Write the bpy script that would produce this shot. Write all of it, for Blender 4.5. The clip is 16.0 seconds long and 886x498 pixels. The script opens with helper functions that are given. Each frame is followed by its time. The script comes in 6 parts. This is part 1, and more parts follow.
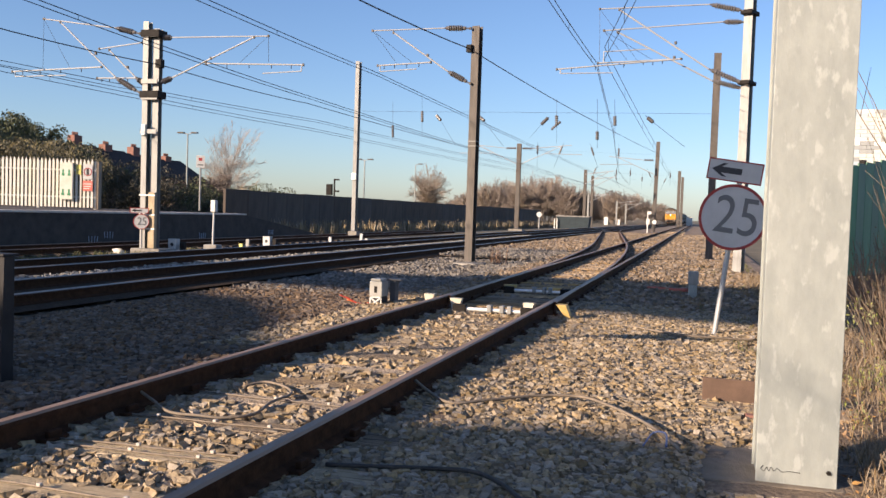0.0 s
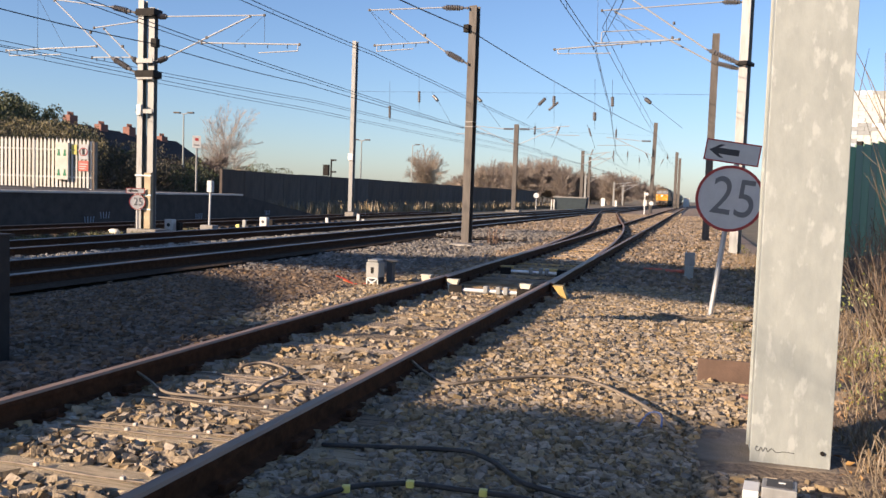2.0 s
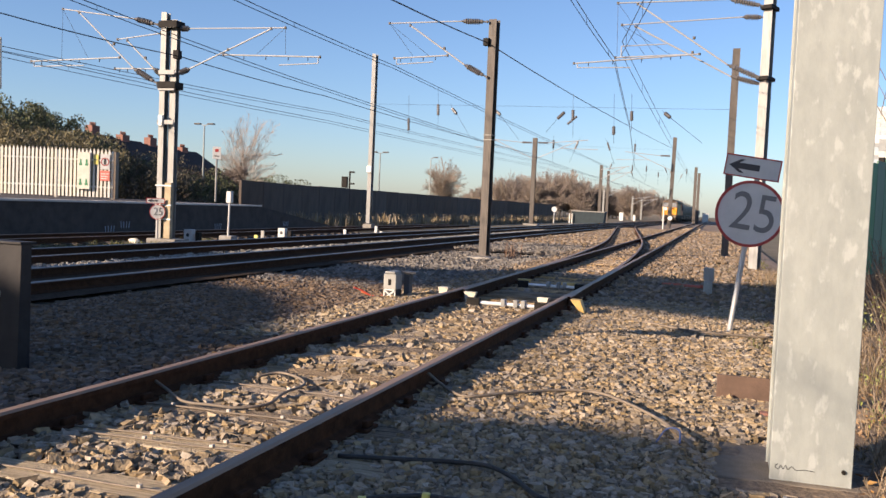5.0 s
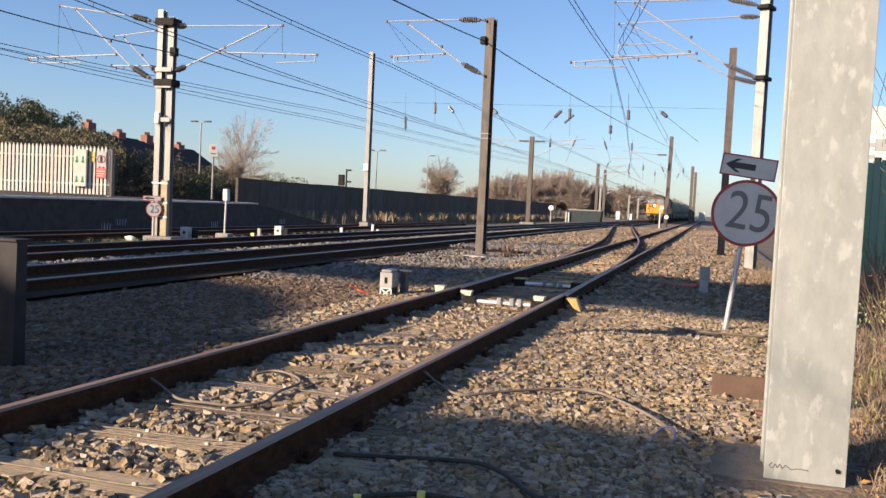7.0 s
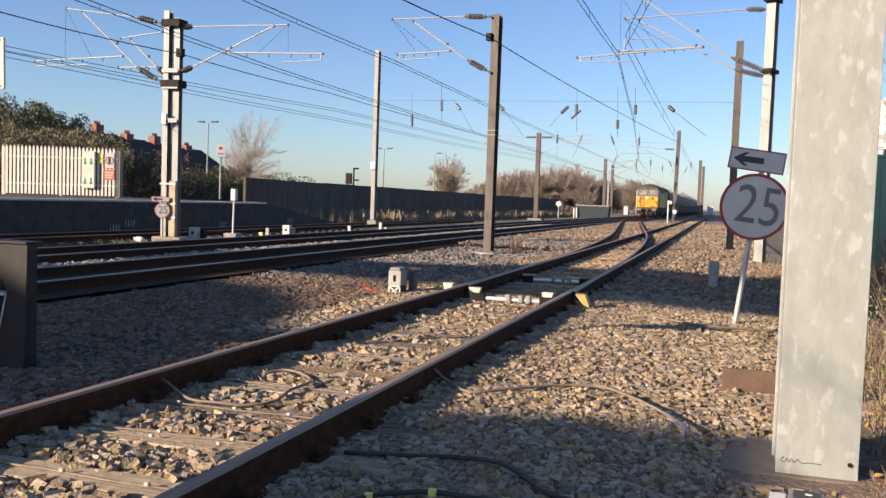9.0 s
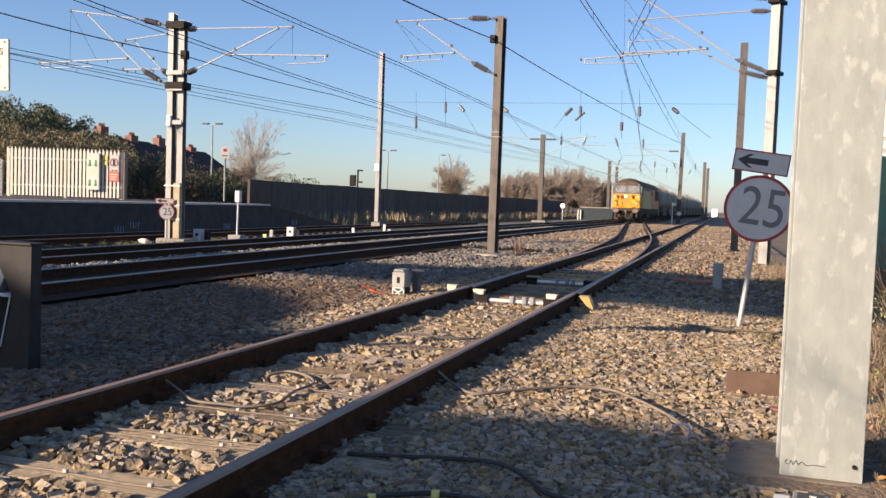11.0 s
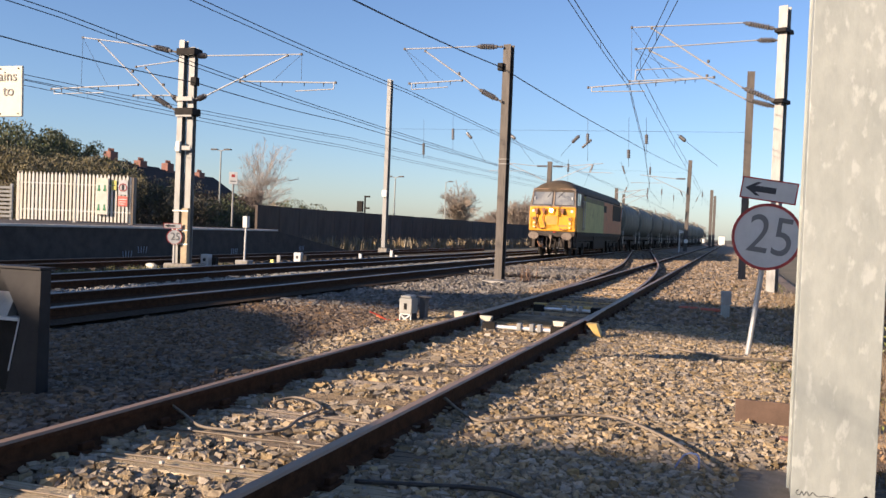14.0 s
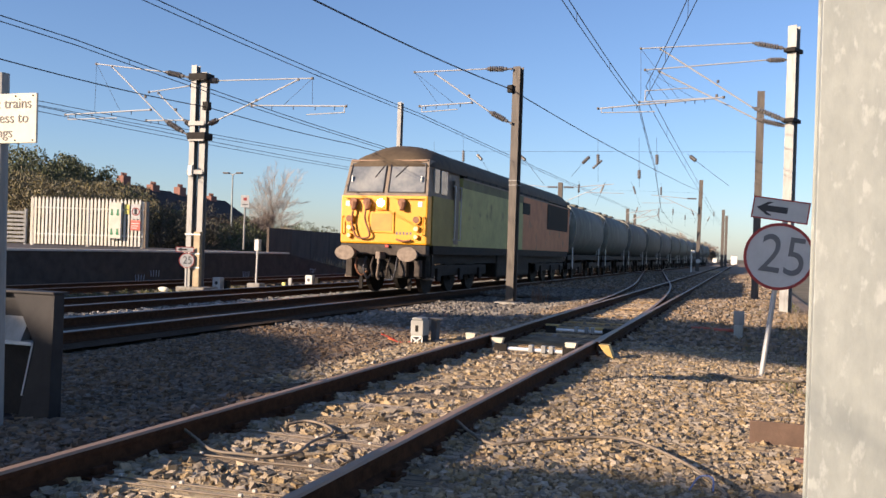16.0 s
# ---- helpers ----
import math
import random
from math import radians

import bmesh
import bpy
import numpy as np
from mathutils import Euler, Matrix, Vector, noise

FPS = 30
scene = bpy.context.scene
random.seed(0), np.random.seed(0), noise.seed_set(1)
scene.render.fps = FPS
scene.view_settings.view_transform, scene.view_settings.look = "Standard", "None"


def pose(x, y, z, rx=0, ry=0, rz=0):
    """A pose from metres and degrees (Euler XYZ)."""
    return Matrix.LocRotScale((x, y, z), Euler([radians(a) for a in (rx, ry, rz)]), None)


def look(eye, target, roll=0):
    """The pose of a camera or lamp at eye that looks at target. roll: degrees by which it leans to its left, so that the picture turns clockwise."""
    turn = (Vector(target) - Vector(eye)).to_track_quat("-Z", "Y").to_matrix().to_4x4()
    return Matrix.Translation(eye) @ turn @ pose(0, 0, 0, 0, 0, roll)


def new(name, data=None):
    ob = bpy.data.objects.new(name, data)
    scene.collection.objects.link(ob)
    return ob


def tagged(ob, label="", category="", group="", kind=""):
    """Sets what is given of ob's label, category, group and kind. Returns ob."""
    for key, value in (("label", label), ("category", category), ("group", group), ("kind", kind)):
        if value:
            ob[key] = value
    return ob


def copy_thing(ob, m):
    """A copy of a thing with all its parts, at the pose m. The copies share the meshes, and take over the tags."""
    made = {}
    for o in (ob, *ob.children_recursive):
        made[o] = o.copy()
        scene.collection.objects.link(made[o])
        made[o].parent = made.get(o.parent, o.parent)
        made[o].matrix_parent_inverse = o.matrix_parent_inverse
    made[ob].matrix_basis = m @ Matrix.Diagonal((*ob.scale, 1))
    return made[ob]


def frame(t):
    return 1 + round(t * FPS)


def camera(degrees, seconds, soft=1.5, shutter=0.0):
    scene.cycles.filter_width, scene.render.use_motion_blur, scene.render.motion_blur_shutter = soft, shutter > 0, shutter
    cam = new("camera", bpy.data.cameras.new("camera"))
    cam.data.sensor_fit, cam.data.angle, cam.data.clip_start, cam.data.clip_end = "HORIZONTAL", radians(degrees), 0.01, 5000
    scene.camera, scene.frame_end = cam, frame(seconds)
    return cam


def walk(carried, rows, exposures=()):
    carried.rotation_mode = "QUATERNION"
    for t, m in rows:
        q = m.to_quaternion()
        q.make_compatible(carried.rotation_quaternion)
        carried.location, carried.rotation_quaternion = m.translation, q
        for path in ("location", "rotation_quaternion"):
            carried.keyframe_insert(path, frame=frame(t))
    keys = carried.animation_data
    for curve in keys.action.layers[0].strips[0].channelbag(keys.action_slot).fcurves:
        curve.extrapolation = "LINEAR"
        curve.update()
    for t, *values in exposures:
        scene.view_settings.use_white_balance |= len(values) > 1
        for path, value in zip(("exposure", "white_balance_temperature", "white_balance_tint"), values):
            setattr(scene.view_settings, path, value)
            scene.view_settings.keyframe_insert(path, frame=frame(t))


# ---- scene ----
cam = camera(53.4, 16.0, 1.5)
PATH = [
    (0, (0.0, 0.001, 1.169), (-0.555, 1.921, 1.086), 1.9),
    (0.5, (0.0, 0.003, 1.168), (-0.543, 1.924, 1.058), 2.2),
    (1, (0.006, 0.013, 1.165), (-0.506, 1.941, 1.026), 2.9),
    (1.5, (0.007, 0.001, 1.171), (-0.507, 1.929, 1.039), 2.6),
    (2, (0.002, 0.009, 1.169), (-0.544, 1.928, 1.043), 2.0),
    (2.5, (0.002, 0.008, 1.165), (-0.579, 1.918, 1.044), 2.2),
    (3, (-0.003, 0.004, 1.168), (-0.598, 1.911, 1.065), 2.7),
    (3.5, (-0.002, 0.003, 1.167), (-0.585, 1.914, 1.071), 3.0),
    (4, (-0.004, 0.011, 1.165), (-0.583, 1.923, 1.07), 2.6),
    (6.5, (-0.002, 0.011, 1.164), (-0.593, 1.919, 1.061), 2.6),
    (7, (0.001, 0.007, 1.166), (-0.577, 1.919, 1.064), 2.7),
    (7.5, (0.002, 0.016, 1.164), (-0.583, 1.926, 1.062), 2.4),
    (8, (0.0, 0.008, 1.167), (-0.592, 1.916, 1.068), 2.2),
    (8.5, (0.003, 0.011, 1.168), (-0.593, 1.917, 1.065), 2.0),
    (9, (0.0, 0.007, 1.168), (-0.595, 1.913, 1.059), 2.0),
    (11.5, (0.003, 0.009, 1.165), (-0.605, 1.912, 1.06), 2.1),
    (12, (0.0, 0.003, 1.169), (-0.606, 1.906, 1.062), 2.4),
    (12.5, (-0.003, 0.01, 1.167), (-0.604, 1.915, 1.054), 2.8),
    (13, (-0.006, 0.007, 1.167), (-0.613, 1.909, 1.056), 3.0),
    (13.5, (-0.005, 0.006, 1.167), (-0.621, 1.906, 1.08), 2.6),
    (14, (-0.006, -0.001, 1.168), (-0.627, 1.9, 1.122), 2.3),
    (14.5, (0.002, 0.001, 1.168), (-0.636, 1.897, 1.159), 2.1),
    (15, (0.001, -0.006, 1.172), (-0.642, 1.888, 1.179), 2.1),
    (15.5, (-0.001, -0.009, 1.173), (-0.644, 1.885, 1.182), 2.0),
    (16, (-0.001, -0.007, 1.173), (-0.648, 1.886, 1.175), 1.9),
]
walk(cam, [(t, look(eye, target, roll)) for t, eye, target, roll in PATH], [(0, 0.92, 6740, 21), (16, 0.92, 6740, 21)])

# ---- light ----
SUN_RUN = Vector((2.1, 2.4, -1.0))
world = bpy.data.worlds.new("world")
scene.world = world
world.use_nodes = True
wn = world.node_tree
sky = wn.nodes.new("ShaderNodeTexSky")
sky.sky_type = "NISHITA"
sky.sun_disc = False
sky.sun_elevation = radians(17.4)
sky.sun_rotation = radians(221)
sky.air_density = 1.0
sky.dust_density = 0.5
sky.ozone_density = 5.0
wn.links.new(sky.outputs[0], wn.nodes["Background"].inputs[0])
wn.nodes["Background"].inputs[1].default_value = 0.095
sun = new("sun", bpy.data.lights.new("sun", "SUN"))
sun.data.energy = 5.0
sun.data.angle = radians(0.6)
sun.data.color = (1.0, 0.85, 0.63)
sun.matrix_world = look((-20, -200, 90), Vector((-20, -200, 90)) + SUN_RUN)


# ---- materials ----
def material(name, a, b=None, scale=8.0, rough=0.7, metal=0.0, bump=0.0, bump_scale=60.0, island=0.0, objrand=0.0, spots=None, spot_scale=2.0, spot_at=0.6, stretch=(1, 1, 1), detail=6.0):
    """Two-scale coloured surface: a to b by noise, optional spots, fine relief, per-piece variation."""
    m = bpy.data.materials.new(name)
    m.use_nodes = True
    nt = m.node_tree
    n, l = nt.nodes, nt.links
    bsdf = n["Principled BSDF"]
    bsdf.inputs["Roughness"].default_value = rough
    bsdf.inputs["Metallic"].default_value = metal
    b = b or tuple(c * 0.7 for c in a)
    tc = n.new("ShaderNodeTexCoord")
    mp = n.new("ShaderNodeMapping")
    mp.inputs["Scale"].default_value = stretch
    l.new(tc.outputs["Object"], mp.inputs["Vector"])
    nz = n.new("ShaderNodeTexNoise")
    nz.inputs["Scale"].default_value = scale
    nz.inputs["Detail"].default_value = detail
    nz.inputs["Roughness"].default_value = 0.65
    l.new(mp.outputs[0], nz.inputs["Vector"])
    ramp = n.new("ShaderNodeValToRGB")
    ramp.color_ramp.elements[0].position = 0.36
    ramp.color_ramp.elements[1].position = 0.66
    ramp.color_ramp.elements[0].color = (*a, 1)
    ramp.color_ramp.elements[1].color = (*b, 1)
    l.new(nz.outputs["Fac"], ramp.inputs["Fac"])
    out = ramp.outputs["Color"]
    if spots:
        ns = n.new("ShaderNodeTexNoise")
        ns.inputs["Scale"].default_value = spot_scale
        ns.inputs["Detail"].default_value = 8
        l.new(mp.outputs[0], ns.inputs["Vector"])
        r2 = n.new("ShaderNodeValToRGB")
        r2.color_ramp.elements[0].position = spot_at
        r2.color_ramp.elements[1].position = min(spot_at + 0.1, 1)
        l.new(ns.outputs["Fac"], r2.inputs["Fac"])
        mx = n.new("ShaderNodeMixRGB")
        mx.inputs[2].default_value = (*spots, 1)
        l.new(r2.outputs["Color"], mx.inputs[0])
        l.new(out, mx.inputs[1])
        out = mx.outputs[0]
    for amount, node, sock in ((island, "ShaderNodeNewGeometry", "Random Per Island"), (objrand, "ShaderNodeObjectInfo", "Random")):
        if amount:
            g = n.new(node)
            hsv = n.new("ShaderNodeHueSaturation")
            mr = n.new("ShaderNodeMapRange")
            mr.inputs["To Min"].default_value = 1 - amount
            mr.inputs["To Max"].default_value = 1 + amount
            l.new(g.outputs[sock], mr.inputs["Value"])
            l.new(mr.outputs[0], hsv.inputs["Value"])
            mul = n.new("ShaderNodeMath")
            mul.operation = "MULTIPLY"
            mul.inputs[1].default_value = 37.7
            l.new(g.outputs[sock], mul.inputs[0])
            fr = n.new("ShaderNodeMath")
            fr.operation = "FRACT"
            l.new(mul.outputs[0], fr.inputs[0])
            ms = n.new("ShaderNodeMapRange")
            ms.inputs["To Min"].default_value = 0.6
            ms.inputs["To Max"].default_value = 1.25
            l.new(fr.outputs[0], ms.inputs["Value"])
            l.new(ms.outputs[0], hsv.inputs["Saturation"])
            l.new(out, hsv.inputs["Color"])
            out = hsv.outputs[0]
    l.new(out, bsdf.inputs["Base Color"])
    if bump:
        nb = n.new("ShaderNodeTexNoise")
        nb.inputs["Scale"].default_value = bump_scale
        nb.inputs["Detail"].default_value = 5
        l.new(mp.outputs[0], nb.inputs["Vector"])
        bp = n.new("ShaderNodeBump")
        bp.inputs["Strength"].default_value = bump
        bp.inputs["Distance"].default_value = 0.02
        l.new(nb.outputs["Fac"], bp.inputs["Height"])
        l.new(bp.outputs[0], bsdf.inputs["Normal"])
    return m


def matte(m, level=0.15):
    m.node_tree.nodes["Principled BSDF"].inputs["Specular IOR Level"].default_value = level
    return m


def plain(name, color, rough=0.5, metal=0.0, emit=0.0):
    m = bpy.data.materials.new(name)
    m.use_nodes = True
    p = m.node_tree.nodes["Principled BSDF"]
    p.inputs["Base Color"].default_value = (*color, 1)
    p.inputs["Roughness"].default_value = rough
    p.inputs["Metallic"].default_value = metal
    if emit:
        p.inputs["Emission Color"].default_value = (*color, 1)
        p.inputs["Emission Strength"].default_value = emit
    return m


STONE = material("ballast_stone", (0.335, 0.256, 0.16), (0.225, 0.168, 0.104), 30, 0.9, island=0.4, bump=0.6, bump_scale=55)
# Old stone, with extra shade put into its colour by a darker, warmer tone.
STONE_SHADE = material("shade_dark_stone", (0.175, 0.118, 0.075), (0.105, 0.072, 0.046), 9, 0.9, island=0.4)
STONE_MID = material("brown_ballast_stone", (0.258, 0.191, 0.125), (0.168, 0.122, 0.082), 20, 0.9, island=0.45, bump=0.5, bump_scale=60)
STONE_GREY = material("grey_ballast_stone", (0.198, 0.175, 0.147), (0.120, 0.106, 0.092), 9, 0.9, island=0.4, bump=0.4, bump_scale=90)
BED = material("ballast_bed", (0.258, 0.189, 0.125), (0.103, 0.073, 0.052), 22, 0.95, bump=1.0, bump_scale=26, spots=(0.06, 0.05, 0.04), spot_scale=0.7, spot_at=0.6)
BED_FAR = material("far_ballast_bed", (0.258, 0.185, 0.125), (0.163, 0.116, 0.082), 5, 0.95, bump=1.0, bump_scale=9)
BED_DARK = material("dark_ballast", (0.08, 0.058, 0.04), (0.038, 0.027, 0.02), 20, 0.95, bump=1.0, bump_scale=24, spots=(0.10, 0.088, 0.072), spot_scale=0.6, spot_at=0.62)
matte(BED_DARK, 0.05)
EARTH = material("dry_ground", (0.17, 0.13, 0.08), (0.09, 0.08, 0.045), 0.35, 0.95, bump=0.6, bump_scale=6)
RAIL_SIDE = material("rusty_rail", (0.085, 0.040, 0.022), (0.046, 0.023, 0.014), 14, 0.75, bump=0.25, bump_scale=80)
matte(RAIL_SIDE, 0.04)
RAIL_TOP = material("worn_rail_head", (0.31, 0.205, 0.14), (0.22, 0.14, 0.095), 3, 0.5, 0.0, stretch=(1, 0.1, 1), spots=(0.13, 0.08, 0.06), spot_scale=5, spot_at=0.6)
matte(RAIL_TOP, 0.3)
RAIL_BRIGHT = material("bright_rail_head", (0.34, 0.29, 0.25), (0.25, 0.21, 0.18), 3, 0.42, 0.8, stretch=(1, 0.1, 1))
TIMBER = material("weathered_sleeper_timber", (0.60, 0.44, 0.265), (0.25, 0.165, 0.095), 3.4, 0.95, bump=1.0, bump_scale=14, stretch=(1.0, 22, 4), objrand=0.32, spots=(0.13, 0.085, 0.055), spot_scale=1.6, spot_at=0.56)
matte(TIMBER, 0.1)
CONCRETE = material("stained_concrete", (0.30, 0.28, 0.25), (0.19, 0.175, 0.155), 4, 0.9, bump=0.3, objrand=0.12)
DARK_CONCRETE = matte(material("dark_concrete", (0.105, 0.085, 0.068), (0.065, 0.053, 0.043), 4, 0.9, bump=0.3, objrand=0.12), 0.15)
GALV = material("galvanised_steel", (0.312, 0.332, 0.308), (0.246, 0.266, 0.25), 4, 0.6, 0.1, bump=0.08, bump_scale=40, spots=(0.365, 0.382, 0.36), spot_scale=9, spot_at=0.57, stretch=(2.0, 2.0, 0.9))
GALV_DULL = material("dull_galvanised_steel", (0.289, 0.289, 0.276), (0.204, 0.204, 0.196), 3, 0.55, 0.1, stretch=(3, 3, 0.6), bump=0.05)
MAST_BROWN = material("weathered_mast_steel", (0.12, 0.103, 0.088), (0.075, 0.064, 0.055), 4, 0.75, 0.1, stretch=(3, 3, 0.5), bump=0.1)
WIRE = plain("weathered_copper_wire", (0.05, 0.055, 0.06), 0.5, 0.6)
TUBE = plain("galvanised_tube", (0.43, 0.43, 0.425), 0.45, 0.35)
PORCELAIN = plain("brown_porcelain", (0.115, 0.105, 0.1), 0.35)
DARK = material("black_grime", (0.022, 0.019, 0.017), (0.012, 0.0105, 0.0095), 6, 0.7, bump=0.2)
matte(DARK)
WHITE = material("white_paint", (0.718, 0.708, 0.662), (0.626, 0.607, 0.552), 5, 0.55)


# ---- mesh helpers ----
def box(bm, x0, x1, y0, y1, z0, z1, bevel=0.0):
    r = bmesh.ops.create_cube(bm, size=1, matrix=Matrix.LocRotScale(((x0 + x1) / 2, (y0 + y1) / 2, (z0 + z1) / 2), None, (abs(x1 - x0), abs(y1 - y0), abs(z1 - z0))))
    if bevel:
        es = {e for v in r["verts"] for e in v.link_edges}
        bmesh.ops.bevel(bm, geom=list(es), offset=bevel, segments=2, affect="EDGES", profile=0.6)


def rod(bm, a, b, r, r2=None, n=8, caps=True):
    a, b = Vector(a), Vector(b)
    d = b - a
    m = Matrix.Translation((a + b) / 2) @ d.to_track_quat("Z", "Y").to_matrix().to_4x4()
    bmesh.ops.create_cone(bm, cap_ends=caps, segments=n, radius1=r, radius2=r if r2 is None else r2, depth=d.length, matrix=m)


def prism(bm, profile, axis, a, b):
    """Extrudes a closed profile of (u, v) from a to b along axis x (u=y, v=z) or y (u=x, v=z) or z (u=x, v=y)."""
    def at(u, v, w):
        return {"x": (w, u, v), "y": (u, w, v), "z": (u, v, w)}[axis]
    lo = [bm.verts.new(at(u, v, a)) for u, v in profile]
    hi = [bm.verts.new(at(u, v, b)) for u, v in profile]
    n = len(profile)
    bm.faces.new(lo)
    bm.faces.new(hi[::-1])
    for i in range(n):
        bm.faces.new((lo[i], hi[i], hi[(i + 1) % n], lo[(i + 1) % n]))
    bmesh.ops.recalc_face_normals(bm, faces=bm.faces)


def mesh_of(name, bm, mats, smooth=False):
    me = bpy.data.meshes.new(name)
    bm.to_mesh(me)
    bm.free()
    for m in (mats if isinstance(mats, (list, tuple)) else [mats]):
        me.materials.append(m)
    if smooth:
        me.polygons.foreach_set("use_smooth", [True] * len(me.polygons))
    return me


def part(name, bm, mat, parent=None, label="", smooth=False):
    ob = new(name, mesh_of(name, bm, mat, smooth))
    if parent:
        ob.parent = parent
    if label:
        ob["label"] = label
    return ob


def thing(name, label, category, group="", at=None, kind=""):
    ob = new(name)
    ob.empty_display_size = 0.2
    if at is not None:
        ob.matrix_basis = at
    return tagged(ob, label, category, group, kind)


def solid(name, bm, mat, label, category="", group="", kind="", at=None, smooth=False):
    ob = part(name, bm, mat, None, "", smooth)
    if at is not None:
        ob.matrix_basis = at
    return tagged(ob, label, category, group, kind)


def sheet(name, xs, ys, height, mat):
    """A grid over xs and ys with heights from height(x, y)."""
    me = bpy.data.meshes.new(name)
    v = [(x, y, height(x, y)) for y in ys for x in xs]
    w = len(xs)
    f = [(j * w + i, j * w + i + 1, (j + 1) * w + i + 1, (j + 1) * w + i) for j in range(len(ys) - 1) for i in range(w - 1)]
    me.from_pydata(v, [], f)
    me.materials.append(mat)
    me.polygons.foreach_set("use_smooth", [True] * len(f))
    return new(name, me)


# ---- plan: tracks run along y ----
SIDING_X, NEAR_X, FAR_X = -2.76, -9.3, -12.55
MAIN_Z = -0.08
LOOP_X, PLATFORM_X, PLATFORM_Z = -17.3, -19.2, 0.82
HEAD = 0.7525


def bend(y):
    """Sideways drift of the running lines where they curve away in the distance."""
    return 0.0 if y < 48 else 0.0155 * (y - 48) ** 2 / 48 if y < 72 else 0.0155 * (min(y, 225) - 60) + 0.004 * max(0.0, y - 225)


def siding_x(y):
    """Centre line of the siding, which swings gently to one side."""
    return SIDING_X + (0.009 * y if y < 14 else 0.126 if y < 40 else 0.126 * max(0.0, (100 - y) / 60))


def rail_profile():
    return [(-0.07, -0.159), (0.07, -0.159), (0.07, -0.148), (0.012, -0.125), (0.01, -0.05), (0.037, -0.042), (0.037, -0.014), (0.026, 0.0),
            (-0.026, 0.0), (-0.037, -0.014), (-0.037, -0.042), (-0.01, -0.05), (-0.012, -0.125), (-0.07, -0.148)]


def rail(parent, line, z, top, name="rail"):
    """A flat-bottomed rail along points (x, y); its running surface gets its own material."""
    bm = bmesh.new()
    prof = rail_profile()
    rows = [[bm.verts.new((x + u, y, z + v)) for u, v in prof] for x, y in line]
    n = len(prof)
    for a, b in zip(rows, rows[1:]):
        for i in range(n):
            fc = bm.faces.new((a[i], a[(i + 1) % n], b[(i + 1) % n], b[i]))
            if i in (6, 7, 8):
                fc.material_index = 1
    bm.faces.new(rows[0])
    bm.faces.new(rows[-1][::-1])
    bmesh.ops.recalc_face_normals(bm, faces=bm.faces)
    return part(name, bm, [RAIL_SIDE, top], parent)


def ground_height(x, y):
    h = -0.17
    if -3.45 < x < -2.07:
        h = -0.205
    if x < -4.1:
        h = -0.17 - 0.13 * min(1, (-4.1 - x) / 1.4)
    if x < -14.3:
        h = -0.30
    if x > -0.9:
        h = -0.17 - 0.06 * min(1, (x + 0.9))
    return h + 0.025 * noise.noise((x * 0.9, y * 0.9, 3.1)) + 0.018 * noise.noise((x * 3.3, y * 3.3, 1.7))


xs = [-14.5 + 0.1 * i for i in range(190)]
ys = [-6 + 0.12 * i for i in range(280)]
ballast = tagged(sheet("ballast_bed", [x for x in xs], ys, ground_height, BED), "pinkish brown crushed stone ballast around the siding", "ballast", kind="structure")
tagged(sheet("ground", [-3000, -600, -150, -60, -34, -14, 0, 6, 30, 150, 600, 3000], [-600, -60, -6, 20, 40, 80, 160, 320, 700, 1500, 4000], lambda x, y: -0.42, EARTH), "dry winter ground reaching the horizon", "ground", kind="structure")
tagged(sheet("far_ballast", [-15 + 0.5 * i for i in range(35)], [27.48 + i * 2 for i in range(150)], lambda x, y: -0.25 + 0.03 * noise.noise((x, y * 0.3, 0)), BED_FAR), "brown ballast along the tracks in the distance", "ballast", kind="structure")

tagged(sheet("main_ballast", [-15 + 0.25 * i for i in range(29)], [2 + 1.0 * i for i in range(180)], lambda x, y: -0.235 + 0.02 * noise.noise((x * 2, y, 5)) - (0.08 if x > -7.7 or x < -14 else 0), BED_DARK), "dark ballast under the running lines", "ballast", kind="structure")

# ---- unseen shapes added behind the viewpoint to shade the foreground ----
bridge = thing("footbridge", "unseen concrete shapes added behind the viewpoint to cast the foreground shadows", "bridge")
# Outlines are worked back from the ground shadows they must throw.
for nm, prof in (
    ("upper_deck", [(-72.00, 10.50), (-28.32, 10.20), (-22.60, 9.30), (1.48, 9.20), (-1.00, 12.30), (-22.00, 12.30), (-29.60, 11.80), (-72.00, 11.80)]),
    ("lower_deck", [(-13.26, 5.0), (-10.67, 5.0), (-13.32, 6.3), (-13.52, 6.32), (-14.22, 6.33), (-15.09, 6.16), (-14.14, 5.6)]),
    ("stair_flight", [(-13.38, 4.47), (-15.11, 5.30), (-16.51, 5.97), (-17.92, 6.59), (-19.77, 7.34), (-22.22, 8.09), (-26.02, 9.05), (-28.56, 9.35), (-37.68, 9.36), (-37.55, 8.63), (-40.92, 7.38), (-21.80, 4.47)]),
    ("column", [(-37.5, -0.6), (-37.0, -0.6), (-37.0, 10.3), (-37.5, 10.3)]),
    ("column", [(-12.6, -0.6), (-12.2, -0.6), (-12.2, 5.0), (-12.6, 5.0)]),
    ("column", [(0.2, -0.6), (0.7, -0.6), (0.7, 9.2), (0.2, 9.2)]),
    ("column", [(-60.5, -0.6), (-60.0, -0.6), (-60.0, 10.4), (-60.5, 10.4)]),
):
    bm = bmesh.new()
    prism(bm, prof, "y", -10.4, -10.0 if nm != "column" else -10.1)
    part(nm, bm, CONCRETE, bridge)


# ---- tracks ----
def span(x, y0, y1, step=4.0):
    k = max(1, int((y1 - y0) / step))
    return [(x, y0 + (y1 - y0) * i / k) for i in range(k + 1)]


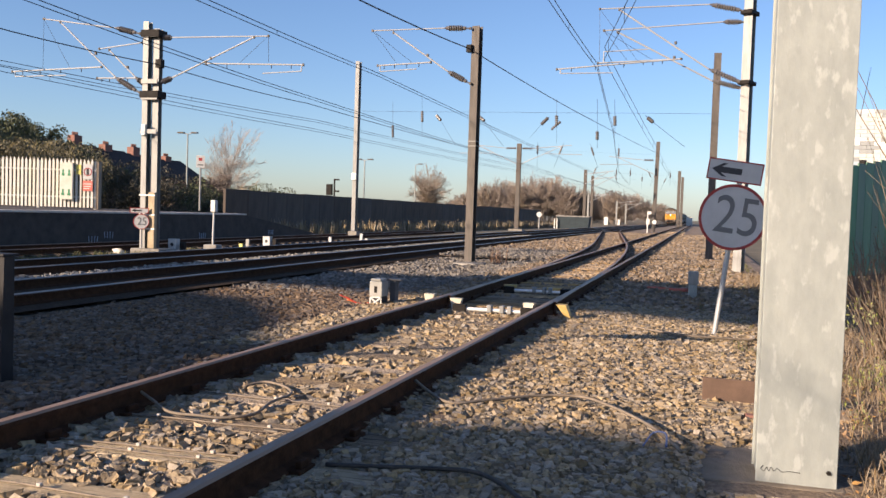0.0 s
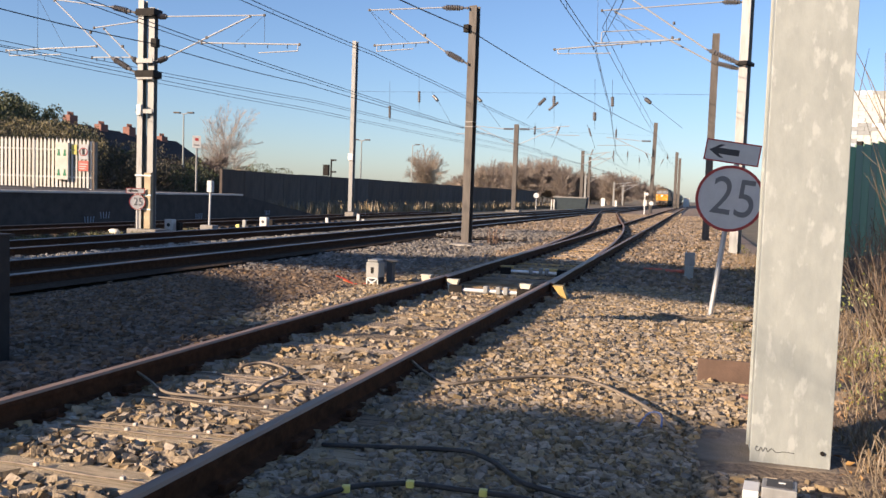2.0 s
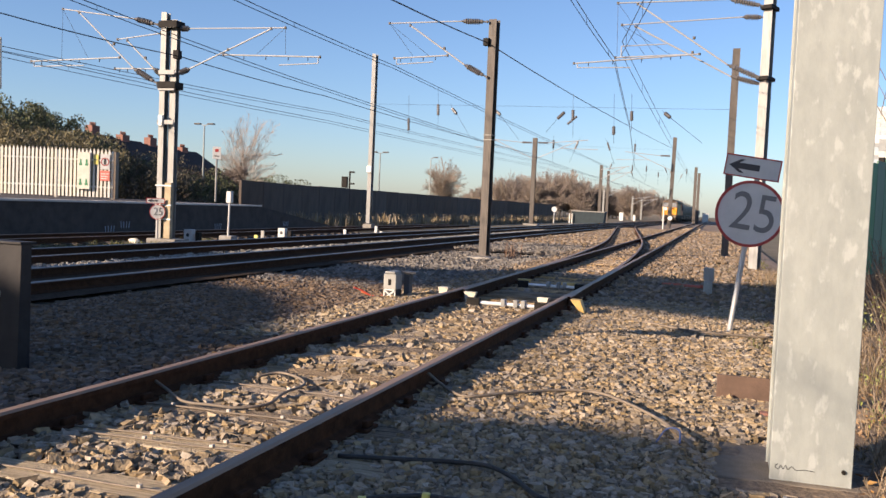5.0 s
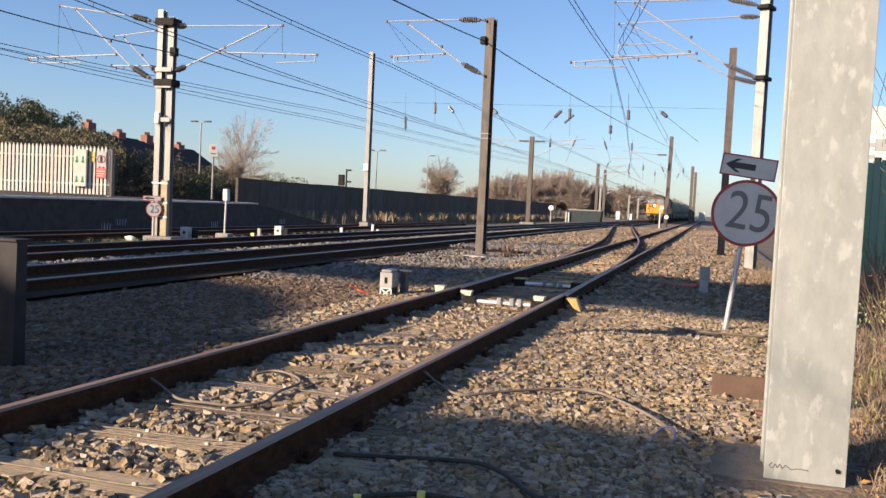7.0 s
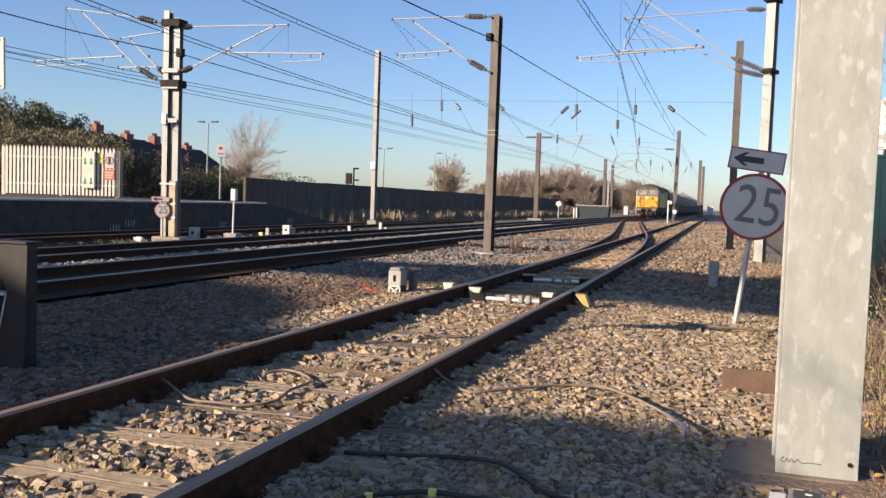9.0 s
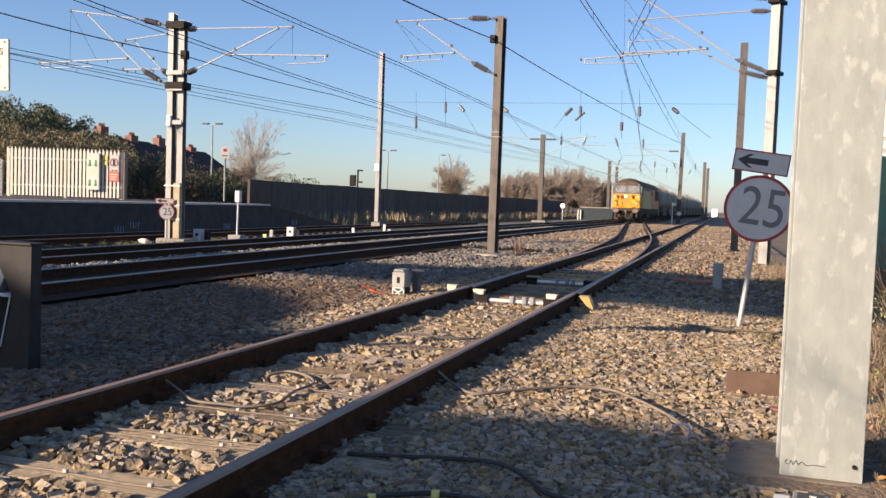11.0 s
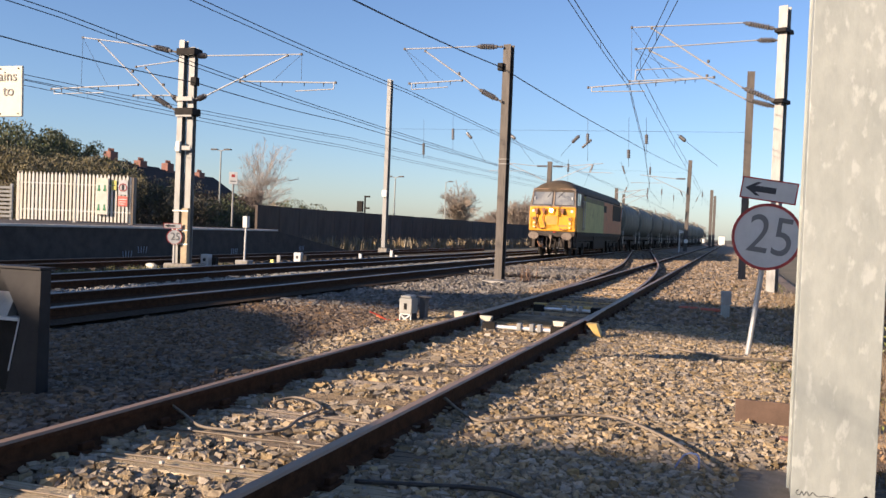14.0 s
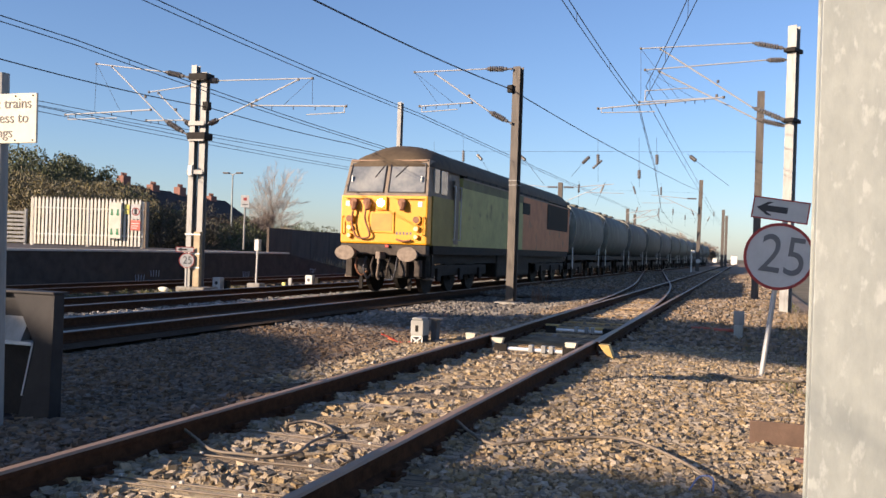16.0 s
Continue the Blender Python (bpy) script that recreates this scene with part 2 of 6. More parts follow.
def track(name, x, z, y0, y1, top, label, sleeper_mat, pitch=0.68, first=0.0, sleepers=200, lift=0.0, drift=lambda y: 0.0):
    t = thing(name, label, "railway track", at=None)
    for s in (-1, 1):
        rail(t, [(px + drift(py), py) for px, py in span(x + s * HEAD, y0, y1)], z, top)
    bm = bmesh.new()
    box(bm, -1.3, 1.3, -0.125, 0.125, -0.13, 0.0, 0.012)
    me = mesh_of("sleeper", bm, sleeper_mat)
    for i in range(sleepers):
        y = first + i * pitch
        if y > y1:
            break
        o = new("sleeper", me)
        o.parent = t
        o.matrix_basis = pose(x + drift(y) + random.uniform(-0.04, 0.04), y, z - 0.160 + lift, 0, 0, random.uniform(-1.0, 1.0))
    return t


siding = track("siding_track", SIDING_X, 0.0, -5, 300, RAIL_TOP, "rusty rails of a siding on weathered timber sleepers", TIMBER, 0.70, -0.85, 150, drift=lambda y: siding_x(y) - SIDING_X)
BLEACHED = material("bleached_sleeper_timber", (0.736, 0.607, 0.423), (0.386, 0.285, 0.175), 3.2, 0.95, bump=1.0, bump_scale=14, stretch=(0.9, 20, 4), spots=(0.2, 0.13, 0.08), spot_scale=1.3, spot_at=0.62)
matte(BLEACHED, 0.1)
bleached_me = next(o for o in siding.children if o.name.startswith("sleeper")).data.copy()
bleached_me.materials[0] = BLEACHED
for o in siding.children:
    if o.name.startswith("sleeper") and 2.4 < o.matrix_basis.translation.y < 4.3:
        o.data = bleached_me
bm = bmesh.new()
box(bm, -0.13, 0.13, -0.09, 0.09, 0.0, 0.022, 0.006)
box(bm, -0.115, -0.08, -0.05, 0.05, 0.02, 0.06, 0.008)
box(bm, 0.08, 0.115, -0.05, 0.05, 0.02, 0.06, 0.008)
BLOCK_PALE = plain("pale_stud", (0.5, 0.46, 0.4), 0.6)
chair_me = mesh_of("rail_chair", bm, RAIL_SIDE)
bm = bmesh.new()
box(bm, -0.011, 0.011, -0.011, 0.011, 0, 0.016, 0.004)
stud_me = mesh_of("stud", bm, BLOCK_PALE)
for i in range(36):
    y = -0.85 + i * 0.70
    for s in (-1, 1):
        o = new("rail_chair", chair_me)
        o.parent = siding
        o.matrix_basis = pose(siding_x(y) + s * HEAD, y, -0.162)
track("near_main_track", NEAR_X, MAIN_Z, -5, 520, RAIL_BRIGHT, "near running line with bright railheads on dark ballast", DARK_CONCRETE, 0.68, 5, 120, -0.05, bend)
track("far_main_track", FAR_X, MAIN_Z, -5, 520, RAIL_BRIGHT, "far running line with bright railheads on dark ballast", DARK_CONCRETE, 0.68, 8, 120, -0.05, bend)
track("loop_track", LOOP_X, -0.12, 0, 60, RAIL_TOP, "platform loop rails in shade beside the platform", DARK_CONCRETE, 0.68, 12, 40)


def crossover_x(y):
    """Centre line of the route that leaves the siding for the near main."""
    if y < 12:
        return siding_x(y)
    if y < 44:
        return siding_x(y) - 0.00147 * (y - 12) ** 2
    x44, slope = siding_x(44) - 0.00147 * 32 ** 2, 0.0941
    if y < 76:
        return x44 - slope * (y - 44)
    k = min(y, 108) - 76
    return x44 - slope * 32 - slope * k + 0.00147 * k * k


crossover = thing("crossover_track", "curved crossover rails leaving the siding", "railway track")
for s in (-1, 1):
    y0 = 12 if s > 0 else 12
    line = [(crossover_x(y) + s * HEAD + (0.0 if y > 14 else 0.02 * (14 - y)), y) for y in [12 + 1.5 * i for i in range(65)]]
    rail(crossover, line, -0.004, RAIL_TOP)

# ---- platform ----
platform = thing("platform", "station platform with dark brick face, pale coping and end ramp", "platform")
PLATFORM_BRICK = material("sooty_platform_brick", (0.07, 0.058, 0.052), (0.04, 0.034, 0.031), 3, 0.9, bump=0.3, bump_scale=20)
COPING = material("pale_coping_stone", (0.60, 0.57, 0.52), (0.46, 0.43, 0.39), 2, 0.8, bump=0.2)
P0, P1, P2 = -10, 35.0, 44.5
for nm, x0, x1, z1, mt in (("platform_wall", PLATFORM_X - 30, PLATFORM_X - 0.05, PLATFORM_Z - 0.064, PLATFORM_BRICK), ("surface", PLATFORM_X - 30, PLATFORM_X - 0.604, PLATFORM_Z, PLATFORM_BRICK), ("coping", PLATFORM_X - 0.6, PLATFORM_X, PLATFORM_Z + 0.004, COPING)):
    bm = bmesh.new()
    low = -0.42 if nm == "platform_wall" else PLATFORM_Z - 0.06
    end = -0.4 if nm == "platform_wall" else -0.32
    if nm == "platform_wall":
        prism(bm, [(P0, low), (P2, low), (P2, end), (P1, z1), (P0, z1)], "x", x0, x1)
    elif nm == "coping":
        prism(bm, [(P0, low), (P1, low), (P1, z1), (P0, z1)], "x", x0, x1)
    else:
        prism(bm, [(P0, low), (P1, low), (P2, -0.38), (P2, end), (P1, z1), (P0, z1)], "x", x0, x1)
    part(nm, bm, mt, platform)

SPRAY = plain("faded_spray_paint", (0.36, 0.42, 0.52), 0.7)
for y, z in ((24.6, -0.12), (25.4, 0.02), (31.3, -0.1), (37.2, -0.03)):
    for k in range(4):
        bm = bmesh.new()
        a = 0.25 * k - 0.3
        rod(bm, (PLATFORM_X - 0.046, y + 0.13 * k, z - 0.1), (PLATFORM_X - 0.046, y + 0.13 * k + 0.1 * a, z + 0.12), 0.013, n=5)
        part("paint_stroke", bm, SPRAY, platform)
WALL_X = -24.0
# ---- masts ----
def h_section(bm, x, y, z0, z1, width, depth, f=0.018, lean=0.0):
    w, d = width / 2, depth / 2
    prism(bm, [(x - w, y - d), (x + w, y - d), (x + w, y - d + f), (x + 0.008, y - d + f), (x + 0.008, y + d - f), (x + w, y + d - f), (x + w, y + d), (x - w, y + d), (x - w, y + d - f), (x - 0.008, y + d - f), (x - 0.008, y - d + f), (x - w, y - d + f)], "z", z0, z1)


def h_mast(x, y, z0, z1, mat, label, width=0.2, depth=0.2, turn=0, lean=0.0, base=0.45):
    """A rolled H-section post on a concrete base."""
    t = thing("overhead_mast", label, "overhead line mast", "masts of the overhead line", pose(x, y, z0, 0, lean, turn))
    bm = bmesh.new()
    h_section(bm, 0, 0, 0, z1 - z0, width, depth)
    part("post", bm, mat, t)
    if base:
        bm = bmesh.new()
        box(bm, -base, base, -base, base, -0.35, -0.03, 0.03)
        part("concrete_base", bm, CONCRETE, t)
    return t


def local(t, p):
    return t.matrix_basis.inverted() @ Vector(p)


def tube(t, a, b, r=0.024, name="tube", mat=None):
    bm = bmesh.new()
    rod(bm, local(t, a), local(t, b), r, n=8)
    return part(name, bm, mat or TUBE, t, smooth=False)


def insulator(t, a, b, sheds=8, r=0.085, core=(0.0, 1.0)):
    """Ribbed porcelain insulator between a and b: one turned profile."""
    a, b = local(t, a), local(t, b)
    q = (b - a).to_track_quat("Z", "Y")
    L = (b - a).length
    prof = [(0.0, 0.4)] if core[0] == 0 else [(0.0, 0.3), (core[0] * 0.6, 0.3), (core[0] * 0.6, 0.62), (core[0], 0.62)]
    for i in range(sheds):
        at, k = core[0] + (core[1] - core[0]) * (i + 0.2) / sheds, (core[1] - core[0]) / sheds
        prof += [(at, 0.62), (at + 0.12 * k, 1.0), (at + 0.5 * k, 0.92), (at + 0.6 * k, 0.62)]
    prof += [(1.0, 0.4)] if core[1] == 1 else [(core[1] + 0.08, 0.62), (core[1] + 0.08, 0.3), (1.0, 0.3)]
    bm = bmesh.new()
    rings = [[bm.verts.new(a + q @ Vector((r * f * math.cos(k * math.tau / 10), r * f * math.sin(k * math.tau / 10), z * L))) for k in range(10)] for z, f in prof]
    for u, v in zip(rings, rings[1:]):
        for k in range(10):
            bm.faces.new((u[k], u[(k + 1) % 10], v[(k + 1) % 10], v[k]))
    bm.faces.new(rings[0][::-1])
    bm.faces.new(rings[-1])
    return part("insulator", bm, PORCELAIN, t, "dark ribbed porcelain insulator")


def clamp(t, p, s=0.05):
    bm = bmesh.new()
    p = local(t, p)
    box(bm, p.x - s, p.x + s, p.y - s, p.y + s, p.z - s * 1.3, p.z + s * 1.3, 0.01)
    return part("clamp", bm, MAST_BROWN if s < 0.06 else DARK, t)


def cantilever(t, y, top, strut, reg, steady, hang=True):
    """One insulated cantilever in the plane y. top and strut: mast point, end of insulator, far end; reg: strut point, far end; steady: two ends."""
    P = lambda q: (q[0], y, q[1])
    insulator(t, P(top[0]), P(top[1]), core=(0.3, 0.85))
    tube(t, P(top[1]), P(top[2]), 0.018, "top_tube")
    insulator(t, P(strut[0]), P(strut[1]), core=(0.3, 0.85))
    tube(t, P(strut[1]), P(strut[2]), 0.022, "strut")
    tube(t, P(reg[0]), P(reg[1]), 0.021, "registration_tube")
    if steady:
        tube(t, P(steady[0]), P(steady[1]), 0.015, "steady_arm")
        tube(t, (steady[1][0], y, steady[1][1]), (steady[1][0], y, reg[1][1]), 0.015, "drop_bracket")
    for q in (top[0], strut[0], strut[2], reg[0], reg[1], top[2]):
        clamp(t, P(q), 0.027)
    for f in (0.22, 0.45, 0.68, 0.88):
        x, z = reg[0][0] * (1 - f) + reg[1][0] * f, reg[0][1] * (1 - f) + reg[1][1] * f
        tube(t, (x, y, z), (x, y, z - 0.11), 0.011, "drop_clip", DARK)
    q = strut[0][0] * 0.45 + strut[2][0] * 0.55, strut[0][1] * 0.45 + strut[2][1] * 0.55
    clamp(t, P(q), 0.03)
    if hang:
        q = top[2]
        for f in (0.35, 0.65):
            x = reg[0][0] * (1 - f) + reg[1][0] * f
            tube(t, (q[0], y, q[1]), (x, y, reg[0][1]), 0.005, "hanger", WIRE)


YA = 21.75
mast_c = h_mast(-6.185, 24.15, -0.2, 6.4, MAST_BROWN, "brown weathered H-section mast on a concrete base", 0.235, 0.22, turn=-14, base=0.36)
cantilever(mast_c, 24.0, [(-6.35, 6.32), (-7.1, 6.35), (-9.26, 6.33)], [(-6.3, 4.79), (-6.97, 5.14), (-8.62, 6.26)], [(-7.48, 5.40), (-9.07, 5.33)], [(-7.9, 5.22), (-9.0, 5.16)])
for z in (2.95, 3.08):
    bm = bmesh.new()
    box(bm, -0.135, 0.135, -0.13, 0.13, z + 0.3, z + 0.318)
    part("band", bm, GALV_DULL, mast_c)
clamp(mast_c, (-6.36, 24.05, 5.77), 0.08)

mast_a = h_mast(-15.13, 21.7, -0.14, 6.25, GALV_DULL, "paired grey steel mast with cantilevers both ways", 0.17, 0.2, base=0.0)
bm = bmesh.new()
h_section(bm, 0.26, 0.1, 0, 6.2, 0.21, 0.18)
part("second_post", bm, GALV_DULL, mast_a)
bm = bmesh.new()
box(bm, -0.22, 0.72, -0.34, 0.4, -0.3, 0.02, 0.04)
part("concrete_base", bm, CONCRETE, mast_a)
for z in (0.55, 0.95, 1.5, 3.25, 4.2, 4.65, 5.95):
    bm = bmesh.new()
    box(bm, -0.1, 0.42, -0.15, -0.11, z, z + (0.04 if z < 2 else 0.12))
    part("tie_plate", bm, WHITE if z < 2 else GALV_DULL, mast_a)
bm = bmesh.new()
box(bm, 0.2, 0.41, -0.14, 0.0, 0.02, 1.6, 0.02)
part("cable_cover", bm, material("sandy_cover", (0.42, 0.34, 0.22), (0.32, 0.25, 0.16), 4, 0.8), mast_a, "sandy cable cover on the mast foot")
bm = bmesh.new()
box(bm, -0.04, 0.1, -0.2, -0.1, 3.2, 3.5, 0.02)
part("junction_box", bm, WHITE, mast_a)
for zz in (6.05, 4.35):
    bm = bmesh.new()
    box(bm, -0.14, 0.46, -0.16, 0.26, zz - 0.1, zz + 0.1, 0.02)
    part("bracket", bm, DARK, mast_a)
cantilever(mast_a, YA, [(-15.43, 5.94), (-16.23, 6.12), (-18.7, 6.45)], [(-15.39, 4.27), (-16.2, 4.71), (-18.12, 6.34)], [(-16.69, 5.02), (-19.8, 4.93)], [(-17.9, 4.8), (-19.7, 4.78)])
cantilever(mast_a, YA + 0.35, [(-15.34, 5.75), (-15.6, 5.76), (-17.04, 5.61)], [(-15.3, 4.45), (-15.77, 4.75), (-16.7, 5.57)], [(-15.77, 4.75), (-17.1, 4.76)], None, False)
cantilever(mast_a, YA, [(-14.75, 5.81), (-14.38, 5.81), (-11.4, 5.78)], [(-14.75, 4.54), (-14.35, 4.69), (-11.83, 5.76)], [(-13.29, 5.07), (-10.35, 4.99)], [(-11.55, 4.78), (-10.4, 4.82)])
clamp(mast_a, (-14.66, 21.6, 5.06), 0.09)

mast_b = h_mast(-17.03, 42.3, 0.08, 8.72, GALV_DULL, "tall plain galvanised mast before the barrier", 0.2, 0.34, base=0.24)
bm = bmesh.new()
box(bm, -0.14, 0.12, -0.26, -0.15, 2.6, 2.95, 0.02)
part("junction_box", bm, WHITE, mast_b)
mast_d = h_mast(-17.35, 86, -0.2, 8.2, MAST_BROWN, "brown mast in the distance beyond the barrier", 0.42, 0.4, base=0.7)
mast_e = h_mast(-4.85, 101, -0.25, 9.8, MAST_BROWN, "tall brown mast in the distance", 0.4, 0.36, lean=0.9)
mast_r = h_mast(1.1, 25.6, -0.3, 7.55, GALV_DULL, "grey galvanised mast carrying double cantilevers", 0.24, 0.26, turn=-24)
cantilever(mast_r, 25.4, [(0.99, 6.88), (0.03, 7.10), (-2.95, 7.07)], [(1.09, 4.90), (0.08, 5.34), (-2.40, 7.03)], [(-0.67, 5.63), (-4.11, 5.39)], [(-2.51, 5.27), (-4.01, 5.27)])
cantilever(mast_r, 25.75, [(0.99, 6.67), (0.41, 6.69), (-2.85, 6.53)], [(1.09, 4.83), (0.19, 5.07), (-2.46, 6.48)], [(-0.67, 5.69), (-2.98, 5.61)], [(-1.59, 5.98), (-2.83, 5.93)])
for zz in (6.85, 4.95):
    bm = bmesh.new()
    box(bm, -0.17, 0.16, -0.28, 0.28, zz + 0.27, zz + 0.38, 0.02)
    part("bracket", bm, DARK, mast_r)
h_mast(0.38, 31.7, -0.3, 6.9, MAST_BROWN, "brown weathered mast behind the galvanised mast", 0.24, 0.24)
far_masts = [(-15.1, 121, 7.6, 0.4), (-16.5, 141.5, 7.8, 0.4), (-3.5, 155.5, 9.5, 0.5), (-3.35, 176.5, 9.5, 0.5), (-18, 203, 5.1, 0.35), (-17.6, 224, 4.9, 0.35), (-20.5, 170, 5.6, 0.35), (2.2, 240, 8.5, 0.4), (2.6, 300, 8.5, 0.4)]
for x, y, z, w in far_masts:
    h_mast(x, y, -0.3, z, MAST_BROWN if z > 6 else GALV_DULL, "slender mast far along the line", w, w, base=0.0)
for m, y, side in ((mast_d, 86, 1), (mast_e, 101, -1)):
    x0 = m.matrix_basis.translation.x
    for sgn in ((1, -1) if side > 0 else (1,)):
        s = side * sgn
        insulator(m, (x0 + s * 0.3, y, 7.75), (x0 + s * 1.3, y, 7.75), 5, 0.11)
        tube(m, (x0 + s * 1.3, y, 7.75), (x0 + s * 5.2, y, 8.1), 0.035, "top_tube")
        insulator(m, (x0 + s * 3.1, y, 9.6), (x0 + s * 4.0, y, 10.4), 5, 0.14) if side > 0 and sgn > 0 else None
        tube(m, (x0 + s * 0.2, y, 6.2), (x0 + s * 4.2, y, 8.0), 0.035, "strut")
        tube(m, (x0 + s * 2.6, y, 7.25), (x0 + s * 6.2, y, 7.2), 0.03, "registration_tube")
for x, y, z in ((-15.1, 121, 7.0), (-16.5, 141.5, 7.2), (-18, 203, 4.6), (-17.6, 224, 4.5), (-20.5, 170, 5.2)):
    t = thing("cantilever", "thin cantilever arm on a distant mast", "cantilever", "distant cantilevers")
    bm = bmesh.new()
    rod(bm, (x, y - 0.25, z), (x + 3.8, y - 0.25, z + 0.5), 0.05, n=5)
    part("arm", bm, TUBE, t)
    bm = bmesh.new()
    rod(bm, (x, y - 0.25, z - 1.3), (x + 3.2, y - 0.25, z + 0.4), 0.05, n=5)
    part("strut", bm, TUBE, t)

# Broad galvanised mast close to the camera: hot-dip spangle, open H-section turned with its flange forward
big = thing("galvanised_mast", "broad new galvanised steel mast close by on a concrete footing", "overhead line mast", "masts of the overhead line", pose(0.555, 5.18, -0.17, 0, 0.0, 0))
bm = bmesh.new()
box(bm, -0.203, 0.203, -0.18, -0.162, -0.06, 5.6, 0.004)
part("front_flange", bm, GALV, big)
bm = bmesh.new()
box(bm, -0.203, 0.203, 0.162, 0.18, -0.06, 5.6, 0.004)
part("rear_flange", bm, GALV, big)
bm = bmesh.new()
box(bm, -0.19, -0.175, -0.162, 0.162, -0.06, 5.6)
part("web", bm, GALV, big)
bm = bmesh.new()
box(bm, -0.5, 0.26, -0.24, 0.62, -0.3, -0.052, 0.02)
part("concrete_footing", bm, material("dusty_footing", (0.22, 0.18, 0.135), (0.14, 0.115, 0.085), 6, 0.95, bump=0.4), big)
bm = bmesh.new()
rod(bm, (0.16, -0.19, 0.03), (0.16, -0.18, 0.03), 0.012, n=8)
part("bolt", bm, DARK, big)


# ---- wires ----
def wire(name, pts, r, label, group, sag=0.0):
    """A hanging wire through points; each stretch sags."""
    line = []
    for a, b in zip(pts, pts[1:]):
        a, b = Vector(a), Vector(b)
        for i in range(8):
            f = i / 8
            p = a.lerp(b, f)
            p.z -= sag * 4 * f * (1 - f)
            line.append(p)
    line.append(Vector(pts[-1]))
    bm = bmesh.new()
    rings = []
    for p in line:
        rings.append([bm.verts.new((p.x + r * math.cos(k * math.tau / 5), p.y, p.z + r * math.sin(k * math.tau / 5))) for k in range(5)])
    for a, b in zip(rings, rings[1:]):
        for k in range(5):
            bm.faces.new((a[k], a[(k + 1) % 5], b[(k + 1) % 5], b[k]))
    return solid(name, bm, WIRE, label, "wire", group, smooth=True), line


def pair(pts, gap, label, sag=0.05):
    """Two wires close above one another with droppers between."""
    t = thing("overhead_line", label, "overhead line", "overhead lines")
    c, lc = wire("contact_wire", pts, 0.009, "", "", sag)
    m, lm = wire("messenger_wire", [(x, y, z + gap + 0.25 * gap * (i % 2)) for i, (x, y, z) in enumerate(pts)], 0.010, "", "", sag)
    for o in (c, m):
        o.parent = t
        for k in ("category", "group"):
            if k in o:
                del o[k]
    bm = bmesh.new()
    for a, b in list(zip(lc, lm))[::3]:
        rod(bm, a, b, 0.006, n=4)
    part("droppers", bm, WIRE, t)["kind"] = "stuff"


pair([(-9.25, -30, 4.9), (-9.2, 11.7, 5.0), (-9.1, 24, 5.05), (-9.3, 62, 5.1), (-9.1, 101, 5.2), (-9.3, 150, 5.2), (-9.1, 210, 5.2), (-9.3, 420, 5.2)], 0.085, "pair of dark overhead wires above the near running line")
pair([(-11.4, -30, 4.6), (-11.3, 12.6, 4.58), (-11.3, 24.1, 4.42), (-11.6, 62, 4.6), (-12.3, 101, 4.9), (-12.6, 150, 5.0), (-12.5, 300, 5.1)], 0.075, "pair of dark overhead wires above the far running line")
pair([(-18.3, -30, 4.3), (-18.4, 19.2, 4.6), (-17.8, 38.3, 4.83), (-17.2, 86, 5.4), (-15.4, 121, 5.4), (-15, 230, 5.4)], 0.11, "pair of dark overhead wires above the platform loop")
pair([(-18.9, -30, 4.6), (-18.9, 19.2, 4.85), (-17.4, 38.3, 5.2), (-16.4, 86, 5.7), (-14.6, 121, 5.6), (-13, 230, 5.4)], 0.10, "upper pair of dark overhead wires above the platform loop")
pair([(-3.6, -30, 5.5), (-3.07, 14.8, 5.5), (-2.98, 25.5, 5.42), (-4.3, 44.5, 5.5), (-7.6, 86, 5.6), (-9.1, 120, 5.5)], 0.14, "pair of dark overhead wires swinging from siding to running line")
pair([(5.0, -30, 5.9), (-0.93, 16.3, 5.8), (-2.8, 25.6, 5.68), (-3.0, 57.5, 5.75), (-3.1, 101, 5.6), (-2.9, 200, 5.5)], 0.35, "pair of dark overhead wires above the straight siding")
wire("feeder_wire", [(-6.4, -6, 7.4), (-6.38, 12.1, 4.95), (-6.38, 24.05, 5.77), (-5.5, 46.6, 6.2), (-4.9, 101, 8.6)], 0.016, "thick dark feeder wire fixed to the brown mast", "feeder wires", 0.06)
wire("feeder_wire", [(-14.8, -30, 4.3), (-14.7, 14.2, 4.82), (-14.66, 21.6, 5.03), (-14.7, 31.4, 5.2), (-16.2, 62, 5.9), (-17.2, 86, 6.6)], 0.014, "dark earth wire fixed to the paired mast", "feeder wires", 0.06)


def cross_span(a, b, drops, sheds=5, r=0.075):
    """A cross wire from mast to mast; drops: hanger top, insulator top, insulator foot, hanger foot."""
    t = thing("cross_span", "thin cross wire with hanging insulators", "overhead line", "cross spans", pose(0, 0, 0))
    bm = bmesh.new()
    rod(bm, a, b, 0.0045, n=4)
    part("cross_wire", bm, WIRE, t)
    for p0, p1, p2, p3 in drops:
        for u, v in ((p0, p1), (p2, p3)):
            bm = bmesh.new()
            rod(bm, u, v, r * 0.1, n=4)
            part("hanger", bm, WIRE, t)
        insulator(t, p1, p2, sheds, r)


